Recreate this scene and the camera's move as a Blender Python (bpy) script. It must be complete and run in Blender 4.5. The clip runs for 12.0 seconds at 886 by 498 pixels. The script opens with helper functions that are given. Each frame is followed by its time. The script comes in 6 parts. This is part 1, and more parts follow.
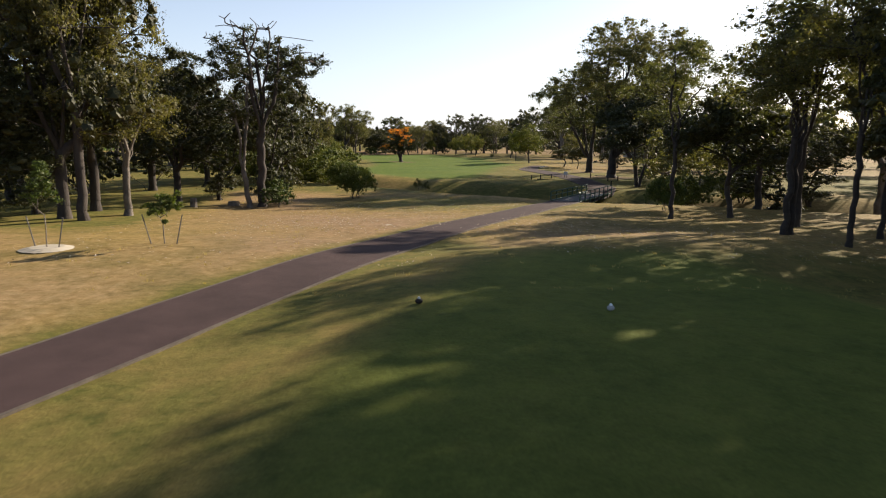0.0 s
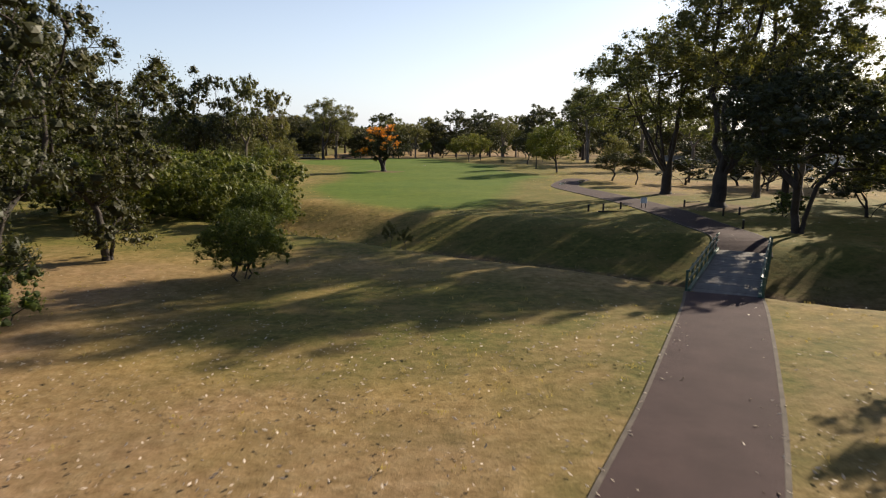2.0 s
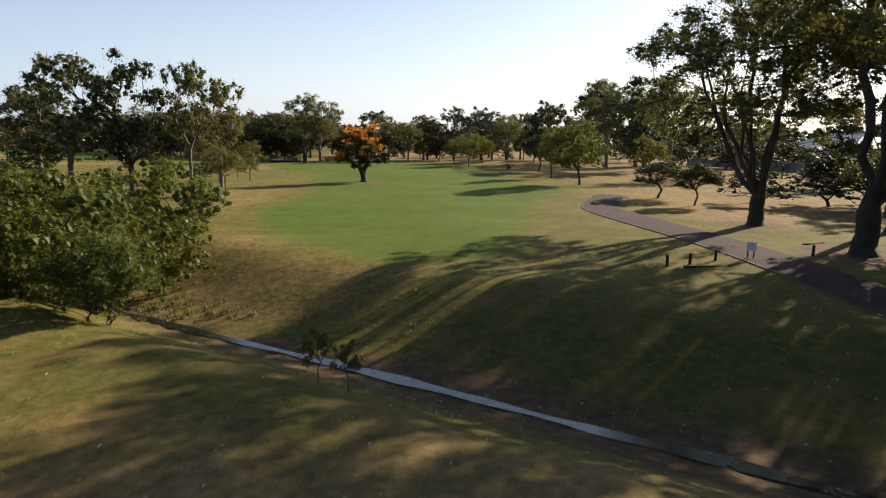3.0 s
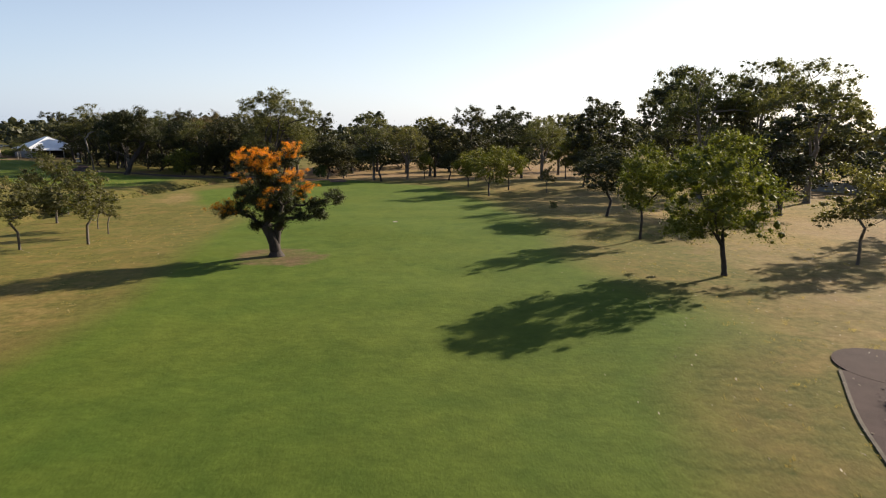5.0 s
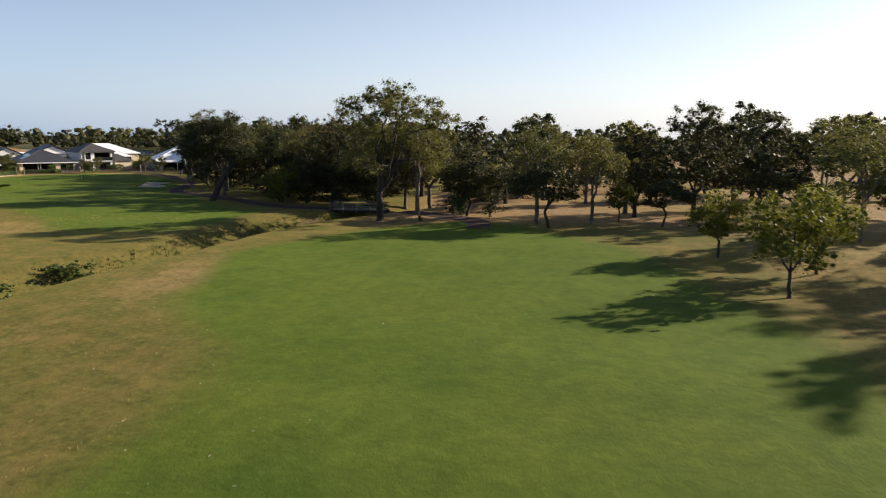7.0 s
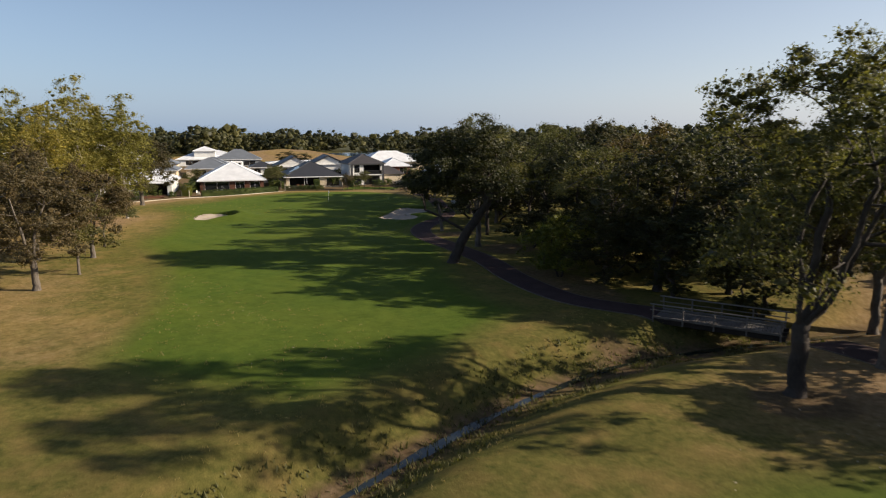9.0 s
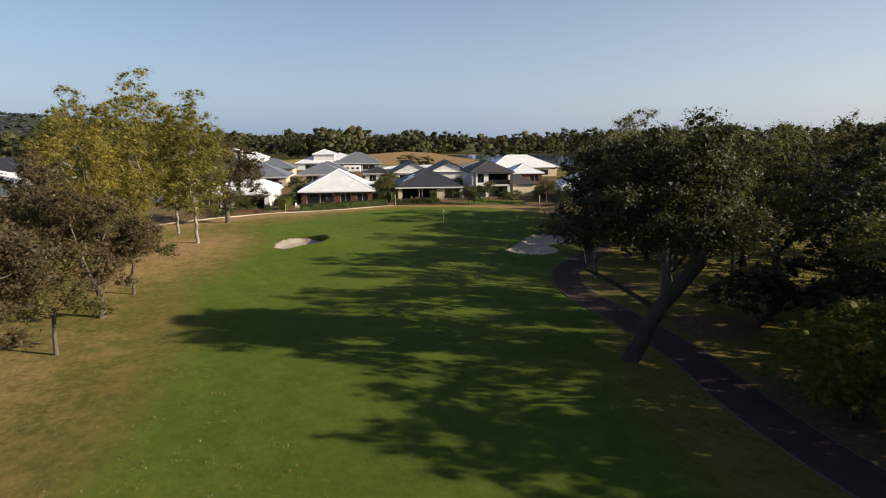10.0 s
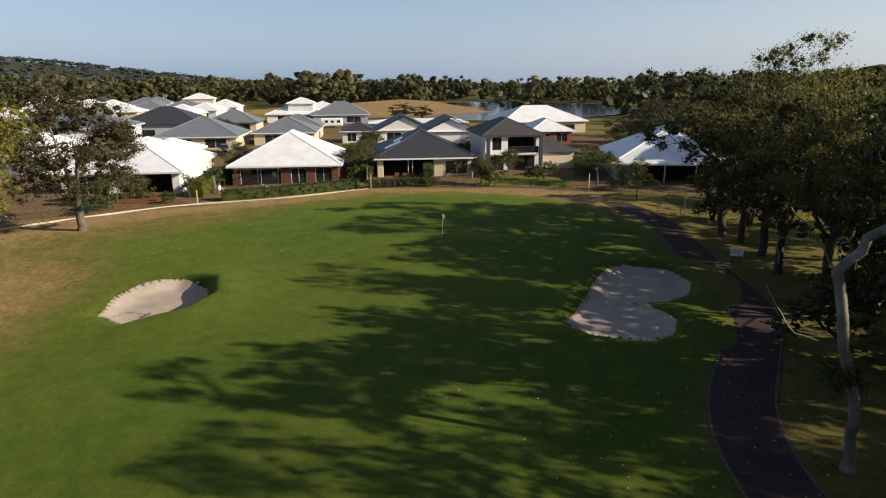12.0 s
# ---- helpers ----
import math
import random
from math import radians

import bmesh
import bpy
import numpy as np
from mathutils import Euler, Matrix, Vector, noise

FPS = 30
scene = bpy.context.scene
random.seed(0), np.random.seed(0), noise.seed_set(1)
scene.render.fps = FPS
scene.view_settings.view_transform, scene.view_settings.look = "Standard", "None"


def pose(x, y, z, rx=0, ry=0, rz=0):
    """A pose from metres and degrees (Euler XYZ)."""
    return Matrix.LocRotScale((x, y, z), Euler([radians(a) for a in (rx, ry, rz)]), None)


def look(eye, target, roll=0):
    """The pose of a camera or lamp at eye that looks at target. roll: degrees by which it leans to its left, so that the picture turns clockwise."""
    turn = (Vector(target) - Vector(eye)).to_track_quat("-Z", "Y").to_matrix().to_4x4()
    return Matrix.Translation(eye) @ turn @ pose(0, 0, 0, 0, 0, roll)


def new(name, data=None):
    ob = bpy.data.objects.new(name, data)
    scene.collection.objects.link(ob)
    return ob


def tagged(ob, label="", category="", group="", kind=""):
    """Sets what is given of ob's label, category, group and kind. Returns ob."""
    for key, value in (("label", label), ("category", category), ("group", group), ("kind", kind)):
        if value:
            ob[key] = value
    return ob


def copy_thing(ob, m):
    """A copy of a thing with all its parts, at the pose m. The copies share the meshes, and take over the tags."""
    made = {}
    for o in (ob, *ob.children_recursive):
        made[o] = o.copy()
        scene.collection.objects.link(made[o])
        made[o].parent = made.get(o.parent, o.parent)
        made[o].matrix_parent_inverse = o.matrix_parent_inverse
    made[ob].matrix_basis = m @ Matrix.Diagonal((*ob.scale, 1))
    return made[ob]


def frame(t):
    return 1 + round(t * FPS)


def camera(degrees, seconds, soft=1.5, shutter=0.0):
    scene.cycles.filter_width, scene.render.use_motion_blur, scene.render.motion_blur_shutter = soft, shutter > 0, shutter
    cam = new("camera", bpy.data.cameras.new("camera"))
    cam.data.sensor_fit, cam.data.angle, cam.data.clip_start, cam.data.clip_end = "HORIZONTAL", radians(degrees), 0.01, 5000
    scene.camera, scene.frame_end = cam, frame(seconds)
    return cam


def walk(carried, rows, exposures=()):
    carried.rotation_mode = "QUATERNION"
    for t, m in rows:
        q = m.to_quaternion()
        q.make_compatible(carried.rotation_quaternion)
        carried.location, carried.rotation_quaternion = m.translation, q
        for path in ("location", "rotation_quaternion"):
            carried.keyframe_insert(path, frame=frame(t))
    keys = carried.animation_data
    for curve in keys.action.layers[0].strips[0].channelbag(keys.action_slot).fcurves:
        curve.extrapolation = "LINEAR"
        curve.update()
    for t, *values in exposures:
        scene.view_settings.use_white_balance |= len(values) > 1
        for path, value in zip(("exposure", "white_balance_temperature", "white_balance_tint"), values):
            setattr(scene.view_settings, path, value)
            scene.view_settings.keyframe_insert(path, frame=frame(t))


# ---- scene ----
cam = camera(69.0, 12.0, soft=1.1, shutter=0.12)
METRES, EYE, TILT, LEAN, TURN = 275.0, 5.95, -9.7, -0.7, 0.0
ROWS = [
    (0.0, 0.0, 0.0, 0.0, 0.0, 0.0, 0.0),
    (0.5, -0.0006, 0.0332, 0.006, -0.03, -0.02, 0.03),
    (1.0, -0.0009, 0.0669, 0.0122, -0.03, -0.11, 0.03),
    (1.5, -0.0003, 0.1026, 0.0186, -0.1, -0.15, 0.06),
    (2.0, 0.0007, 0.1395, 0.0256, -0.15, -0.11, 0.09),
    (2.5, 0.0015, 0.1759, 0.0324, -0.24, -0.15, 0.05),
    (3.0, 0.0027, 0.217, 0.0409, -0.33, -0.24, 0.04),
    (5.0, 0.0122, 0.3819, 0.0768, 1.76, -0.34, -0.21),
    (5.5, 0.0108, 0.4239, 0.0856, 2.93, -0.28, -0.33),
    (6.0, 0.0079, 0.4674, 0.0945, 5.9, -0.24, -0.74),
    (6.5, 0.0009, 0.5106, 0.1035, 10.72, -0.32, -1.46),
    (7.0, -0.0106, 0.5523, 0.112, 16.2, -0.43, -2.37),
    (9.0, -0.0996, 0.7095, 0.1478, 41.88, -2.34, -5.88),
    (9.5, -0.1336, 0.7422, 0.1552, 48.68, -3.1, -6.62),
    (10.0, -0.1729, 0.7725, 0.1615, 52.98, -3.55, -7.06),
    (10.5, -0.2138, 0.8019, 0.1676, 53.38, -3.62, -7.05),
    (11.0, -0.2494, 0.8291, 0.1728, 53.37, -4.86, -7.09),
    (11.5, -0.2733, 0.8465, 0.176, 53.2, -6.73, -7.08),
    (12.0, -0.2938, 0.8613, 0.179, 53.01, -8.25, -7.1),
]
walk(cam, [(t, pose(0, 0, EYE, TILT, LEAN, TURN) @ pose(METRES * x, METRES * y, METRES * z, 90 + pitch, roll, yaw)) for t, x, y, z, yaw, pitch, roll in ROWS],
     exposures=[(0.0, 0.96), (2.0, 0.86), (5.0, 0.85), (7.0, 0.78), (9.0, 0.5), (12.0, 0.47)])

# ---- world and sun ----
K = 1.25  # metres to one unit of the plan below
SUN_AZIMUTH, SUN_ELEVATION = 41.0, 23.0  # degrees from +x towards +y, and up

world = bpy.data.worlds.new("sky")
scene.world = world
world.use_nodes = True
wt = world.node_tree
sky = wt.nodes.new("ShaderNodeTexSky")
sky.sky_type, sky.sun_disc = "NISHITA", False
sky.sun_elevation, sky.sun_rotation = radians(SUN_ELEVATION), radians(90 - SUN_AZIMUTH)
sky.air_density, sky.dust_density, sky.ozone_density = 1.2, 1.7, 3.0
pale = wt.nodes.new("ShaderNodeHueSaturation")  # a hazy summer sky
pale.inputs["Saturation"].default_value = .82
wt.links.new(sky.outputs[0], pale.inputs["Color"])
haze = wt.nodes.new("ShaderNodeMix")
haze.data_type, haze.blend_type = "RGBA", "MULTIPLY"
haze.inputs[0].default_value, haze.inputs[7].default_value = 1.0, (.93, .98, 1.13, 1)
wt.links.new(pale.outputs[0], haze.inputs[6])
# sea haze, thickest low over the horizon all round
way = wt.nodes.new("ShaderNodeSeparateXYZ")
wt.links.new(wt.nodes.new("ShaderNodeTexCoord").outputs["Generated"], way.inputs[0])
low = wt.nodes.new("ShaderNodeMapRange")
low.inputs["From Min"].default_value, low.inputs["From Max"].default_value = .55, 0.0
wt.links.new(way.outputs["Z"], low.inputs["Value"])
thick = wt.nodes.new("ShaderNodeMath")
thick.operation, thick.inputs[1].default_value = "POWER", 1.6
wt.links.new(low.outputs[0], thick.inputs[0])
# it glares towards the sun
facing = wt.nodes.new("ShaderNodeVectorMath")
facing.operation = "DOT_PRODUCT"
facing.inputs[1].default_value = (math.cos(radians(SUN_AZIMUTH)), math.sin(radians(SUN_AZIMUTH)), 0)
wt.links.new(way.inputs[0].links[0].from_socket, facing.inputs[0])
glare = wt.nodes.new("ShaderNodeMapRange")
glare.interpolation_type = "SMOOTHSTEP"
glare.inputs["From Min"].default_value, glare.inputs["From Max"].default_value = -.55, .75
wt.links.new(facing.outputs["Value"], glare.inputs["Value"])
tint = wt.nodes.new("ShaderNodeMix")
tint.data_type = "RGBA"
tint.inputs[6].default_value, tint.inputs[7].default_value = (3.0, 4.2, 6.1, 1), (6.0, 6.3, 6.9, 1)
wt.links.new(glare.outputs[0], tint.inputs[0])
veil = wt.nodes.new("ShaderNodeMix")
veil.data_type, veil.blend_type = "RGBA", "ADD"
wt.links.new(tint.outputs[2], veil.inputs[7])
wt.links.new(thick.outputs[0], veil.inputs[0])
wt.links.new(haze.outputs[2], veil.inputs[6])
wt.links.new(veil.outputs[2], wt.nodes["Background"].inputs[0])
wt.nodes["Background"].inputs[1].default_value = 0.055

sun = new("sun", bpy.data.lights.new("sun", "SUN"))
sun.data.energy, sun.data.angle, sun.data.color = 5.0, radians(0.6), (1.0, 0.86, 0.68)
a, e = radians(SUN_AZIMUTH), radians(SUN_ELEVATION)
sun.matrix_world = look((0, 0, 60), (-math.cos(a) * math.cos(e), -math.sin(a) * math.cos(e), 60 - math.sin(e)))


# ---- materials ----
def shader(name):
    m = bpy.data.materials.new(name)
    m.use_nodes = True
    return m, m.node_tree, m.node_tree.nodes["Principled BSDF"]


def node(nt, kind, **values):
    n = nt.nodes.new(kind)
    for key, v in values.items():
        n.inputs[key.replace("_", " ")].default_value = v
    return n


def noise_of(nt, where, scale, detail=4, rough=.6):
    n = node(nt, "ShaderNodeTexNoise", Scale=scale, Detail=detail, Roughness=rough)
    nt.links.new(where, n.inputs["Vector"])
    return n.outputs[0]


def ramp_of(nt, fac, stops):
    r = nt.nodes.new("ShaderNodeValToRGB")
    els = r.color_ramp.elements
    while len(els) < len(stops):
        els.new(.5)
    for el, (p, c) in zip(els, stops):
        el.position, el.color = p, (*c, 1) if len(c) == 3 else c
    nt.links.new(fac, r.inputs[0])
    return r.outputs[0]


def mix_of(nt, fac, a, b, blend="MIX"):
    m = nt.nodes.new("ShaderNodeMix")
    m.data_type, m.blend_type = "RGBA", blend
    for sock, v in ((m.inputs[0], fac), (m.inputs[6], a), (m.inputs[7], b)):
        if isinstance(v, (int, float)):
            sock.default_value = v
        elif isinstance(v, tuple):
            sock.default_value = (*v, 1)
        else:
            nt.links.new(v, sock)
    return m.outputs[2]


def calc(nt, op, a, b=0.0, c=0.0, clamp=False):
    m = nt.nodes.new("ShaderNodeMath")
    m.operation, m.use_clamp = op, clamp
    for sock, v in zip(m.inputs, (a, b, c)):
        if isinstance(v, (int, float)):
            sock.default_value = v
        else:
            nt.links.new(v, sock)
    return m.outputs[0]


def bump_of(nt, height, strength, distance, bsdf):
    b = node(nt, "ShaderNodeBump", Strength=strength, Distance=distance)
    nt.links.new(height, b.inputs["Height"])
    nt.links.new(b.outputs[0], bsdf.inputs["Normal"])


def plain(name, colour, rough=.6, vary=.25, scale=1.5, metal=0.0, bump=.15, fine=25.0, own=.1):
    """A weathered surface: its colour wanders at two scales and a little from piece to piece."""
    m, nt, b = shader(name)
    at = nt.nodes.new("ShaderNodeTexCoord").outputs["Object"]
    wide, grain = noise_of(nt, at, scale), noise_of(nt, at, fine, 3)
    lo, hi = tuple(c * (1 - vary) for c in colour), tuple(min(1, c * (1 + vary)) for c in colour)
    c = ramp_of(nt, wide, [(.3, lo), (.7, hi)])
    c = mix_of(nt, .35, c, ramp_of(nt, grain, [(.3, lo), (.7, hi)]))
    if own:
        r = nt.nodes.new("ShaderNodeObjectInfo").outputs["Random"]
        c = mix_of(nt, 1.0, c, ramp_of(nt, r, [(0, (1 - own,) * 3), (1, (1 + own,) * 3)]), "MULTIPLY")
    nt.links.new(c, b.inputs["Base Color"])
    b.inputs["Roughness"].default_value, b.inputs["Metallic"].default_value = rough, metal
    b.inputs["Specular IOR Level"].default_value = .5 if rough < .7 else .2
    if bump:
        bump_of(nt, grain, bump, .02, b)
    return m


def foliage(name, dark, light, tip, through_light=.35, rough=.55):
    """Leaves: colour by leaf and by tree, some light passing through."""
    m, nt, b = shader(name)
    leaf = nt.nodes.new("ShaderNodeNewGeometry").outputs["Random Per Island"]
    tree = nt.nodes.new("ShaderNodeObjectInfo").outputs["Random"]
    at = nt.nodes.new("ShaderNodeTexCoord").outputs["Object"]
    dark, tip = (tuple(p * (1 - k) + q * k for p, q in zip(a, light)) for a, k in ((dark, .35), (tip, .4)))
    patch = noise_of(nt, at, .7, 2)
    c = ramp_of(nt, leaf, [(0, dark), (.72, light), (1, tip)])
    c = mix_of(nt, ramp_of(nt, patch, [(.42, (0, 0, 0)), (.68, (1, 1, 1))]), c, mix_of(nt, .55, c, tip))
    c = mix_of(nt, 1.0, c, ramp_of(nt, tree, [(0, (.78, .84, .8)), (.5, (1, 1, 1)), (1, (1.22, 1.12, .95))]), "MULTIPLY")
    nt.links.new(c, b.inputs["Base Color"])
    b.inputs["Roughness"].default_value, b.inputs["Specular IOR Level"].default_value = rough, .35
    t = nt.nodes.new("ShaderNodeBsdfTranslucent")
    nt.links.new(mix_of(nt, 1.0, c, (1.5, 1.6, .7), "MULTIPLY"), t.inputs["Color"])
    mx = nt.nodes.new("ShaderNodeMixShader")
    mx.inputs[0].default_value = through_light
    nt.links.new(b.outputs[0], mx.inputs[1])
    nt.links.new(t.outputs[0], mx.inputs[2])
    nt.links.new(mx.outputs[0], nt.nodes["Material Output"].inputs[0])
    return m


def bark(name, dark, light, tall=.25):
    m, nt, b = shader(name)
    at = nt.nodes.new("ShaderNodeTexCoord").outputs["Object"]
    s = node(nt, "ShaderNodeMapping", Scale=(6, 6, 6 * tall))
    nt.links.new(at, s.inputs[0])
    n, w = noise_of(nt, s.outputs[0], 1.6, 6, .7), noise_of(nt, at, .8, 3)
    c = mix_of(nt, .5, ramp_of(nt, n, [(.3, dark), (.72, light)]), ramp_of(nt, w, [(.35, dark), (.65, light)]))
    nt.links.new(c, b.inputs["Base Color"])
    b.inputs["Roughness"].default_value = .9
    bump_of(nt, n, .7, .05, b)
    return m


def turf():
    """Mown and dry grass; how lush, dry or bare a place is stands in the mesh."""
    m, nt, b = shader("turf")
    at = nt.nodes.new("ShaderNodeTexCoord").outputs["Object"]

    def told(name):
        n = nt.nodes.new("ShaderNodeAttribute")
        n.attribute_name = name
        return n.outputs["Fac"]
    wide, mid, small, fine = (noise_of(nt, at, s, d) for s, d in ((.07, 4), (.45, 5), (2.6, 4), (14, 4)))
    wander = calc(nt, "MULTIPLY_ADD", calc(nt, "ADD", calc(nt, "MULTIPLY", mid, .6), calc(nt, "MULTIPLY", small, .4)), 1.0, -.5)

    def edge(name, soft, lo, hi):
        v = calc(nt, "MULTIPLY_ADD", wander, soft, told(name))
        return ramp_of(nt, v, [(lo, (0, 0, 0)), (hi, (1, 1, 1))])
    rough_c = ramp_of(nt, small, [(.3, (.085, .092, .024)), (.7, (.17, .155, .045))])
    rough_c = mix_of(nt, ramp_of(nt, mid, [(.45, (0, 0, 0)), (.7, (1, 1, 1))]), rough_c, (.20, .155, .055))
    dry_c = ramp_of(nt, small, [(.25, (.24, .145, .065)), (.5, (.35, .225, .110)), (.75, (.43, .295, .16))])
    dry_c = mix_of(nt, ramp_of(nt, mid, [(.3, (.55, .55, .55)), (.55, (0, 0, 0))]), dry_c, (.22, .15, .07))
    dry_c = mix_of(nt, ramp_of(nt, wide, [(.4, (0, 0, 0)), (.62, (.8, .8, .8))]), dry_c, mix_of(nt, 1.0, dry_c, (1.0, 1.02, .72), "MULTIPLY"))
    dry_c = mix_of(nt, ramp_of(nt, told("dry"), [(.7, (0, 0, 0)), (.95, (.85, .85, .85))]), dry_c, mix_of(nt, 1.0, dry_c, (1.02, .97, 1.28), "MULTIPLY"))
    dry_c = mix_of(nt, 1.0, dry_c, (.79, .88, .92), "MULTIPLY")
    lush_c = ramp_of(nt, mid, [(.3, (.068, .115, .016)), (.7, (.098, .143, .021))])
    lush_c = mix_of(nt, ramp_of(nt, wide, [(.42, (0, 0, 0)), (.7, (.35, .35, .35))]), lush_c, (.140, .162, .026))
    bare_c = ramp_of(nt, small, [(.3, (.095, .064, .038)), (.7, (.19, .14, .082))])
    c = mix_of(nt, edge("dry", .9, .24, .78), rough_c, dry_c)
    c = mix_of(nt, edge("lush", .5, .3, .72), c, lush_c)
    c = mix_of(nt, edge("bare", .9, .35, .65), c, bare_c)
    c = mix_of(nt, told("bush"), c, ramp_of(nt, wide, [(.3, (.040, .046, .036)), (.7, (.060, .064, .046))]))
    c = mix_of(nt, .4, c, ramp_of(nt, fine, [(.25, (.45, .45, .45)), (.75, (1.5, 1.5, 1.5))]), "MULTIPLY")
    c = mix_of(nt, .5, c, ramp_of(nt, noise_of(nt, at, 1.1, 6, .75), [(.3, (.55, .6, .5)), (.7, (1.4, 1.35, 1.4))]), "MULTIPLY")
    c = mix_of(nt, 1.0, c, (.73, .70, .68), "MULTIPLY")
    nt.links.new(c, b.inputs["Base Color"])
    b.inputs["Roughness"].default_value, b.inputs["Specular IOR Level"].default_value = .95, .1
    b.inputs["Sheen Weight"].default_value, b.inputs["Sheen Roughness"].default_value = .16, .5
    nt.links.new(mix_of(nt, 1.0, c, (4.0, 4.0, 3.0), "MULTIPLY"), b.inputs["Sheen Tint"])
    tall = calc(nt, "ADD", calc(nt, "MULTIPLY", fine, .5), small)
    bump_of(nt, tall, .4, .08, b)
    return m


def water(name, colour, rough, wave):
    m, nt, b = shader(name)
    at = nt.nodes.new("ShaderNodeTexCoord").outputs["Object"]
    b.inputs["Base Color"].default_value = (*colour, 1)
    b.inputs["Roughness"].default_value, b.inputs["IOR"].default_value = rough, 1.5
    b.inputs["Specular IOR Level"].default_value = .9
    bump_of(nt, noise_of(nt, at, wave, 3), .25, .05, b)
    return m


def ribbed(name, colour, pitch, rough=.45, metal=0.0):
    """Sheet roofing with ribs down the slope, or tiles, by the spacing."""
    m, nt, b = shader(name)
    at = nt.nodes.new("ShaderNodeTexCoord").outputs["UV"]
    w = node(nt, "ShaderNodeTexWave", Scale=pitch, Distortion=0.0)
    nt.links.new(at, w.inputs["Vector"])
    n = noise_of(nt, nt.nodes.new("ShaderNodeTexCoord").outputs["Object"], .6)
    c = ramp_of(nt, n, [(.3, tuple(v * .88 for v in colour)), (.7, tuple(min(1, v * 1.08) for v in colour))])
    nt.links.new(c, b.inputs["Base Color"])
    b.inputs["Roughness"].default_value, b.inputs["Metallic"].default_value = rough, metal
    bump_of(nt, w.outputs[0], .15, .02, b)
    return m


TURF = turf()
ASPHALT = plain("red_brown_asphalt", (.058, .036, .034), .95, .3, .7, bump=.4, fine=60, own=0)
EDGING = plain("pale_dusty_edging", (.115, .095, .075), .9, .4, 2, own=0)
SAND = plain("bunker_sand", (.43, .36, .29), .95, .15, .8, bump=.3, fine=30, own=0)
CONCRETE = plain("grey_concrete", (.34, .33, .32), .85, .2)
LIMESTONE = plain("cream_limestone", (.52, .46, .36), .85, .15)
TIMBER = plain("grey_weathered_timber", (.16, .145, .13), .8, .3, 3)
GREEN_RAIL = plain("green_painted_rail", (.03, .075, .05), .5, .2)
DARK_POST = plain("dark_stained_timber", (.035, .028, .024), .8, .3)
BARK_DARK = bark("dark_furrowed_bark", (.018, .014, .012), (.075, .058, .046))
BARK_GREY = bark("grey_brown_bark", (.05, .04, .032), (.22, .185, .15))
BARK_SILVER = bark("weathered_silver_bark", (.06, .05, .042), (.33, .29, .25), .4)
BARK_PALE = bark("pale_smooth_bark", (.14, .115, .09), (.46, .41, .35), .5)
LEAF_DARK = foliage("dark_leaves", (.016, .020, .009), (.041, .045, .016), (.105, .095, .030), .32)
LEAF_GUM = foliage("olive_gum_leaves", (.042, .046, .020), (.108, .106, .040), (.20, .175, .062), .44)
LEAF_LIME = foliage("yellow_green_leaves", (.044, .055, .012), (.125, .135, .022), (.27, .235, .035), .42)
LEAF_BROWN = foliage("brown_green_leaves", (.038, .035, .020), (.100, .080, .040), (.18, .125, .055), .36)
LEAF_BUSH = foliage("shrub_leaves", (.028, .044, .012), (.072, .100, .022), (.16, .18, .035), .36)
LEAF_WATTLE = foliage("bright_shrub_leaves", (.032, .046, .010), (.10, .122, .022), (.24, .225, .036), .40)
LEAF_NEEDLE = foliage("dark_needle_leaves", (.018, .022, .009), (.044, .048, .015), (.10, .09, .026), .30)
# distance haze is put into this colour: greyed and nearly even
LEAF_HILL = foliage("haze_greyed_hill_leaves", (.040, .046, .044), (.048, .054, .050), (.056, .060, .052), .1)
LEAF_POPLAR = foliage("light_olive_leaves", (.078, .082, .022), (.21, .19, .044), (.38, .31, .075), .45)
BLOSSOM = foliage("orange_blossom", (.46, .15, .006), (.75, .28, .01), (.88, .41, .02), .35)
STREAM = water("creek_water", (.02, .025, .02), .06, 3)
LAKE = water("lake_water", (.012, .03, .055), .12, .5)
SEA = water("sea_water", (.02, .05, .08), .25, .02)
ROOF_WHITE = ribbed("white_steel_roof", (.78, .79, .80), 6, .4)
ROOF_GREY = ribbed("grey_steel_roof", (.17, .185, .205), 6, .45)
ROOF_DARK = ribbed("charcoal_roof", (.045, .046, .052), 6, .5)
ROOF_TILE = ribbed("dark_brown_tiles", (.062, .056, .055), 3, .6)
ROOF_RED = ribbed("terracotta_roof", (.42, .13, .06), 3, .7)
RENDER_WHITE = plain("white_render", (.72, .71, .68), .8, .06)
RENDER_CREAM = plain("cream_render", (.56, .47, .34), .8, .08)
RENDER_GREY = plain("grey_render", (.36, .37, .38), .8, .08)
BRICK_BROWN = plain("brown_brick", (.13, .062, .042), .85, .35, 3, bump=.4)
BRICK_RED = plain("red_brick", (.22, .09, .055), .85, .3, 3, bump=.4)
FASCIA_WHITE = plain("white_fascia", (.74, .74, .74), .5, .05)
FASCIA_DARK = plain("dark_fascia", (.05, .05, .055), .5, .1)
UNLIT_BACKING = plain("unlit_room_black", (.02, .019, .018), .9, .2)
DECK_WOOD = plain("brown_decking", (.17, .08, .045), .7, .25, 3)
WHITE_PAINT = plain("white_paint", (.8, .8, .78), .5, .05)
STEEL = plain("galvanised_steel", (.45, .46, .47), .4, .1, metal=.8)
TUFT = foliage("rough_grass_blades", (.24, .18, .08), (.38, .27, .14), (.5, .38, .2), .5, .7)
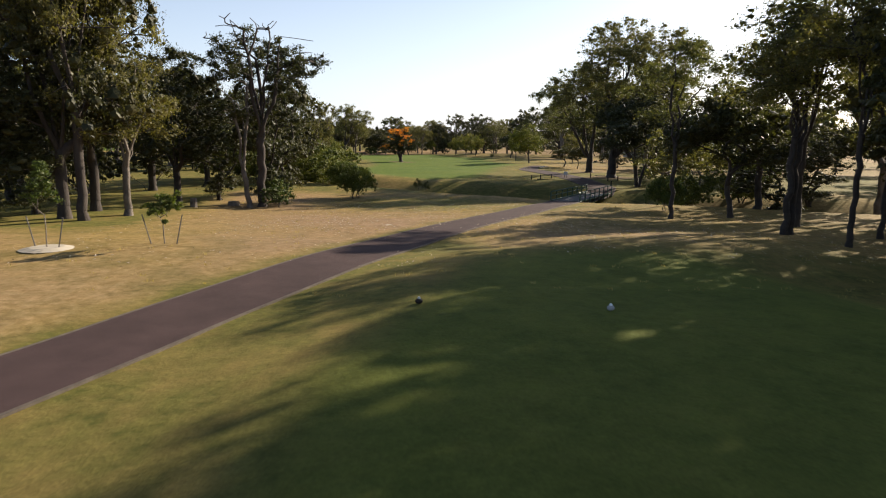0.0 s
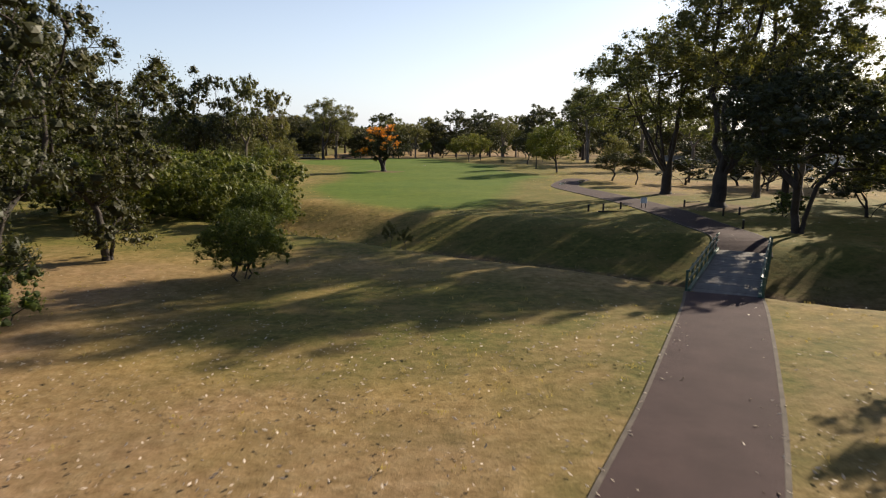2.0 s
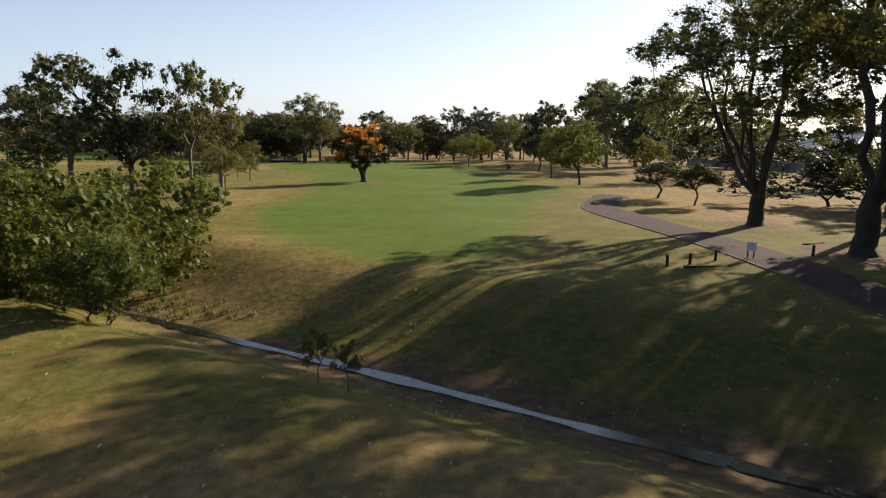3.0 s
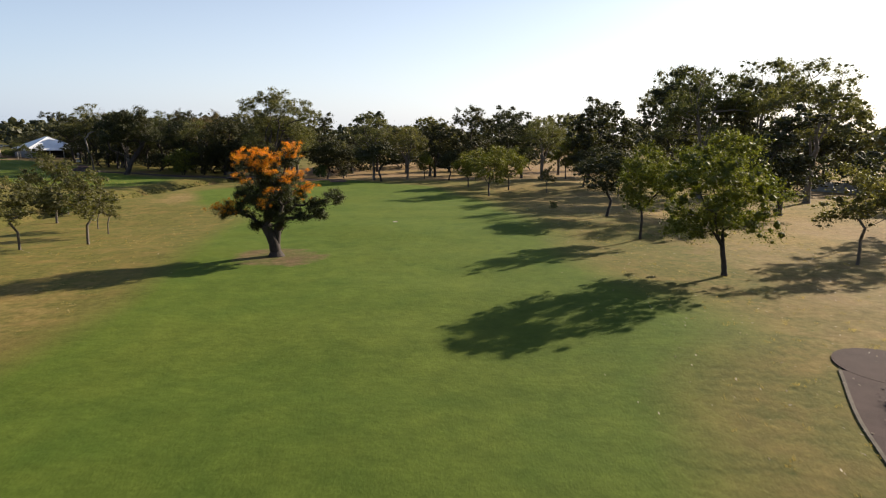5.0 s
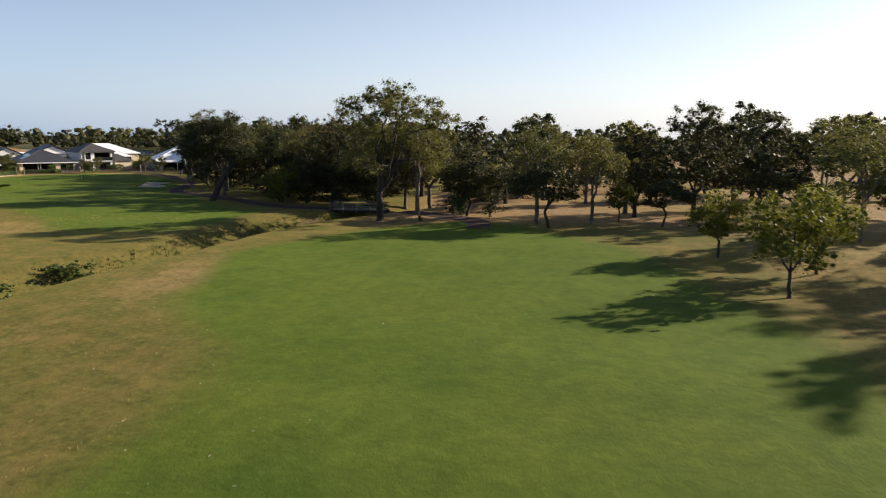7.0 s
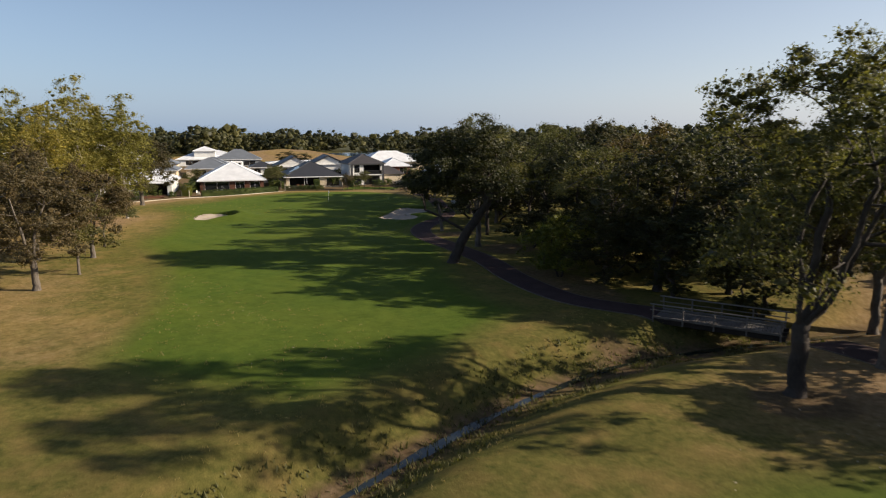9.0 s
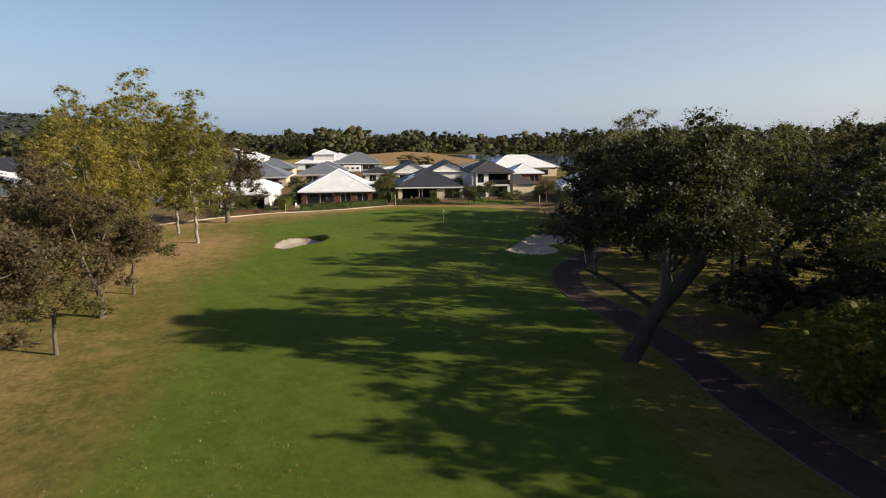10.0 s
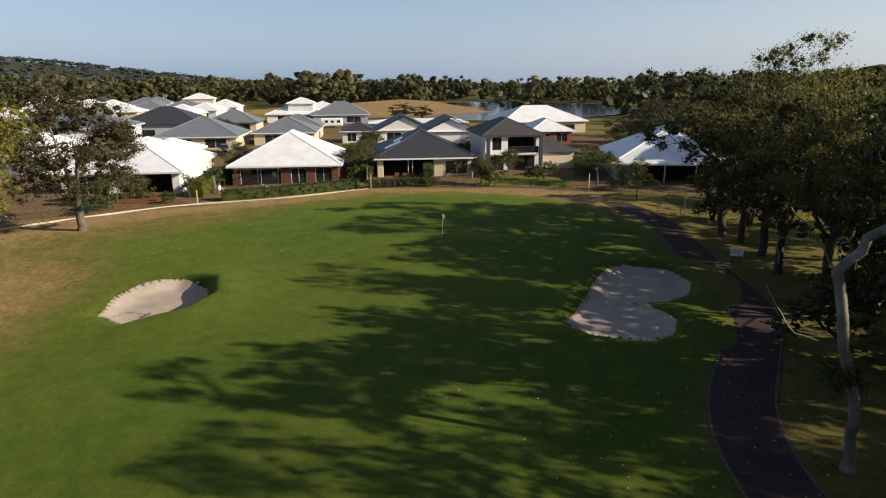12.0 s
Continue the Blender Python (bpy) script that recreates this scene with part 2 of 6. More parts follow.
FRINGE = foliage("green_grass_blades", (.06, .085, .012), (.10, .13, .02), (.16, .16, .03), .4, .7)
REED = foliage("rank_creek_grass", (.05, .05, .02), (.10, .10, .035), (.20, .17, .07), .35, .7)
LITTER = foliage("fallen_leaves", (.2, .14, .09), (.42, .33, .25), (.72, .62, .52), .1, .6)


def glass_pane(name, tint):
    m, nt, b = shader(name)
    b.inputs["Base Color"].default_value, b.inputs["Roughness"].default_value = (*tint, 1), .06
    b.inputs["Specular IOR Level"].default_value = .8
    return m


WINDOW = glass_pane("dark_window_glass", (.02, .022, .025))
SOLAR = glass_pane("solar_panel_glass", (.16, .22, .30))


# ---- building helpers ----
def mesh_of(name, verts, faces, material=None, smooth=False):
    me = bpy.data.meshes.new(name)
    verts, faces = np.asarray(verts, np.float32), np.asarray(faces, np.int32)
    n = faces.shape[1]
    me.vertices.add(len(verts))
    me.vertices.foreach_set("co", verts.ravel())
    me.loops.add(faces.size)
    me.loops.foreach_set("vertex_index", faces.ravel())
    me.polygons.add(len(faces))
    me.polygons.foreach_set("loop_start", np.arange(len(faces), dtype=np.int32) * n)
    me.polygons.foreach_set("use_smooth", np.full(len(faces), smooth))
    me.update(calc_edges=True)
    if material:
        me.materials.append(material)
    return me


def part(name, bm, material, parent, label=""):
    """A bmesh as one mesh object under a thing or a part."""
    me = bpy.data.meshes.new(name)
    bm.to_mesh(me)
    bm.free()
    me.materials.append(material)
    ob = new(name, me)
    ob.parent = parent
    if label:
        ob["label"] = label
    return ob


def hung(name, me, parent, label=""):
    ob = new(name, me)
    ob.parent = parent
    if label:
        ob["label"] = label
    return ob


def box(bm, x0, x1, y0, y1, z0, z1, bevel=0.0):
    got = bmesh.ops.create_cube(bm, size=1, matrix=Matrix.Translation(((x0 + x1) / 2, (y0 + y1) / 2, (z0 + z1) / 2)) @ Matrix.Diagonal((x1 - x0, y1 - y0, z1 - z0, 1)))
    if bevel:
        edges = list({ed for v in got["verts"] for ed in v.link_edges})
        bmesh.ops.bevel(bm, geom=edges, offset=bevel, segments=1, affect="EDGES")
    return bm


def boxed(*sizes, bevel=0.0):
    return box(bmesh.new(), *sizes, bevel=bevel)


def rod(bm, a, b, ra, rb, sides=8):
    a, b = Vector(a), Vector(b)
    d = b - a
    bmesh.ops.create_cone(bm, cap_ends=True, segments=sides, radius1=ra, radius2=rb, depth=d.length,
                          matrix=Matrix.Translation((a + b) / 2) @ d.to_track_quat("Z", "Y").to_matrix().to_4x4())
    return bm


def thing(name, x, y, z=None, turn=0.0, **tags):
    ob = new(name)
    ob.empty_display_size = .3
    ob.matrix_basis = pose(x, y, ground_at(x, y) if z is None else z, 0, 0, turn)
    return tagged(ob, **tags)


def curve_through(points, step=1.0):
    """Points a step apart along a smooth line through those given."""
    p = np.array(points, float)
    p = np.vstack([2 * p[0] - p[1], p, 2 * p[-1] - p[-2]])
    out = []
    for a, b, c, d in zip(p, p[1:], p[2:], p[3:]):
        n = max(2, int(np.linalg.norm(c - b) / step))
        t = np.arange(n)[:, None] / n
        out.append(.5 * (2 * b + (c - a) * t + (2 * a - 5 * b + 4 * c - d) * t ** 2 + (3 * b - a - 3 * c + d) * t ** 3))
    return np.vstack(out + [p[-2:-1]])
# rise of the land: places and heights
LAND = [(-8, 12, .6), (-10, 23, .75), (-20, 38, .3), (-11, 45, -.4), (4, 30, .5), (8, 35, .2), (9.5, 44, .05),
        (9, 54, -.35), (-4, 50, -.45), (-8, 55, -.4), (14.5, 41, .05), (20, 32, .35), (15, 66, 0), (20, 78, .45),
        (20, 88, .6), (16, 123, .6), (15, 115, .75), (13, 135, 1.0), (7, 162, .35), (3, 169, .55), (13, 172, 1.2),
        (-2, 133, .75), (-8, 121, .4), (2, 95, .4), (-18, 104, .2), (-29, 190, -.45), (-57, 199, -.35), (-11, 186, .2),
        (-28, 134, -.5), (-60, 207, -.35), (-86, 182, 0), (-75, 176, -.3), (-81, 200, 0), (-84, 195, -.15)]
LAND += [(-98, 206, .1), (-100, 220, .1), (-125, 210, .1), (-122, 229, .3), (-109, 244, .25), (-86, 233, -.3),
         (-73, 213, -.6), (-45, 165, -.2), (-30, 160, .1), (0, 75, .1), (-10, 80, .1), (-40, 60, -.2), (40, 60, .3),
         (-140, 200, .2), (-140, 240, .4), (45, 150, 1.0), (-60, 130, 0), (0, 220, .1)]
CREEK = [(60, 38), (40, 44), (26, 50), (16, 56), (8.3, 61.6), (5.2, 63.5), (1, 66.2), (-3.4, 68.9), (-9.2, 72.3), (-16, 77), (-24, 86),
         (-31, 101), (-36, 121), (-38, 140), (-38, 154), (-37.5, 165), (-37.9, 175), (-37.8, 183), (-36.6, 190), (-33, 197), (-26, 208), (-14, 224), (10, 245)]

def smooth(a, b, v):
    t = np.clip((v - a) / (b - a), 0, 1)
    return t * t * (3 - 2 * t)

def near_line(x, y, line):
    """Distance from a polyline, and the signed side."""
    best = np.full(np.shape(x), 1e9)
    side = np.zeros(np.shape(x))
    for (ax, ay), (bx, by) in zip(line, line[1:]):
        dx, dy = bx - ax, by - ay
        u = np.clip(((x - ax) * dx + (y - ay) * dy) / (dx * dx + dy * dy), 0, 1)
        px, py = x - ax - u * dx, y - ay - u * dy
        d = np.hypot(px, py)
        side = np.where(d < best, np.sign(dx * py - dy * px), side)
        best = np.minimum(best, d)
    return best, side

def mound(x, y, cx, cy, rx, ry, turn=0.0, edge=.5):
    """One inside an oval, falling to nought at its rim."""
    c, s = np.cos(turn), np.sin(turn)
    u, v = ((x - cx) * c + (y - cy) * s) / rx, (-(x - cx) * s + (y - cy) * c) / ry
    return 1 - smooth(edge, 1, np.hypot(u, v))

def land(x, y):
    x, y = np.asarray(x, float), np.asarray(y, float)
    top, low = np.zeros(x.shape), np.full(x.shape, 2e-5)
    for px, py, pz in LAND:
        w = 1 / ((x - px) ** 2 + (y - py) ** 2 + 30) ** 1.6
        top, low = top + w * pz, low + w
    return top / low

def rise(x, y):
    """Height of the ground."""
    x, y = np.asarray(x, float), np.asarray(y, float)
    z = land(x, y)
    z = z + .55 * mound(x, y, 4.5, 6, 10, 24, 0, .55) + .5 * mound(x, y, 11, 26, 9, 8, .3, .1)
    z = z + .35 * mound(x, y, -104, 224, 22, 16, .6, .3)
    d, side = near_line(x, y, CREEK)
    wide = np.where(y < 110, np.where(side > 0, 5.5, 8.0), np.where(side > 0, 3.6, 4.4))
    cut = 1 - smooth(.03, 1, d / wide)
    z = z * (1 - cut) - 1.75 * cut
    return z


def ground_at(x, y):
    """Height of the ground in metres at a place in metres."""
    return float(K * rise(x / K, y / K))


def inside(x, y, ring):
    hit = np.zeros(np.shape(x), bool)
    for (ax, ay), (bx, by) in zip(ring, ring[1:] + ring[:1]):
        if ay != by:
            hit ^= ((ay > y) != (by > y)) & (x < (bx - ax) * (y - ay) / (by - ay) + ax)
    return hit


def area(x, y, ring, soft):
    """One inside a ring, nought outside, over a soft rim."""
    d, _ = near_line(x, y, ring + ring[:1])
    return smooth(-soft, soft, np.where(inside(x, y, ring), d, -d))


FAIRWAY = [(-3, 77), (-7, 81), (-12, 92), (-12.5, 110), (-14, 118), (-15.5, 134), (-18, 146), (-25, 153), (-30, 165), (-27, 178), (-18, 187),
           (-12, 184), (-7, 179), (-3, 172), (1, 160), (6, 150), (8.5, 140), (10, 125), (10.5, 115), (11, 108), (9.5, 103), (9, 97), (7.5, 88), (3, 80.5)]
GREEN = [(-43, 172), (-55, 171), (-71, 180), (-84, 187), (-92, 189.5), (-101, 197), (-111, 200), (-115.5, 205), (-117, 212), (-116.5, 221),
         (-114.5, 229.5), (-109.5, 234), (-101, 234.6), (-94.5, 234), (-88, 229), (-80, 221), (-74, 210.5), (-65, 204), (-51, 195), (-43, 191), (-41.5, 181)]
TEE = [(-3.2, -14), (-3.4, 10), (-2, 19), (2, 23.5), (8, 23), (12, 18), (13, 5), (12, -14)]
LAKE_RING = [(-222, 306), (-196, 335), (-214, 395), (-262, 442), (-330, 432), (-345, 405), (-300, 372), (-268, 356), (-256, 340), (-246, 318)]
PATH_ONE = [(-22, -20), (-17, -11), (-12, -1), (-9, 6), (-7, 11.6), (-6, 14.8), (-4.9, 18), (-3.2, 23), (-.2, 30.6), (1.1, 33.6), (3.15, 38.4), (5.5, 43.1), (9, 50.6), (10.2, 53.4)]
PATH_FAR = [(15.2, 62.7), (16.3, 66), (16.1, 70), (15.6, 75.5), (14.8, 81.5), (13.4, 88.5), (12.6, 95), (13.5, 99.6), (15.1, 103.6)]
PATH_TWO = [(-37.6, 195.8), (-43.2, 195.1), (-49.5, 197.9), (-55.5, 201.9), (-61.5, 204.9), (-67.5, 207.6), (-72.3, 211.1), (-75.2, 214.6), (-77.5, 219.4), (-79.9, 223.9),
            (-85.2, 228.8), (-90.4, 233.4), (-94.6, 236.8), (-101, 239.8)]
PATH_SPUR = [(-15.8, 181.4), (-17, 186), (-20.5, 191), (-26, 195.2), (-31, 196.9)]


def blobby(seed, x, y, scale):
    """A cheap soft wander between minus one and one."""
    r = random.Random(seed)
    out = np.zeros(np.shape(x))
    for n in range(7):
        a, f, p = r.uniform(0, 6.28), scale * r.uniform(.6, 2.2), r.uniform(0, 6.28)
        out = out + np.sin((x * math.cos(a) + y * math.sin(a)) * f + p)
    return out / 3.2


def build_ground():
    def ticks(a, b, step, far):
        mid = np.arange(a, b + step / 2, step)
        out, s, v = [], step, 0.0
        while v < far:
            s *= 1.22
            v += s
            out.append(v)
        out = np.array(out)
        return np.concatenate([a - out[::-1], mid, b + out])
    xs, ys = ticks(-150, 50, .9, 3400), ticks(-16, 262, .9, 3400)
    xs = np.sort(np.concatenate([xs, np.arange(-104, -94, .17), np.arange(-90, -79, .3)]))
    ys = np.sort(np.concatenate([ys, np.arange(196, 205, .17), np.arange(213, 229, .3)]))
    gx, gy = np.meshgrid(xs, ys)
    x, y = gx.ravel(), gy.ravel()
    z = rise(x, y)
    r = np.hypot(x + 40, y - 150)
    far = smooth(300, 900, r)
    z = z * (1 - far)
    z = z - 1.3 * area(x, y, LAKE_RING, 8)
    z = z + 4.6 * mound(x, y, -272, 322, 48, 26, .9, .1) + 2.5 * mound(x, y, -300, 345, 40, 30, .4, .1)
    z = z + 82 * mound(x, y, -2350, 150, 1100, 1050, -.15, .05) + 34 * mound(x, y, -1500, 60, 500, 300, 0, .1)
    z = z - 9 * smooth(1300, 1700, r) * smooth(-.2, .5, (y - .05 * np.abs(x)) / (r + 1))
    for ring, deep, soft in ((BUNKER_L, .55, .8), (BUNKER_R, .5, .8)):
        z = z - deep * area(x, y, ring, soft)
    for ring, (cx, cy), tall in ((BUNKER_L, (-99.2, 200.6), .55), (BUNKER_R, (-84.6, 220.5), .2)):
        d = np.where(inside(x, y, ring), -1, near_line(x, y, ring + ring[:1])[0])
        back = smooth(-.5, 3, (x - cx) * .7 + (y - cy) * .72)
        z = z + tall * back * smooth(-.3, .3, d) * (1 - smooth(.3, 3.5, d))
    z = z + (.05 * blobby(3, x, y, .35) + .02 * blobby(4, x, y, 1.3)) * (1 - far) * smooth(-.6, 3, near_line(x, y, CREEK)[0]) * smooth(1.5, 3.5, np.minimum.reduce([near_line(x, y, w)[0] for w in (PATH_ONE, PATH_FAR, PATH_TWO, PATH_SPUR)]))
    nx, ny = len(xs), len(ys)
    i = (np.arange(ny - 1)[:, None] * nx + np.arange(nx - 1)).ravel()
    me = mesh_of("ground", np.stack([x, y, z], 1) * K, np.stack([i, i + 1, i + nx + 1, i + nx], 1), TURF, True)
    # how lush, dry or bare the turf is
    wx, wy = x + 1.5 * blobby(21, x, y, .22), y + 1.5 * blobby(22, x, y, .22)
    fair, green, tee = area(wx, wy, FAIRWAY, 4.6), area(wx, wy, GREEN, 5.0), area(wx, wy, TEE, 2.0)
    wob = blobby(11, x, y, .12)
    creek, _ = near_line(x, y, CREEK)
    walk_way = np.minimum(near_line(x, y, PATH_ONE)[0], np.minimum(near_line(x, y, PATH_FAR)[0], near_line(x, y, PATH_TWO)[0]))
    lush = np.maximum(np.maximum(fair, green), .56 * tee)
    lush = np.maximum(lush, .8 * area(x, y, [(-118, 236), (-110, 242.5), (-113, 247.5), (-121, 242)], 1))
    left_start = smooth(-1, 1.5, -(x - np.interp(y, [p[1] for p in PATH_ONE], [p[0] for p in PATH_ONE])) - 1.5) * (1 - smooth(56, 66, y)) * (y < 70)
    dry = .84 * left_start * (1 - .8 * smooth(13, 17, -x - .12 * (y - 25)) * smooth(28, 34, y))
    dry = np.maximum(dry, .8 * mound(x, y, 10, 36, 16, 15, .2, .5))
    dry = np.maximum(dry, .62 * smooth(22, 26, y) * (1 - smooth(56, 62, y)) * (x > 2))
    dry = np.maximum(dry, (.42 + .26 * smooth(14, 20, x)) * smooth(10, 15, x + .12 * (y - 110)) * smooth(80, 92, y))
    dry = np.maximum(dry, .5 * mound(x, y, -9, 78, 14, 9, -.5, .3))
    dry = np.maximum(dry, .48 * mound(x, y, -17, 104, 8, 22, 0, .2))
    dry = np.maximum(dry, (.36 + .26 * blobby(33, x, y, .35)) * mound(x, y, -26, 150, 7, 28, .15, .3))
    dry = np.maximum(dry, .5 * mound(x, y, -62, 168, 20, 7, .35, .3))
    rim, _ = near_line(x, y, GREEN[2:13])
    west = [(-58, 166), (-73, 176.5), (-85, 185), (-93, 188), (-102, 195.5), (-112, 198.5), (-118.5, 206), (-120, 222), (-121, 226), (-127, 212), (-127, 190), (-106, 172), (-75, 158)]
    dry = np.maximum(dry, (.55 + .2 * blobby(31, x, y, .3)) * area(wx, wy, west, 4.5))
    edge_line = [(-121.6, 192), (-124.3, 203), (-124.4, 209.7), (-122.2, 217), (-120.9, 225.8), (-118, 233.5), (-108, 240.8), (-99, 240)]
    dry = np.maximum(dry, .72 * (1 - smooth(2.5, 6, near_line(x, y, edge_line)[0])))
    dry = np.maximum(dry, .85 * smooth(176, 190, y) * smooth(-36, -28, x))
    dry = np.maximum(dry, mound(x, y, -272, 325, 62, 45, .9, .6))
    dry = np.maximum(dry, .06 * smooth(300, 500, r))
    dry = np.clip(dry + .16 * wob, 0, 1) * (1 - .75 * smooth(1.7, 1.3, walk_way) * smooth(1.2, 1.3, walk_way))
    dry = dry * (1 - .6 * mound(x, y, -2, 51, 11, 8, 0, .4))
    bare = np.zeros(x.shape)
    for cx, cy, rad in ((-7.6, 121.0, 3.2), (-13.4, 46.6, 2.2), (19.8, 77.5, 4), (19.4, 87, 3), (-27.8, 187.4, 3), (-58, 208, 4), (-68, 212, 3)):
        bare = np.maximum(bare, (.56 if rad == 3.2 else .72) * mound(x, y, cx, cy, rad, rad, 0, .8 if rad == 3.2 else .5))
    bare = np.maximum(bare, .75 * (1 - smooth(1.0, 3.2, creek)) * smooth(-12, -8, -np.abs(y - 60)) )
    bare = np.maximum(bare, .65 * (1 - smooth(.6, 1.8, creek)))
    bare = np.maximum(bare, .7 * mound(x, y, -35.5, 190.5, 5.5, 4.5, .6, .3))
    bare = np.maximum(bare, .62 * mound(x, y, -46, 199, 12, 3.6, -.5, .4))
    bare = np.maximum(bare, .34 * mound(x, y, 24, 125, 16, 40, 0, .5) * (blobby(5, x, y, .3) > -.1))
    bare = np.maximum(bare, .25 * smooth(210, 300, r) * (1 - mound(x, y, -272, 325, 62, 45, .9, .6)))
    plots = [(-125, 188), (-125.5, 210), (-122, 227), (-109, 242), (-97, 249), (-100, 300), (-240, 300), (-240, 188)]
    bare = np.maximum(bare, .8 * area(wx, wy, plots, 1.5)) * (1 - area(x, y, [(-118, 236), (-110, 242.5), (-113, 247.5), (-121, 242)], 1))
    bush = np.maximum(smooth(700, 1000, r), .75 * smooth(330, 480, r)) * (1 - mound(x, y, -272, 325, 62, 45, .9, .6))
    for name, v in (("lush", lush), ("dry", dry), ("bare", bare), ("bush", bush)):
        at = me.attributes.new(name, "FLOAT", "POINT")
        at.data.foreach_set("value", np.asarray(v, np.float32))
    return tagged(new("ground", me), "golf course turf of green fairways and straw-dry rough", "ground", kind="structure")


def strip(name, line, half, lift, thick, material, parent, side=0.0, label="", across=6, step=.6):
    """A band draped along a line of the plan; side shifts its middle to the left."""
    p = curve_through(line, step)
    d = np.gradient(p, axis=0)
    d /= np.linalg.norm(d, axis=1)[:, None]
    n = np.stack([-d[:, 1], d[:, 0]], 1)
    offs = side + np.linspace(-half, half, across)
    q = p[:, None] + n[:, None] * offs[None, :, None]
    z = rise(q[..., 0], q[..., 1]) * K + lift
    v = np.concatenate([q * K, z[..., None]], 2)
    low = v.copy()
    low[..., 2] -= thick
    rows, cols = v.shape[:2]
    v = np.concatenate([v[:, :1] - (0, 0, thick), v, v[:, -1:] - (0, 0, thick)], 1)
    cols += 2
    i = (np.arange(rows - 1)[:, None] * cols + np.arange(cols - 1)).ravel()
    me = mesh_of(name, v.reshape(-1, 3), np.stack([i, i + cols, i + cols + 1, i + 1], 1)[:, ::-1], material)
    return hung(name, me, parent, label)


def path(name, line, half, label):
    at = new(name)
    tagged(at, label, "path", kind="structure")
    strip("asphalt", line, half, .05, .2, ASPHALT, at)
    for s in (1, -1):
        strip("edging", line, .045, .054, .2, EDGING, at, side=s * (half + .04), label="pale dusty edging strip", across=3)
    return at


BUNKER_L = [(-98.6, 197.6), (-96.2, 198.4), (-95.6, 200.6), (-97, 202.5), (-99.5, 203.2), (-102, 202.4), (-101.6, 199.6)]
BUNKER_R = [(-84.6, 215.6), (-86.2, 219), (-88, 222), (-88.7, 225.2), (-86.8, 227), (-84.6, 226), (-83.3, 223.6), (-83.4, 221.6), (-84.3, 220.4), (-81.7, 220.2), (-80.7, 218.6), (-81, 217), (-82.8, 215.4)]


def bunker(ring, deep, label):
    c = np.mean(ring, 0)
    rim = curve_through(ring + ring[:1], .4)[:-1]
    rows = []
    for s in np.linspace(0, 1, 9):
        q = c + (rim - c) * (1.06 * s)
        z = rise(q[:, 0], q[:, 1]) - deep * area(q[:, 0], q[:, 1], ring, .8) + .09 + .03 * np.sin(q[:, 0] * 3.1) * (1 - s) - 1.1 * max(0, s - .92)
        rows.append(np.column_stack([q, z]) * K)
    n = len(rim)
    v = np.vstack(rows)
    i = np.arange(n)
    f = np.vstack([np.stack([i + a * n, i + a * n + n, (i + 1) % n + a * n + n, (i + 1) % n + a * n], 1) for a in range(len(rows) - 1)])
    top = tagged(new("sand_bunker"), label, "bunker", "sand bunkers beside the green")
    hung("sand", mesh_of("sand", v, f, SAND, True), top, "pale raked sand")
    # grass hanging over the rim
    rng = np.random.default_rng(len(ring))
    m = len(rim) * 26
    k = rng.integers(0, n, m)
    q = c + (rim[k] - c) * rng.uniform(.97, 1.06, (m, 1)) + rng.normal(size=(m, 2)) * .05
    z = rise(q[:, 0], q[:, 1]) - deep * area(q[:, 0], q[:, 1], ring, .8)
    root = np.column_stack([q, z + .02]) * K
    a = rng.uniform(0, 6.28, m)
    s = rng.uniform(.06, .16, m)[:, None]
    side = np.stack([np.cos(a), np.sin(a), np.zeros(m)], 1) * .02
    tip = root + np.column_stack([(c - rim[k]) / np.linalg.norm(c - rim[k], axis=1)[:, None] * .5, np.ones(m)]) * s + rng.normal(size=(m, 3)) * .03
    v = np.stack([root - side, root + side, tip], 1).reshape(-1, 3)
    hung("grass_lip", mesh_of("grass_lip", v, np.arange(m * 3).reshape(-1, 3), FRINGE), top, "fringe of green grass round the rim")
    return top


ground = build_ground()
path("cart_path", PATH_ONE, 1.22, "red-brown asphalt cart path running down to the bridge")
path("cart_path", PATH_FAR, 1.3, "shaded asphalt cart path leading from the bridge to the fairway")
path("cart_path", PATH_TWO, 1.1, "dark red asphalt cart path winding past the green")
path("cart_path", PATH_SPUR, 1.1, "dark asphalt path end joining the second bridge")


def pad():
    t = np.linspace(0, 2 * math.pi, 33)[:-1]
    x, y = 15.5 + 1.5 * np.cos(t), 104.4 + 1.6 * np.sin(t)
    v = np.vstack([np.column_stack([x, y, rise(x, y) + .045]), np.column_stack([x, y, rise(x, y) - .1]), [[15.5, 104.4, rise(15.5, 104.4) + .045]]]) * K
    i = np.arange(32)
    f = np.vstack([np.stack([i, (i + 1) % 32, np.full(32, 64), np.full(32, 64)], 1)[:, :3], np.stack([i + 32, (i + 1) % 32 + 32, (i + 1) % 32], 1), np.stack([i + 32, (i + 1) % 32, i], 1)])
    tagged(new("turning_circle", mesh_of("turning_circle", v, f, ASPHALT)), "worn dark turning circle at the end of the path", "path", kind="structure")


pad()
bunker(BUNKER_L, .55, "small oval bunker of pale sand with a grassed lip")
bunker(BUNKER_R, .5, "two-lobed bunker of pale raked sand beside the green")


def flat_water(name, ring, z, material, label):
    bm = bmesh.new()
    bm.faces.new([bm.verts.new((px * K, py * K, z)) for px, py in ring])
    bmesh.ops.triangulate(bm, faces=bm.faces[:])
    me = bpy.data.meshes.new(name)
    bm.to_mesh(me)
    bm.free()
    me.materials.append(material)
    return tagged(new(name, me), label, "water", kind="structure")


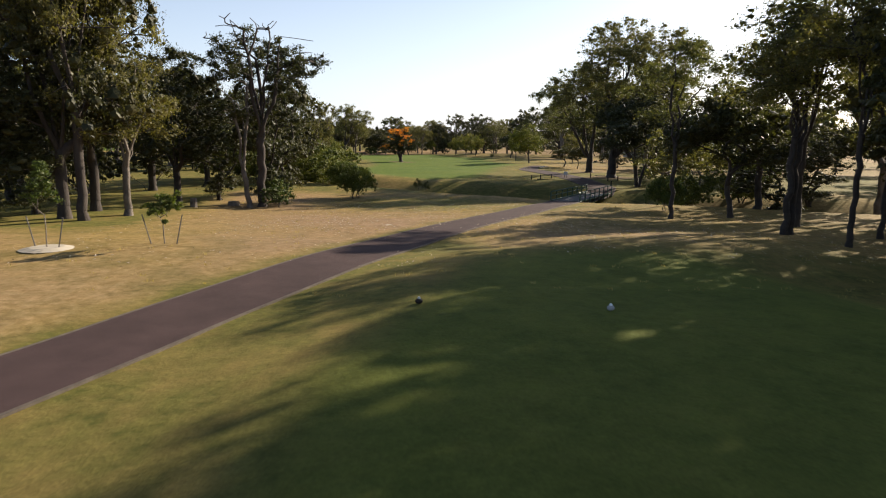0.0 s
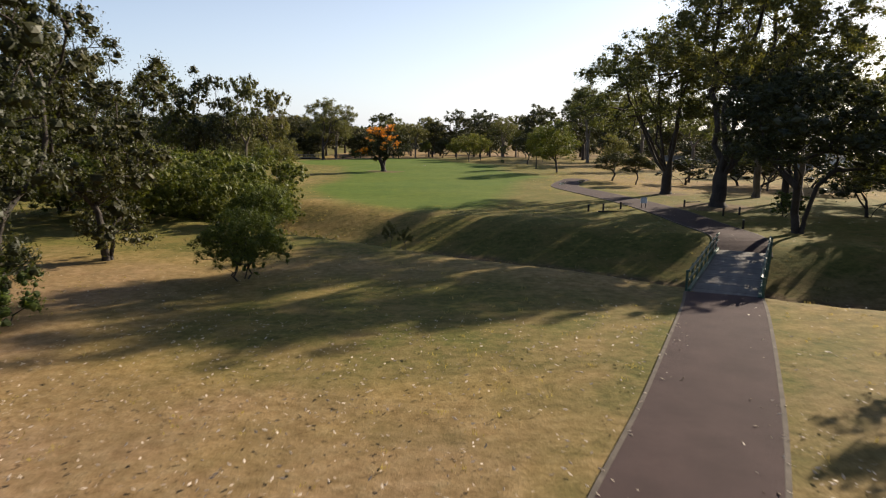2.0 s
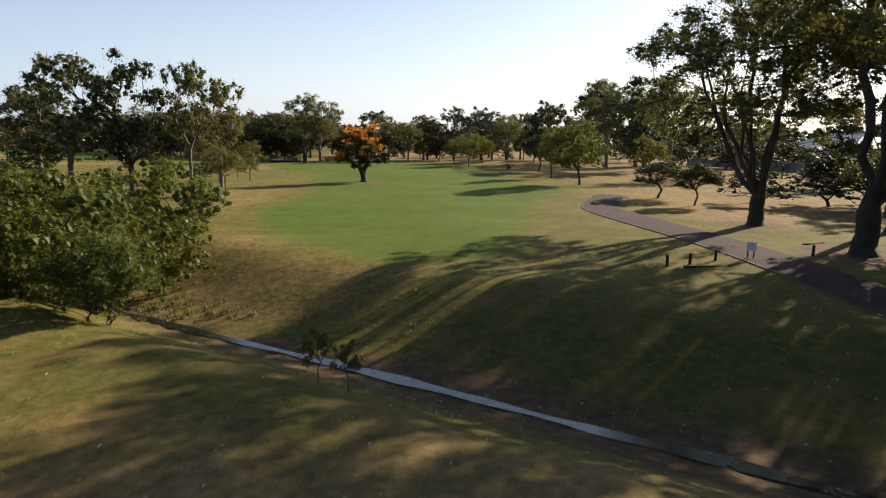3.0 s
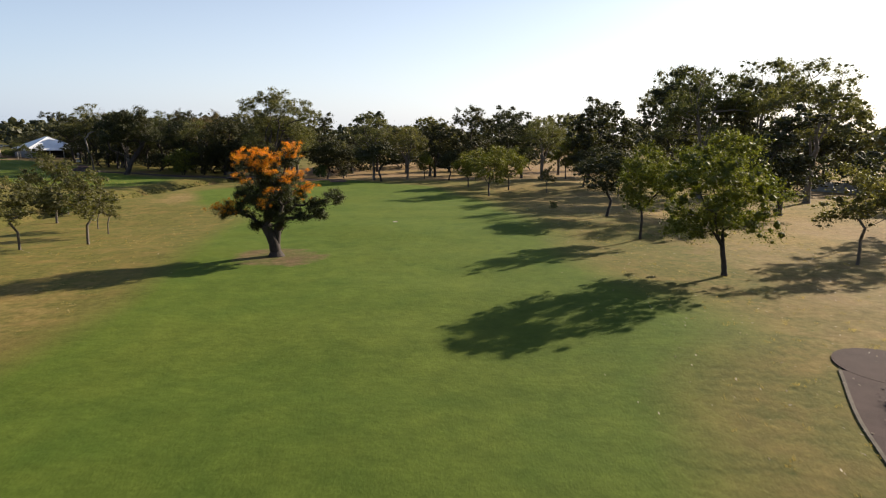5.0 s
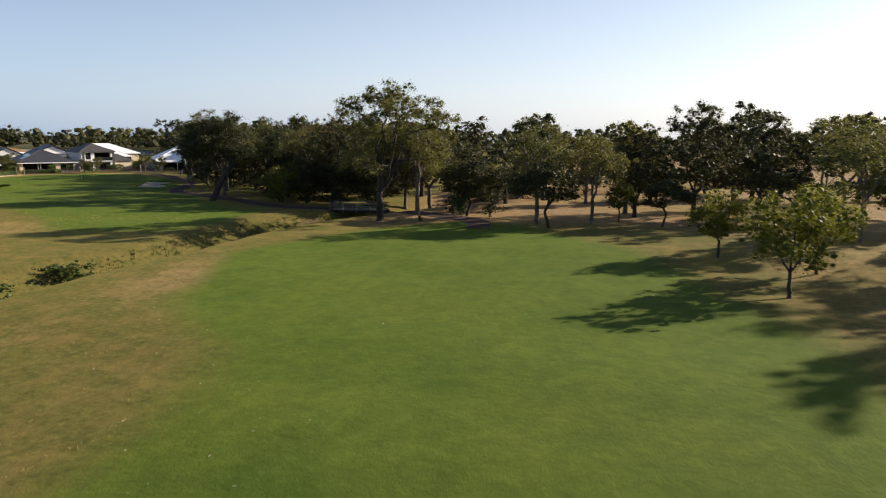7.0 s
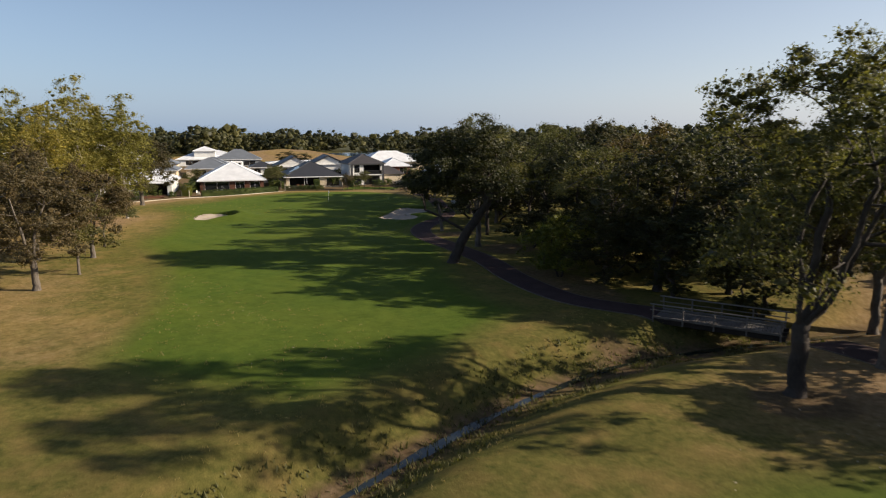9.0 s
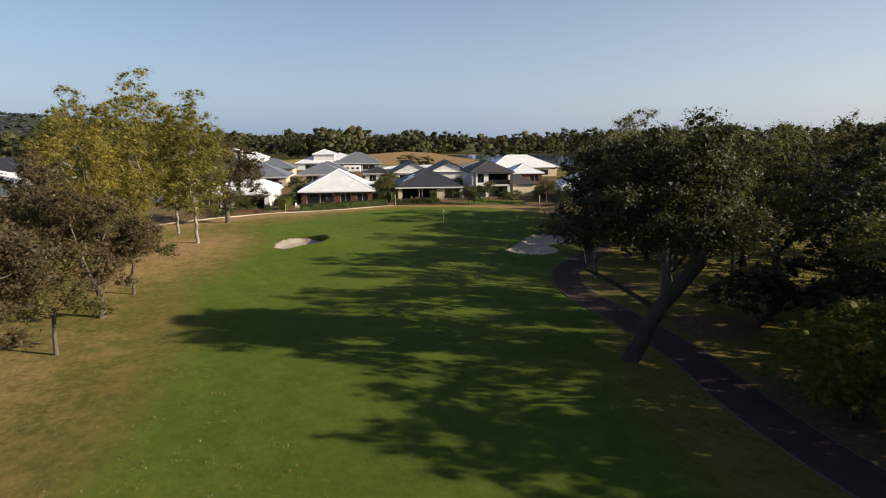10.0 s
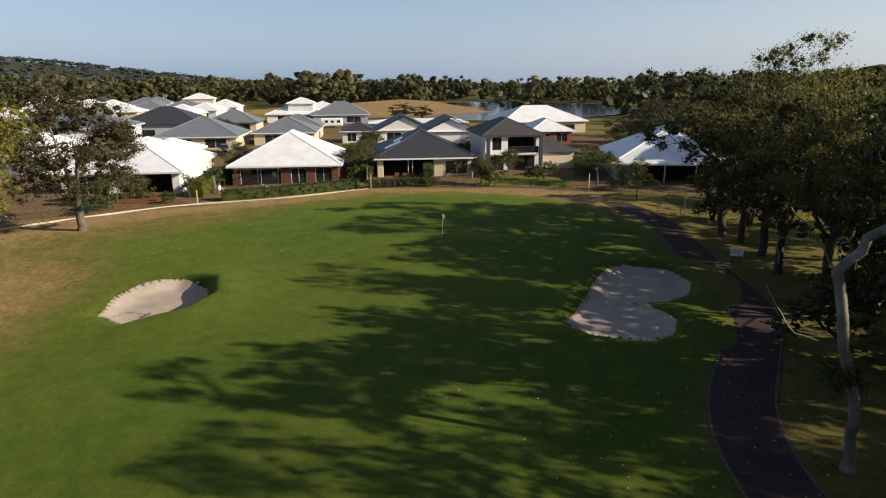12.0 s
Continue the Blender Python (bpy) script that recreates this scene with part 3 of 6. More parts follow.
def creek():
    p = curve_through(CREEK, .8)
    d = np.gradient(p, axis=0)
    d /= np.linalg.norm(d, axis=1)[:, None]
    n = np.stack([-d[:, 1], d[:, 0]], 1)
    w = (.22 + .06 * np.sin(np.arange(len(p)) * .55) + .05 * np.sin(np.arange(len(p)) * 1.7))[:, None]
    v = np.stack([p + n * w, p - n * w], 1).reshape(-1, 2) * K
    v = np.column_stack([v, np.full(len(v), -1.70 * K)])
    i = np.arange(len(p) - 1) * 2
    tagged(new("creek_water", mesh_of("creek_water", v, np.stack([i, i + 2, i + 3, i + 1], 1)[:, ::-1], STREAM)), "narrow shallow creek reflecting the sky", "water", kind="structure")


creek()
flat_water("lake", LAKE_RING, -.35, LAKE, "blue lake behind the houses")
flat_water("sea", [(-3900, 900), (-3900, 3900), (3900, 3900), (3900, 900)], -5, SEA, "thin line of blue sea at the horizon")


# ---- trees ----
def skeleton_of(rng, h, r, low, fork, clumps, lean=(0, 0), stems=1, squash=1.0, wild=.25, offset=(0, 0), flat_top=0.0, hollow=.45, uneven=1.0, lobes=10, lobe=.40, lobe_out=.66, skirt=-.55, fan=0):
    """Nodes (place, parent) of a trunk and its limbs, and the clump places at their ends."""
    places, parents, tops = [], [], []
    if stems > 1:
        places.append(np.zeros(3))
        parents.append(-1)
    for s in range(stems):
        a = rng.uniform(0, 6.28)
        out = np.array([math.cos(a), math.sin(a), 0]) * (.12 * stems if stems > 1 else 0)
        base, way = out * .5, np.array([lean[0], lean[1], 0]) + out * 1.2
        n = max(4, int(fork / .55))
        last = 0 if stems > 1 else -1
        for i in range(n + 1):
            t = i / n
            p = base + way * t * fork / max(h * .5, 1) * (1 + t) + np.array([*rng.normal(0, .012 * min(fork, 5), 2) * (t > 0), fork * t])
            places.append(p)
            parents.append(last)
            last = len(places) - 1
        tops.append(last)
    centre = np.array([lean[0] * 1.6 + offset[0], lean[1] * 1.6 + offset[1], (low + h) / 2])
    half = np.array([r, r * squash, (h - low) / 2])
    for i in range(fan):
        a = 6.283 * (i + rng.uniform(-.25, .25)) / fan
        out = np.array([math.cos(a) * half[0], math.sin(a) * half[1], 0]) * rng.uniform(.2, .5)
        start = tops[i % len(tops)]
        last, p0 = start, places[start]
        goal = np.array([centre[0], centre[1], 0]) + out + np.array([0, 0, low + (h - low) * rng.uniform(.5, .8)])
        steps = max(4, int(h / 2))
        bend = rng.normal(size=3) * .035 * h * (1, 1, 0)
        for q in range(1, steps + 1):
            t = q / steps
            places.append(p0 + (goal - p0) * np.array([t ** .8, t ** .8, t]) + bend * math.sin(3.14 * t) + rng.normal(size=3) * .008 * h)
            parents.append(last)
            last = len(places) - 1
    mids = []
    while len(mids) < lobes:
        tries = rng.normal(size=(14, 3))
        tries /= np.linalg.norm(tries, axis=1)[:, None]
        tries = tries[tries[:, 2] > skirt]
        if len(tries):
            mids.append(tries[np.argmax([min([np.linalg.norm(q - p) for p in mids] + [9]) for q in tries])])
    mids = np.array(mids) * (lobe_out * (1 + uneven * rng.uniform(-.3, .28, lobes)))[:, None]
    wide = lobe * (1 + uneven * rng.uniform(-.28, .3, lobes))
    ends = []
    while len(ends) < clumps:
        k = rng.integers(lobes)
        if rng.uniform() > wide[k] / wide.max():
            continue
        d = rng.normal(size=3)
        d /= np.linalg.norm(d)
        if d[2] < -.45:
            continue
        c = centre + (mids[k] + d * wide[k] * (hollow + (1 - hollow) * rng.uniform() ** .45) * (1, 1, .8)) * half
        if flat_top:
            c[2] = min(c[2], centre[2] + half[2] * (1 - flat_top) + rng.uniform(0, .3))
        ends.append(c)
    ends = np.array(ends)
    ends = ends[np.argsort(np.min([np.linalg.norm(ends - places[t], axis=1) for t in tops], 0))]
    trunk = len(places)
    reachd = [0.0] * trunk
    for c in ends:
        p = np.array(places)
        ok = p[:, 2] > fork * .55
        away = np.linalg.norm(p - c, axis=1) + .3 * np.array(reachd) + np.where(ok, 0, 1e3) + .9 * np.maximum(0, p[:, 2] - c[2])
        j = int(np.argmin(away))
        span = c - p[j]
        n = max(2, int(np.linalg.norm(span) / (.09 * h + .25)))
        side = rng.normal(size=3) * wild * np.linalg.norm(span) * .5
        side[2] = abs(side[2]) * .3
        last = j
        for i in range(1, n + 1):
            t = i / n
            q = p[j] + span * t + side * math.sin(math.pi * t) + rng.normal(size=3) * .04 * np.linalg.norm(span) * (t < 1)
            places.append(q)
            parents.append(last)
            reachd.append(reachd[last] + np.linalg.norm(span) / n)
            last = len(places) - 1
    return np.array(places), parents, ends, trunk


def limbs_mesh(places, parents, trunk_r, tip, flare=.5):
    n = len(places)
    load = np.zeros(n)
    kids = [[] for _ in range(n)]
    for i, p in enumerate(parents):
        if p >= 0:
            kids[p].append(i)
    for i in range(n - 1, -1, -1):
        load[i] = max(1.0, load[i])
        if parents[i] >= 0:
            load[parents[i]] += load[i]
    rad = load ** .6
    roots = [i for i, p in enumerate(parents) if p < 0]
    rad = np.maximum(tip, rad * trunk_r / max(rad[r] for r in roots))
    ways = np.zeros((n, 3))
    main = [-1] * n
    for i in range(n):
        if kids[i]:
            main[i] = max(kids[i], key=lambda k: load[k])
    for i in range(n):
        w = np.zeros(3)
        if parents[i] >= 0:
            w += places[i] - places[parents[i]]
        if main[i] >= 0:
            w += places[main[i]] - places[i]
        ways[i] = w / (np.linalg.norm(w) + 1e-9)
    verts, faces = [], []

    def ring(c, w, r, sides):
        u = np.cross(w, (0.31, 0.95, 0.05))
        u /= np.linalg.norm(u) + 1e-9
        v = np.cross(w, u)
        t = np.arange(sides) * 2 * math.pi / sides
        verts.extend(c + r * (np.cos(t)[:, None] * u + np.sin(t)[:, None] * v))
    for i, p in enumerate(parents):
        if p < 0:
            continue
        sides = 9 if rad[i] > .14 else 5 if rad[i] > .05 else 3
        own = places[i] - places[p]
        own = own / (np.linalg.norm(own) + 1e-9)
        low = rad[p] * (1 + flare * math.exp(-places[p][2] / .5)) if main[p] == i else min(rad[p], rad[i] * 1.25)
        start = len(verts)
        ring(places[p], ways[p] if main[p] == i else own, low, sides)
        ring(places[i], ways[i], rad[i], sides)
        k = np.arange(sides)
        faces.extend(zip(start + k, start + (k + 1) % sides, start + sides + (k + 1) % sides, start + sides + k))
    v = np.array(verts)
    return v, np.array(faces)


def leaves_mesh(rng, ends, radius, per, size, slim=.6, droop=.3, flat=.75, core=.13, subs=6):
    """Sprays of small slender leaves: each end carries a few puffs, thick at the heart and loose at the rim."""
    n = len(ends)
    big = radius * rng.uniform(.6, 1.4, n)
    d = rng.normal(size=(n * subs, 3))
    d[:, 2] += .3
    d /= np.linalg.norm(d, axis=1)[:, None]
    many = n * subs
    puff = np.repeat(ends, subs, 0) + d * (np.repeat(big, subs) * (rng.uniform(.3, .85, many) if subs > 1 else 0))[:, None] * (1, 1, flat)
    reach = np.repeat(big, subs) * (rng.uniform(.3, .62, many) if subs > 1 else rng.uniform(.8, 1.1, many))

    def flung(k, spread, s0, lean):
        m = many * k
        e = rng.normal(size=(m, 3))
        e[:, 2] += .2
        e /= np.linalg.norm(e, axis=1)[:, None]
        c = np.repeat(puff, k, 0) + e * (np.repeat(reach, k) * spread(m))[:, None] * (1, 1, flat)
        c[:, 2] -= lean * radius * .6 * rng.uniform(0, 1, m) ** 2.5
        u = rng.normal(size=(m, 3)) - (0, 0, lean * 1.5)
        u /= np.linalg.norm(u, axis=1)[:, None] + 1e-9
        w = np.cross(u, e + .6 * np.repeat(d, k, 0) + rng.normal(size=(m, 3)) * .5)
        w /= np.linalg.norm(w, axis=1)[:, None] + 1e-9
        s = (s0 * rng.uniform(.6, 1.35, m))[:, None]
        return np.stack([c - u * s * .5 + w * s * slim * .5, c - u * s * .5 - w * s * slim * .5, c + u * s * .6], 1).reshape(-1, 3)
    v = np.vstack([flung(max(3, int(per * 1.9 / subs)), lambda m: rng.uniform(.05, 1, m) ** .6 * 1.32, size * .8, droop),
                   flung(max(1, int(per * core * 1.9 / subs)), lambda m: rng.uniform(0, .75, m), max(size, radius * .14), 0)])
    # the thick leafy hearts
    hv = HEART_V[None] * (reach * (.18 + 1.0 * core))[:, None, None] * rng.uniform(.6, 1.3, (many, len(HEART_V), 1)) * (1, 1, flat)
    hearts = (puff[:, None] + hv).reshape(-1, 3)
    heart_f = (HEART_F[None] + (np.arange(many) * len(HEART_V))[:, None, None]).reshape(-1, 3)
    return np.vstack([hearts, v]), np.vstack([heart_f, np.arange(len(v)).reshape(-1, 3) + len(hearts)])


def heart_shape():
    bm = bmesh.new()
    bmesh.ops.create_icosphere(bm, subdivisions=1, radius=1)
    bm.verts.ensure_lookup_table()
    v = np.array([q.co[:] for q in bm.verts])
    f = np.array([[q.index for q in fc.verts] for fc in bm.faces])
    bm.free()
    return v, f


HEART_V, HEART_F = heart_shape()
KINDS = {
    # h, r: size; low, fork: where the crown and the limbs begin; clumps of leaves
    "gum": dict(h=13, r=5.2, low=3.6, fork=3.8, clumps=80, trunk=.30, per=120, size=0.17, radius=1.2, bark=BARK_GREY, leaf=LEAF_GUM, droop=.5, slim=.5, core=0.13, lobes=12, fan=5, lobe=0.45),
    "gum_b": dict(h=13, r=4.6, low=3.2, fork=4.4, clumps=70, trunk=.26, per=125, size=0.17, radius=1.2, bark=BARK_DARK, leaf=LEAF_GUM, droop=.5, slim=.5, core=0.1, lobes=11, fan=4),
    "dense": dict(h=12, r=4.8, low=1.0, fork=2.6, clumps=100, trunk=.30, per=120, size=0.17, radius=1.3, bark=BARK_DARK, leaf=LEAF_DARK, slim=.5, uneven=0.8, lobes=14, skirt=-0.9, core=0.2, lobe=0.44, fan=4),
    "dense_b": dict(h=12, r=4.4, low=0.1, fork=2.0, clumps=95, trunk=.25, per=115, size=0.17, radius=1.3, bark=BARK_DARK, leaf=LEAF_DARK, stems=3, slim=.5, lobes=13, skirt=-1, core=0.2, lobe=0.44),
    "tall": dict(h=16, r=4.0, low=5.0, fork=6.5, clumps=66, trunk=0.17, per=75, size=0.22, radius=1.05, bark=BARK_DARK, leaf=LEAF_GUM, wild=.35, droop=.5, hollow=.25, slim=.5, core=0.06, lobes=11, lobe=0.34, fan=4),
    "young": dict(h=7.5, r=3.2, low=1.2, fork=2.0, clumps=85, trunk=.13, per=150, size=0.12, radius=1.0, bark=BARK_DARK, leaf=LEAF_LIME, uneven=0.6, core=0.16, lobes=12, lobe=0.4, flat=0.8, skirt=-0.85),
    "young_b": dict(h=7.5, r=3.0, low=1.1, fork=1.8, clumps=75, trunk=.13, per=150, size=0.12, radius=1.05, bark=BARK_DARK, leaf=LEAF_LIME, lean=(.5, .2), uneven=0.6, hollow=0.5, lobes=10, lobe=0.4, core=0.16, fan=3, flat=0.8, skirt=-0.85),
    "small": dict(h=6.5, r=3.2, low=1.4, fork=1.7, clumps=90, trunk=.14, per=95, size=0.16, radius=0.95, bark=BARK_DARK, leaf=LEAF_DARK, lean=(-.3, .3), uneven=0.7, core=0.18, lobes=11),
    "olive": dict(h=6, r=2.6, low=1.2, fork=1.6, clumps=60, trunk=.10, per=60, size=0.15, radius=0.8, bark=BARK_GREY, leaf=LEAF_GUM, core=0.14, lobes=9),
    "poplar": dict(h=17, r=4.2, low=1.4, fork=5.0, clumps=160, trunk=.18, per=100, size=0.18, radius=1.35, bark=BARK_PALE, leaf=LEAF_POPLAR, wild=.2, droop=.6, slim=.5, core=0.14, lobes=18, lobe=0.42, fan=4, skirt=-0.9, lobe_out=0.66, uneven=0.6),
    "brown": dict(h=9.5, r=4.6, low=1.0, fork=2.2, clumps=110, trunk=.24, per=130, size=0.16, radius=1.15, bark=BARK_GREY, leaf=LEAF_BROWN, uneven=0.7, core=0.16, lobes=14, skirt=-0.8, fan=4),
    "bush": dict(h=3.0, r=2.0, low=.1, fork=.3, clumps=130, trunk=.08, per=170, size=0.065, radius=0.42, bark=BARK_DARK, leaf=LEAF_BUSH, stems=4, uneven=0.25, hollow=0.15, droop=0, core=0.16, lobes=14, lobe=0.46, skirt=-1, flat=1.0, lobe_out=0.6),
    "garden_bush": dict(h=2.0, r=1.3, low=.1, fork=.2, clumps=26, trunk=.05, per=44, size=0.1, radius=0.46, bark=BARK_DARK, leaf=LEAF_BUSH, stems=3, lobes=6, lobe=0.5, skirt=-0.8, core=0.3, flat=0.9),
    "thicket": dict(h=6.5, r=4.2, low=.1, fork=.8, clumps=130, trunk=.16, per=130, size=0.095, radius=0.9, bark=BARK_DARK, leaf=LEAF_WATTLE, stems=3, uneven=0.3, hollow=0.45, droop=0, core=0.2, lobes=20, lobe=0.38, skirt=-1, lobe_out=0.68, flat=1.0),
    "scrub": dict(h=4, r=3.2, low=.1, fork=.6, clumps=34, trunk=.12, per=26, size=0.24, radius=1.1, bark=BARK_DARK, leaf=LEAF_DARK, stems=3, lobes=7, skirt=-0.7, core=0.2),
    # coarser ones for the depth of the woods and for unseen shade trees
    "gum_deep": dict(h=13, r=5.2, low=1.6, fork=3.8, clumps=72, trunk=.30, per=48, size=0.27, radius=1.2, bark=BARK_GREY, leaf=LEAF_GUM, lobes=11, core=0.24, skirt=-0.7),
    "dense_deep": dict(h=12, r=4.8, low=.2, fork=2.6, clumps=78, trunk=.30, per=48, size=0.27, radius=1.25, bark=BARK_DARK, leaf=LEAF_DARK, lobes=11, core=0.24, skirt=-0.9),
}
LABELS = {"gum": "spreading gum tree with grey-brown trunk and olive leaves", "gum_b": "open-crowned gum tree with a dark trunk on dry grass",
          "dense": "dark dense-crowned tree with a furrowed trunk", "dense_b": "dark many-stemmed tree with a low leafy crown",
          "tall": "tall slender-trunked tree with a high dark crown", "young": "young round-crowned tree with yellow-green leaves",
          "young_b": "young leaning tree with bright yellow-green leaves", "small": "small dark spreading tree on dry grass",
          "olive": "small olive-green tree with a thin trunk", "poplar": "tall pale-barked tree with light olive leaves",
          "brown": "rounded tree with brownish-green leaves on dry grass", "bush": "rounded green shrub standing on the dry grass", "garden_bush": "small leafy garden shrub",
          "scrub": "low dark scrub under the trees", "thicket": "broad leafy thicket of green shrubs beside the creek",
          "gum_deep": "olive-leaved gum deep in the woods", "dense_deep": "dark dense tree deep in the woods"}
MADE = {}


def make_tree(name, seed, h, r, low, fork, clumps, trunk, per, size, radius, bark, leaf, lean=(0, 0), stems=1, wild=.25, squash=1.0, offset=(0, 0), flat_top=0.0,
              slim=.6, droop=.3, hollow=.4, flare=.5, bare=0, tip=.012, uneven=1.0, core=.13, lobes=10, lobe=.40, lobe_out=.66, skirt=-.55, fan=0, flat=.65):
    rng = np.random.default_rng(seed)
    places, parents, ends, _ = skeleton_of(rng, h, r, low, fork, clumps, lean, stems, squash, wild, offset, flat_top, hollow, uneven, lobes, lobe, lobe_out, skirt, fan)
    top = new(name)
    top.empty_display_size = .5
    v, f = limbs_mesh(places, parents, trunk, tip, flare)
    v[:, 2] -= .12
    hung("trunk", mesh_of("trunk", v, f, bark, True), top)
    if bare:
        ends = ends[: len(ends) - bare]
    v, f = leaves_mesh(rng, ends, radius, per, size, slim, droop, flat, core)
    hung("crown", mesh_of("crown", v, f, leaf), top)
    return top


TREE_COUNT = 0


def tree(kind, x, y, h, r=None, turn=None, label="", group=""):
    """A tree of a kind at a place of the plan; h and r in plan units."""
    global TREE_COUNT
    TREE_COUNT += 1
    rng = random.Random(TREE_COUNT * 7 + 1)
    spec = KINDS[kind]
    turn = rng.uniform(0, 360) if turn is None else turn
    sz = (1.08 if spec["h"] > 8 else 1.0) * h * K / spec["h"]
    sr = sz * rng.uniform(.92, 1.08) if r is None else r * K / spec["r"]
    m = pose(x * K, y * K, ground_at(x * K, y * K), 0, 0, turn) @ Matrix.Diagonal((sr, sr, sz, 1))
    word = "shrub" if kind in ("bush", "thicket", "garden_bush", "scrub") else "tree"
    if kind not in MADE:
        MADE[kind] = make_tree(word, sum(map(ord, kind)), **spec)
        MADE[kind].matrix_basis = m
        ob = tagged(MADE[kind], label or LABELS[kind], word)
    else:
        ob = copy_thing(MADE[kind], m @ Matrix.Diagonal([1 / s for s in MADE[kind].scale] + [1]))
        if label:
            ob["label"] = label
        elif ob["label"] != LABELS[kind]:
            ob["label"] = LABELS[kind]
    if group:
        ob["group"] = group
    return ob


def own_tree(name, seed, x, y, label, turn=0.0, category="tree", **spec):
    """A tree of its own shape; sizes in metres."""
    ob = make_tree(name, seed, **spec)
    ob.matrix_basis = pose(x * K, y * K, ground_at(x * K, y * K), 0, 0, turn)
    return tagged(ob, label, category)


# trees of a shape of their own
own_tree("tree", 2, 20.3, 77.8, "very large fan-crowned gum beside the cart path", h=23.5, r=10.2, low=5.5, fork=2.6, clumps=380, trunk=.62, per=105, size=.19, radius=1.2,
         bark=BARK_DARK, leaf=LEAF_GUM, offset=(2.4, -1.5), wild=.10, droop=.9, hollow=.3, core=.16, uneven=.6, lobes=24, lobe=.32, lobe_out=.70, fan=7)
own_tree("tree", 5, 19.6, 86.8, "large spreading gum with a short forked trunk", h=17.4, r=9.0, low=2.8, fork=2.2, clumps=270, trunk=.52, per=105, size=.18, radius=1.1,
         bark=BARK_DARK, leaf=LEAF_GUM, offset=(-2.4, 0), wild=.14, droop=.7, hollow=.3, core=.14, uneven=.7, lobes=20, lobe=.34, lobe_out=.68, fan=8)
own_tree("tree", 61, 20.3, 67, "dark flat-topped spreading tree beside the bridge", h=11.8, r=6.6, low=2.0, fork=1.5, clumps=190, trunk=.32, per=125, size=.17, radius=1.2,
         bark=BARK_DARK, leaf=LEAF_DARK, wild=.3, droop=.2, hollow=.4, core=.24, uneven=.5, stems=3, flat_top=.25, lobes=16, lobe=.42)
own_tree("tree", 63, 15.5, 116.8, "young spreading tree with dense yellow-green leaves", h=8.5, r=3.8, low=1.3, fork=1.8, clumps=120, trunk=.15, per=150, size=.12, radius=1.0,
         bark=BARK_DARK, leaf=LEAF_LIME, lean=(-.3, .2), droop=.3, hollow=.4, core=.14, uneven=.6, lobes=12, lobe=.4, skirt=-.85, flat=.85, fan=3)
own_tree("tree", 71, -89.4, 237.2, "dark open-crowned gum leaning over the path end", h=16.2, r=5.6, low=4.5, fork=4, clumps=105, trunk=.34, per=95, size=.22, radius=1.15,
         bark=BARK_DARK, leaf=LEAF_DARK, lean=(-.6, 0), offset=(-1.6, .2), wild=.4, droop=.4, hollow=.3, core=.18, uneven=.9)
own_tree("tree", 9, -13.1, 46.8, "tall half-bare tree with a straight furrowed trunk", h=19, r=5.0, low=8, fork=6.5, clumps=85, trunk=.36, per=95, size=.2, radius=.85,
         bark=BARK_DARK, leaf=LEAF_DARK, wild=.22, bare=30, hollow=.3, tip=.02, fan=5, core=.1)
own_tree("tree", 12, -13.8, 46.1, "dead leaning tree with bare grey limbs", h=12.5, r=2.6, low=5, fork=3.5, clumps=36, trunk=.22, per=60, size=.2, radius=.6,
         bark=BARK_GREY, leaf=LEAF_DARK, lean=(-.5, .3), wild=.3, bare=27, tip=.018, fan=3)
own_tree("tree", 21, -28.2, 188, "tall gum with a pale forked trunk beside the bridge", h=18.4, r=7.6, low=3.2, fork=3.6, clumps=150, trunk=.42, per=130, size=.2, radius=1.35,
         bark=BARK_DARK, leaf=LEAF_GUM, offset=(1.9, 1.0), wild=.2, droop=.6, hollow=.35, core=.12, lobes=15, lobe=.34, lobe_out=.68, fan=5)
own_tree("tree", 33, -57.1, 199.3, "leaning dark-trunked gum beside the path", h=16.0, r=6.3, low=2.4, fork=4.5, clumps=190, trunk=.5, per=140, size=.22, radius=1.3,
         bark=BARK_DARK, leaf=LEAF_DARK, lean=(1.4, 1.4), offset=(-2.7, 0), wild=.4, hollow=.35)


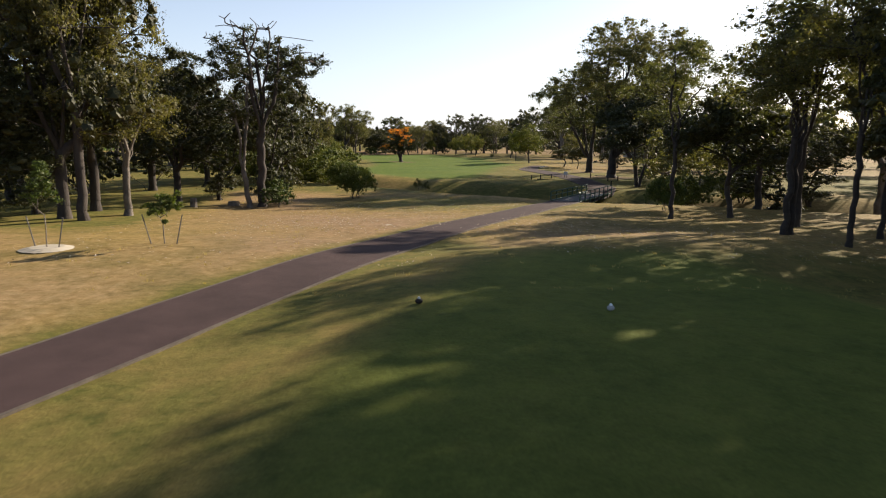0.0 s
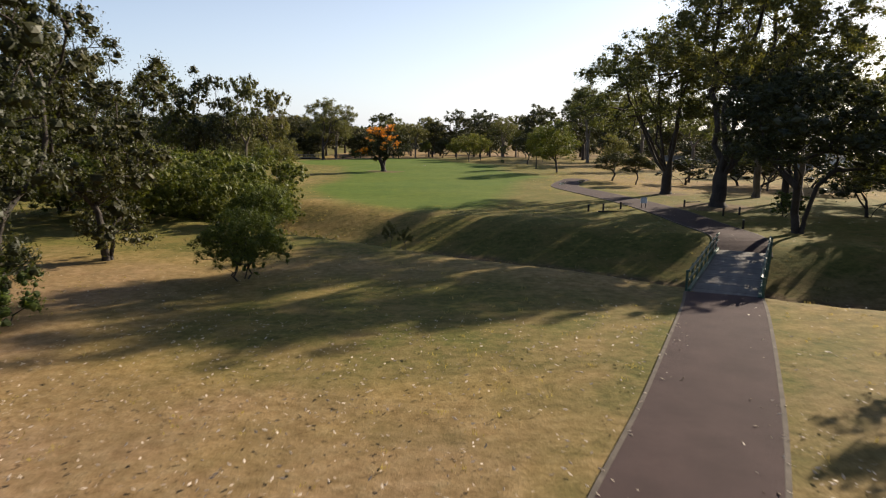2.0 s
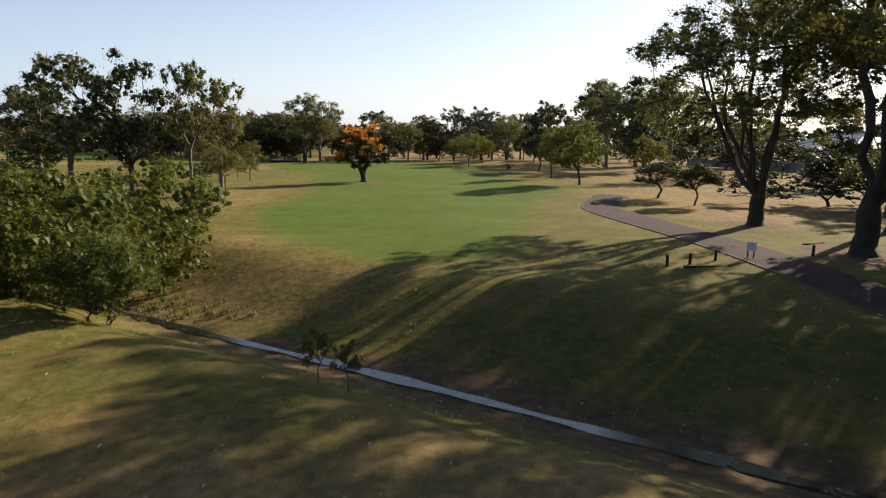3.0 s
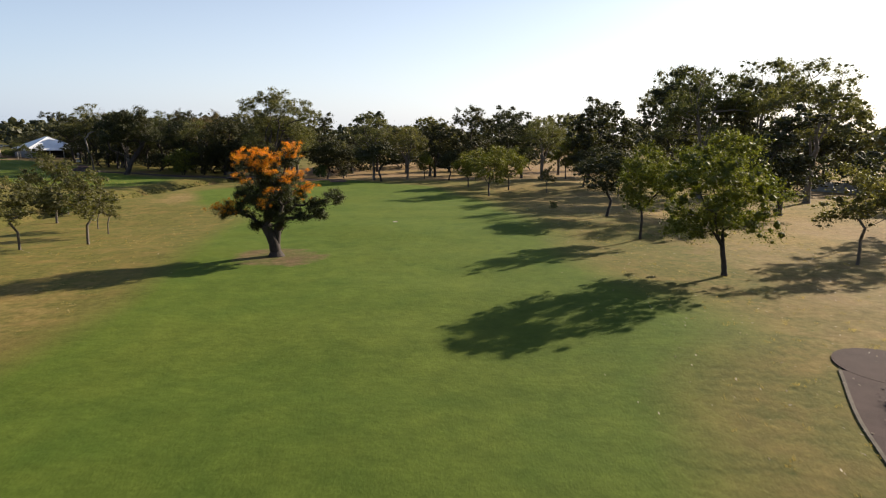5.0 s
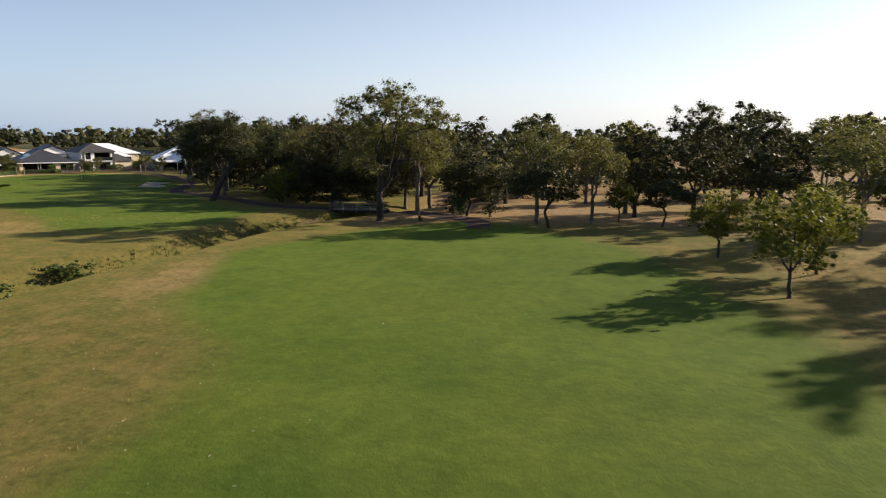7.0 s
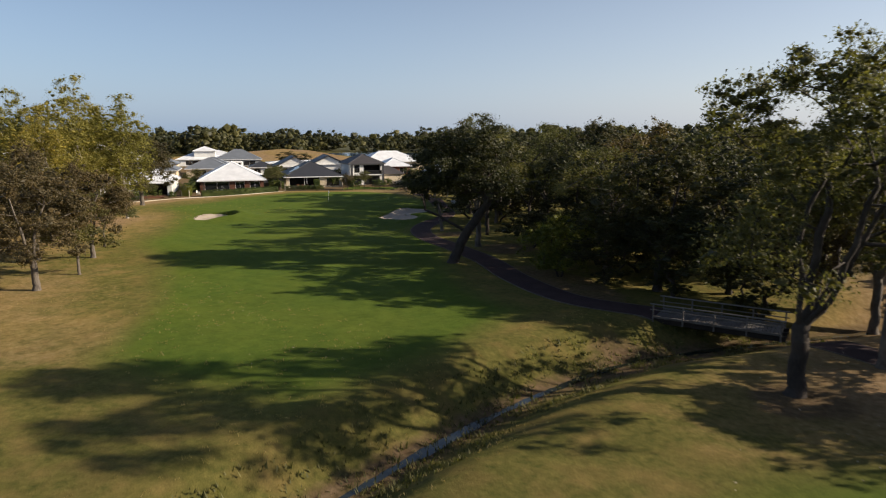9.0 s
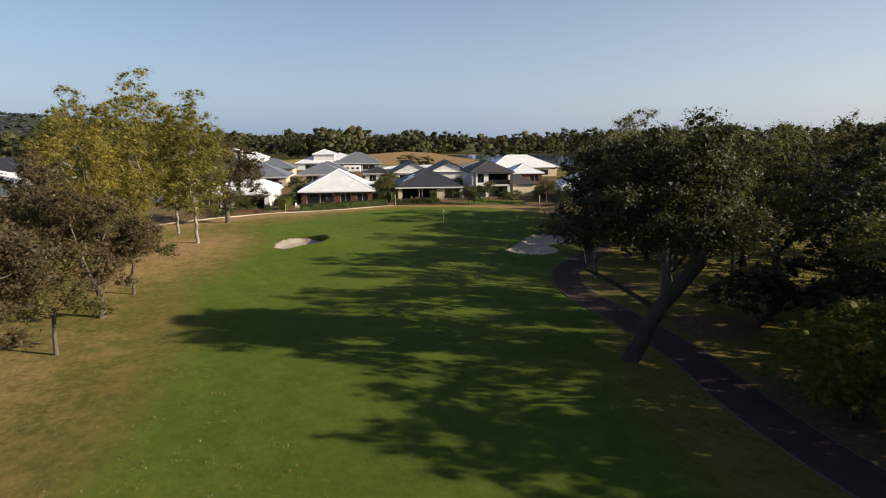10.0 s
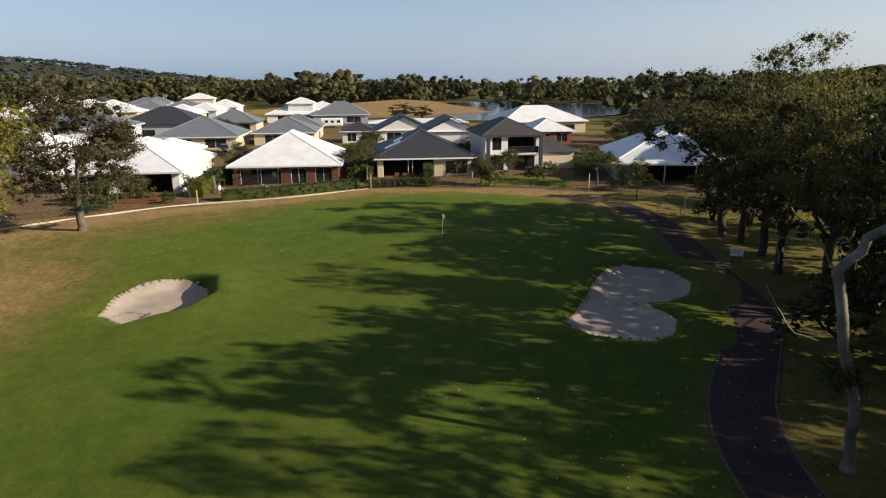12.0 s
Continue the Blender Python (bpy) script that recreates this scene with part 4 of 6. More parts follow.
def pale_gum():
    """A half-dead gum whose grey trunk forks into bare twisted limbs."""
    rng = np.random.default_rng(41)
    side = np.array([.6, .8, 0])
    lines = (((0, 0), (-.3, 2.2), (-1.1, 4.8), (-1.5, 7.3)), ((-1.5, 7.3), (-.7, 8.4), (1.0, 9.8), (2.2, 11.5)), ((-1.5, 7.3), (-2.5, 8.3), (-3.0, 9.4), (-3.8, 10.4)), ((-2.5, 8.3), (-3.8, 8.6), (-3.9, 7.7)),
             ((-1.5, 7.3), (-1.7, 8.3), (-1.45, 9.2)), ((-1.1, 4.8), (-2.9, 5.3), (-3.5, 6.2), (-3.8, 6.8)), ((1.0, 9.8), (.4, 11.3), (-.1, 12.3), (.5, 13.3), (.2, 14.6)), ((-.1, 12.3), (-.8, 12.7), (-.8, 13.5)),
             ((2.2, 11.5), (2.6, 13.5), (2.9, 15.2), (3.8, 16.2)), ((2.9, 15.2), (2.4, 16.4)), ((2.6, 13.5), (1.6, 15.3), (1.2, 16.0)), ((2.9, 15.2), (3.2, 16.7)), ((2.2, 11.5), (3.8, 12.6), (5.0, 14.0)), ((1.0, 9.8), (2.6, 9.9), (4.2, 10.6)))
    places, parents, key = [np.zeros(3)], [-1], {(0, 0): 0}
    for line in lines:
        for p, q in zip(line, line[1:]):
            a, last = places[key[p]], key[p]
            high = q[1] * 1.08 if q[1] <= 8.4 else 9.07 + (q[1] - 8.4) * .62
            b = side * q[0] + np.array([-.8, .6, 0]) * rng.normal(0, .18) * q[1] ** .5 + np.array([0, 0, high])
            for t in (.33, .67, 1):
                places.append(a + (b - a) * t + rng.normal(size=3) * .07 * (t < 1))
                parents.append(last)
                last = len(places) - 1
            key[q] = last
    for tip in ((3.8, 16.2), (2.4, 16.4), (1.2, 16.0), (3.2, 16.7), (5.0, 14.0)):
        for _ in range(5):
            last, p, d = key[tip], places[key[tip]], rng.normal(size=3) * .6 + (0, 0, .5)
            for t in range(3):
                p = p + d * .4 + rng.normal(size=3) * .12
                places.append(p)
                parents.append(last)
                last = len(places) - 1
    top = new("tree")
    v, f = limbs_mesh(np.array(places), parents, .19, .022, .6)
    v[:, 2] -= .1
    hung("trunk", mesh_of("trunk", v, f, BARK_SILVER, True), top, "pale grey twisted trunk with bare limbs")
    spots = [side * a + np.array([-.8, .6, 0]) * rng.normal(0, 1.1) + np.array([0, 0, z]) + rng.normal(size=3) * .5
             for a, z, n in ((.2, 13.0, 6), (2.0, 11.0, 9), (3.4, 11.4, 10), (4.4, 10.3, 10), (3.0, 9.8, 8), (.9, 10.4, 5), (5.2, 12.3, 6), (-.1, 3.4, 3)) for _ in range(n)]
    v, f = leaves_mesh(rng, np.array(spots), .75, 90, .24, .5, .4)
    hung("crown", mesh_of("crown", v, f, LEAF_DARK), top)
    top.matrix_basis = pose(-71.2 * K, 213.4 * K, ground_at(-71.2 * K, 213.4 * K))
    return tagged(top, "gum with pale twisted bare branches beside the path", "tree")


pale_gum()


def christmas_tree():
    """The flowering tree on the fairway: a stout forked trunk, lobed dark crown and orange sprays on top."""
    rng = np.random.default_rng(77)
    lobes = ((1.4, .2, 7.6, 1.0, 9, 1), (-1.4, 0, 7.1, 1.25, 12, 1), (0, 1.0, 7.0, 1.0, 8, .8), (.2, -1.1, 6.3, .9, 7, .7), (-2.4, .2, 5.5, .85, 8, .35), (-1.3, -.3, 4.5, 1.0, 11, .1), (1.3, 0, 5.9, .7, 6, .6), (1.8, .5, 4.6, .9, 9, .5),
             (.2, .8, 4.3, .95, 10, .1), (-3.1, -.2, 3.4, .9, 13, .3), (-2.5, .1, 4.3, .8, 8, .2), (3.1, .7, 4.0, .7, 7, .05), (-1.7, .2, 2.4, .6, 7, 0), (-.7, .3, 3.3, 1.0, 12, 0), (.9, -.2, 3.2, 1.0, 12, 0), (.1, 1.3, 3.5, .9, 9, 0), (.1, -1.2, 3.2, .8, 8, 0), (0, 0, 5.6, 1.1, 12, .1), (-.9, 0, 6.2, 1.0, 9, .4), (.9, -.3, 5.2, .9, 8, .2), (2.3, -.4, 3.5, .85, 9, .05), (4.1, .9, 4.5, .7, 8, .2), (3.2, .6, 3.2, .7, 7, 0), (.3, 2.0, 5.0, 1.0, 9, .4), (-.2, -1.9, 4.4, 1.0, 9, .3), (-1.6, 1.7, 5.2, .9, 7, .4), (1.3, -1.6, 4.9, .8, 7, .3))
    ends, bloom = [], []
    for x, y, z, r, n, orange in lobes:
        d = rng.normal(size=(n, 3))
        d /= np.linalg.norm(d, axis=1)[:, None]
        for q in np.array([x, y, z]) + d * r * rng.uniform(.45, 1, (n, 1)) * (1, 1, .75):
            ends.append(q)
            bloom.append(orange * (q[2] > z - .35 * r))
    ends, bloom = np.array(ends), np.array(bloom)
    order = np.argsort(np.linalg.norm(ends - (0, 0, 1.8), axis=1))
    ends, bloom = ends[order], bloom[order]
    places, parents = [np.zeros(3)], [-1]
    for s in (-1, 1, .25):
        last = 0
        for t in (.25, .5, .75, 1):
            places.append(np.array([s * .6 * t ** 2.2, .2 * s * t, 2.4 * t]))
            parents.append(last)
            last = len(places) - 1
    far = [0.0] * len(places)
    for c in ends:
        p = np.array(places)
        j = int(np.argmin(np.linalg.norm(p - c, axis=1) + .3 * np.array(far) + np.where(p[:, 2] > 1.1, 0, 1e3) + .9 * np.maximum(0, p[:, 2] - c[2])))
        span, last = c - p[j], j
        n = max(2, int(np.linalg.norm(span) / .5))
        bend = rng.normal(size=3) * .14 * np.linalg.norm(span)
        for i in range(1, n + 1):
            places.append(p[j] + span * i / n + bend * math.sin(math.pi * i / n))
            parents.append(last)
            far.append(far[last] + np.linalg.norm(span) / n)
            last = len(places) - 1
    top = new("flowering_tree")
    v, f = limbs_mesh(np.array(places), parents, .5, .02, .5)
    v[:, 2] -= .12
    hung("trunk", mesh_of("trunk", v, f, BARK_DARK, True), top, "stout dark forked trunk")
    v, f = leaves_mesh(rng, ends, .58, 200, .12, .34, .6, .65, .12)
    hung("crown", mesh_of("crown", v, f, LEAF_NEEDLE), top)
    picked = ends[rng.uniform(size=len(ends)) < bloom]
    mid = np.array([0, 0, 4.2])
    sprays = np.vstack([c + (c - mid) / np.linalg.norm(c - mid) * .32 + (0, 0, .14) + rng.normal(size=(9, 3)) * (.3, .3, .16) for c in picked])
    v, f = leaves_mesh(rng, sprays, .17, 30, .075, .5, 0, .9, .05, 1)
    hung("blossom", mesh_of("blossom", v, f, BLOSSOM), top, "bright orange flower sprays")
    top.matrix_basis = pose(-7.8 * K, 121.2 * K, ground_at(-7.8 * K, 121.2 * K)) @ Matrix.Diagonal((.96, .96, .92, 1))
    return tagged(top, "tree with bright orange blossom standing alone on the fairway", "tree")


christmas_tree()

# left wood at the start
for k, x, y, h, r in (("dense", -20.3, 34.5, 15.5, 4.6), ("gum_b", -19.0, 34.0, 16.5, 4.2), ("dense", -20.6, 38.2, 14, 4.2), ("dense_b", -29, 43.5, 14, 5), ("gum", -18, 36.8, 9, 3.4), ("dense_b", -23.4, 32.6, 7.5, 3.2), ("dense_b", -23, 36.4, 8, 3.4), ("dense", -20, 48.7, 10.5, 4),
                      ("dense_b", -17.6, 51, 8.5, 3.2), ("dense_b", -13, 49.8, 11.5, 3.1), ("dense_b", -14.2, 58.6, 9.4, 3.2), ("dense_deep", -26, 58, 12, 5), ("gum_deep", -34, 52, 14, 5), ("dense_deep", -38, 64, 12, 5),
                      ("dense_deep", -24, 66, 9, 4.2), ("gum_deep", -44, 46, 14, 5.5), ("dense_deep", -30, 30, 14, 5), ("gum_deep", -36, 22, 15, 5), ("dense_deep", -48, 34, 13, 5.5), ("dense_deep", -27, 16, 12, 4.6),
                      ("dense_deep", -52, 58, 13, 6), ("gum_deep", -33, 108, 14, 4.4), ("dense_deep", -28, 109, 13, 3.8), ("gum_deep", -25.5, 117, 12.5, 2.8), ("dense_deep", -34, 92, 12.5, 4.6), ("gum_deep", -42, 100, 14, 5),
                      ("dense_deep", -46, 84, 12, 5), ("dense_deep", -40, 116, 9, 4.4), ("gum_deep", -48, 128, 11, 4.6), ("dense_deep", -56, 112, 12, 5.5), ("dense_deep", -60, 92, 12, 5.5), ("gum_deep", -21, 113, 10.5, 2.8)):
    tree(k, x, y, h, r, group="trees of the wood west of the first path")
# right-hand trees at the start
# dense trees beyond view are added for their shade on tee and banks
for k, x, y, h, r in (("tall", 16.7, 31.1, 11, 3.6), ("tall", 17.1, 31.3, 10.5, 3.2), ("gum_b", 19.2, 34.8, 12.6, 3.6), ("tall", 17.4, 27.2, 11, 2.8), ("dense_deep", 17.8, 20.6, 11.5, 3.8), ("dense_deep", 16.4, 17.4, 9.5, 3.4), ("tall", 20.8, 30.2, 13, 3), ("dense", 20.9, 26.8, 13.5, 4.0), ("dense_deep", 19.0, 24.0, 12, 3.4),
                      ("tall", 14.2, 39.8, 10.5, 3.0), ("small", 18.2, 40.4, 8.2, 3.8), ("gum_b", 22.5, 46, 9.5, 4), ("olive", 16.6, 47.5, 5.6, 2.9), ("thicket", 21.5, 56.5, 3.6, 2.6), ("thicket", 26, 56, 4.0, 3.0), ("dense_b", 30.5, 53.5, 6.5, 3.4), ("dense_b", 25, 48.5, 6.5, 3.2), ("bush", 15.4, 44.2, 2.4, 1.4),
                      ("olive", 25.5, 64, 5.6, 3), ("dense", 32, 70.5, 6.6, 3.6), ("dense", 39, 80, 9, 4.4), ("gum_deep", 29, 60, 6.5, 3.6), ("gum_b", 28, 40, 12, 4), ("dense_deep", 26, 26, 14, 4.4), ("dense_deep", 23.2, 26.2, 13.5, 3.6), ("dense_deep", 28, 31.5, 14, 4.2), ("dense_deep", 25, 20.6, 14, 4.2), ("dense_deep", 30, 38, 13, 4.2), ("dense_deep", 20.5, 13.5, 13.5, 4), ("gum_deep", 34, 50, 13, 5), ("dense_deep", 24, 16, 14.5, 4.5), ("gum_deep", 22, 4, 15, 5),
                      ("gum_deep", 30, 8, 14, 5), ("dense_deep", 21.5, 19.5, 14, 4), ("dense_deep", 36, 30, 13, 5), ("gum_deep", 44, 64, 8, 4.5), ("dense_deep", 54, 68, 9, 4.5), ("gum_deep", 60, 80, 10, 5), ("dense_deep", 64, 94, 10, 5), ("gum_deep", 62, 110, 10, 5), ("dense_deep", 68, 124, 10, 5), ("gum_deep", 62, 52, 9, 4.6), ("dense_deep", 50, 48, 8, 4.4), ("dense", 37, 73, 7.6, 4.2), ("gum_deep", 33, 73, 7, 3.8), ("gum", 29, 83, 9, 4), ("small", 20.3, 98, 3.4, 1.7), ("small", 19.3, 103.5, 3.3, 2.4),
                      ("gum", 26.5, 85, 13.5, 4.6), ("dense", 25.5, 78.5, 11.5, 4.0), ("gum_deep", 40, 86, 11, 5), ("dense_deep", 48, 104, 11, 5), ("olive", 31, 92, 5, 2.2)):
    tree(k, x, y, h, r, group="trees east of the first path")
# along the fairway
for k, x, y, h, r in (("olive", 24, 120.4, 5.3, 2.1), ("young", 14.3, 127.6, 6.2, 2.0), ("small", 14.3, 137.6, 5.4, 2.6), ("young_b", 5.7, 160, 5.6, 2.2),
                      ("young", 3.4, 170, 4.6, 2.0), ("young", 8.4, 166.2, 5.3, 2.0), ("gum", 13.8, 177.4, 8.2, 3.2), ("small", -9.7, 184, 6.2, 3.2), ("gum", -11.2, 186.6, 9.3, 3.4),
                      ("gum", -6, 187.4, 8.0, 2.9), ("young", -3.5, 189.8, 4.3, 1.6), ("small", .5, 187, 4.6, 2.3), ("olive", -17, 194.8, 5.6, 1.6), ("small", -19.8, 192.8, 6.4, 3.2),
                      ("olive", 12.7, 162.8, 3.2, .9), ("olive", -25.3, 125, 4.6, 1.9), ("olive", -31.5, 138.6, 5.8, 2.3), ("olive", -22.4, 127.6, 5, 2.2), ("olive", -26.5, 136, 3, 1.1), ("olive", -18, 105, 4.4, 1.8),
                      ("olive", -24, 133, 3.4, 1.2)):
    tree(k, x, y, h, r, group="trees beside the fairway")
# wood behind the fairway
for k, x, y, h, r in (("dense", -2, 194.5, 8.0, 3.4), ("dense_b", -16.8, 191.2, 5.6, 2.6), ("dense", 4, 197, 11, 4.2), ("dense", 10, 195, 9.8, 4), ("dense_deep", 25, 190, 12, 4.5), ("dense_deep", 12, 189, 8.5, 3.5), ("gum_deep", -3, 198, 10, 4), ("dense_deep", 9, 206, 12, 3.6), ("gum", 16, 196, 9.8, 3.6), ("dense_deep", 22, 186, 12, 4), ("gum_deep", 20, 204, 10.8, 4), ("dense_deep", 28, 196, 12, 4.5), ("gum", 33, 180, 16, 5),
                      ("dense", 30, 168, 14, 5), ("gum", 28.5, 157, 13.5, 4.8), ("gum", 37, 151, 13.5, 5.2), ("gum", 38, 166, 15.5, 5.6), ("dense", 34, 159, 12, 4.5), ("dense_deep", 30, 142, 9, 4), ("gum_deep", 40, 134, 11, 4.5), ("dense_deep", 45, 120, 9, 4.5),
                      ("dense_deep", 0, 214, 8.8, 4), ("gum_deep", -8, 208, 8.6, 3.6), ("dense_deep", -14, 212, 11, 4), ("gum_deep", -2, 228, 9.6, 4.4), ("dense_deep", 14, 224, 12.6, 4.6), ("gum_deep", 26, 220, 11.4, 5), ("dense_deep", 38, 208, 13, 5),
                      ("gum_deep", 46, 190, 13, 5), ("dense_deep", 50, 172, 13, 5), ("small", 18, 168, 4.8, 2.2), ("olive", 20, 158, 4.4, 1.6), ("small", 22, 176, 5.4, 2.6), ("young", 18.5, 186, 6.5, 2.4)):
    tree(k, x, y, h, r, group="trees behind the fairway")
# dark wood by the second bridge
# (-64.6, 213.4), (-57.5, 214) and (-53, 217.5) are placed for their shade
for k, x, y, h, r in (("dense_b", -38.5, 199.8, 5.6, 3.0), ("dense_b", -33.2, 200.4, 6, 3.0), ("dense_b", -43.4, 200.2, 5.2, 2.8), ("dense", -40, 201, 9.7, 4.4), ("gum", -45, 203, 9.4, 4.2), ("dense_b", -36, 203.5, 9.9, 4.2), ("brown", -31, 204, 10, 4), ("dense", -50, 207, 9.2, 4), ("gum", -60.8, 207.2, 10.5, 4.2), 
                      ("gum_b", -64.6, 213.4, 10.5, 3.2), ("gum_b", -62.8, 218.6, 8.4, 2.8), ("brown", -48, 215, 10.8, 4.6), ("gum_b", -57.5, 214, 10.5, 3.6), ("dense", -53, 217.5, 11, 4), ("gum_deep", -40, 212, 11, 4.6), ("gum", -26, 194, 11.5, 4.2), ("dense_deep", -22, 199, 7.6, 3.4),
                      ("gum_deep", -28, 205, 11.5, 4.4), ("dense_deep", -18, 206, 7.4, 4), ("dense_deep", -32, 214, 11, 4.6), ("dense", -69.6, 219.6, 11, 3.0), ("gum_deep", -70, 222, 10.5, 4), ("dense_deep", -66, 226, 10.5, 4.2),
                      ("dense", -74, 228, 10.5, 4.2), ("gum", -79, 232.5, 11.5, 3.8), ("gum_b", -85, 234.5, 12.4, 4.2), ("dense", -73.2, 222.6, 10, 3.0), ("gum_b", -77.6, 226, 10.5, 3.6), ("dense", -82.3, 231.2, 9.5, 3.4), ("dense", -87.5, 236.4, 9, 3.4), ("dense_b", -92.6, 241.2, 6.5, 2.8), ("dense_deep", -80, 238, 10, 4.2), ("dense_deep", -76, 234, 10, 4.2), ("dense_b", -90, 242, 8, 3.6), ("brown", -58, 226, 11.2, 4.6), ("dense_deep", -50, 228, 11, 4.8),
                      ("gum_deep", -40, 228, 11, 4.8), ("dense_deep", -68, 238, 11, 4.8), ("gum_deep", -78, 246, 11, 4.6), ("dense_deep", -58, 242, 11, 5), ("gum_deep", -46, 244, 11.5, 5), ("dense_deep", -30, 236, 11.5, 5), ("gum_deep", -18, 232, 12, 5),
                      ("dense_deep", -88, 254, 10, 4.4), ("gum_deep", -70, 256, 11, 5), ("dense_deep", -52, 260, 11, 5)):
    tree(k, x, y, h, r, group="trees of the dark wood beside the second path")
# west of the green
for k, x, y, h, r in (("olive", -75.4, 176.5, 5.4, 2.7), ("brown", -72, 172.6, 8.2, 4.2), ("olive", -86, 182.3, 5.6, 2.4), ("brown", -81, 179.5, 7.6, 3.6), ("brown", -83.5, 176, 7.6, 3.8), ("poplar", -105.2, 192.2, 13.6, 3.9), ("poplar", -109, 187.8, 15.6, 3.9),
                      ("poplar", -112, 183, 14, 3.5), ("poplar", -103.5, 186, 13, 3.4), ("poplar", -113.5, 192.5, 12.5, 3.2), ("brown", -118.7, 199.8, 9.9, 5.3), ("brown", -90, 177, 9, 4), ("poplar", -99, 181, 12, 3.2), ("gum_deep", -106, 172, 12, 4.4), ("brown", -98, 166, 9, 4.5), ("gum_deep", -88, 160, 11, 4.8), ("dense_deep", -74, 156, 10, 4.8),
                      ("gum_deep", -62, 150, 11, 4.5)):
    tree(k, x, y, h, r, group="trees west of the green")
# behind the houses towards the lake
for k, x, y, h, r in (("dense_deep", -136, 290, 6.5, 4), ("gum_deep", -130, 296, 7.5, 4), ("scrub", -126, 284, 5, 4), ("dense_deep", -142, 303, 7, 4.4), ("gum_deep", -122, 292, 7.5, 4), ("dense_deep", -114, 288, 8, 4.4),
                      ("dense_deep", -106, 280, 8.5, 4.4), ("dense_deep", -98, 272, 9, 4.5), ("gum_deep", -92, 262, 9.5, 4.4), ("dense_deep", -150, 318, 7, 5), ("gum_deep", -128, 310, 8, 5), ("dense", -118, 268, 6, 3.4), ("dense", -112, 274, 6.4, 3.6), ("brown", -122, 276, 5.6, 3.2), ("dense_b", -128, 282, 5, 3.4), ("gum", -106, 268, 7, 3.6), ("thicket", -124, 270, 3.4, 3.0), ("thicket", -116, 263, 3.0, 2.8), ("dense_b", -134, 282, 4.6, 3.2), ("dense_deep", -228, 300, 4.4, 4.4), ("dense_deep", -222, 303, 3.8, 3.6)):
    tree(k, x, y, h, r, group="trees behind the houses")
# shrubs
for k, x, y, h, r in (("bush", -7.5, 55.7, 2.75, 1.75), ("thicket", -14, 72.5, 5.2, 3.6), ("thicket", -16.5, 75.5, 4.6, 3.4), ("thicket", -21.5, 71, 5, 3.6), ("thicket", -11.8, 77, 3.4, 2.5), ("thicket", -19, 77, 5.3, 4.4), ("thicket", -14, 82, 4.8, 3.4), ("thicket", -17.5, 69.5, 4.6, 3.2), ("thicket", -25, 74, 5.6, 4.6), ("bush", -10.6, 69.4, 3, 2),
                      ("garden_bush", -12, 46.9, 1.6, 1.1), ("garden_bush", -12.2, 48.6, 2, 1.2), ("garden_bush", -37.8, 151, 1.8, 1.8), ("garden_bush", -38.5, 158, 1.6, 1.6), ("garden_bush", -33.5, 143, 1.9, 1.8), ("thicket", -47.5, 200.6, 4.6, 3.2),
                      ("garden_bush", -20.4, 191.4, 2.4, 1.3), ("olive", -2.4, 64.0, 1.5, .42), ("olive", -1.6, 63.8, 1.3, .36), ("garden_bush", -22, 197.5, 2.2, 1.3), ("garden_bush", 22.4, 72.5, 1.6, 1.2), ("bush", 19, 24.5, 2, 1.4)):
    tree(k, x, y, h, r, group="shrubs about the course")

# low scrub that closes the woods below
rng = random.Random(8)
for x0, x1, y0, y1, n in ((-24, 40, 212, 236, 26), (36, 54, 140, 205, 16), (48, 58, 132, 160, 8), (-60, -36, 204, 226, 24), (-80, -66, 222, 236, 8), (-44, -26, 46, 66, 8), (-44, -30, 84, 112, 8), (26, 44, 72, 100, 8)):
    for _ in range(n):
        tree("scrub", rng.uniform(x0, x1), rng.uniform(y0, y1), rng.uniform(2.6, 4.6), rng.uniform(2.6, 3.8), group="scrub under the trees")


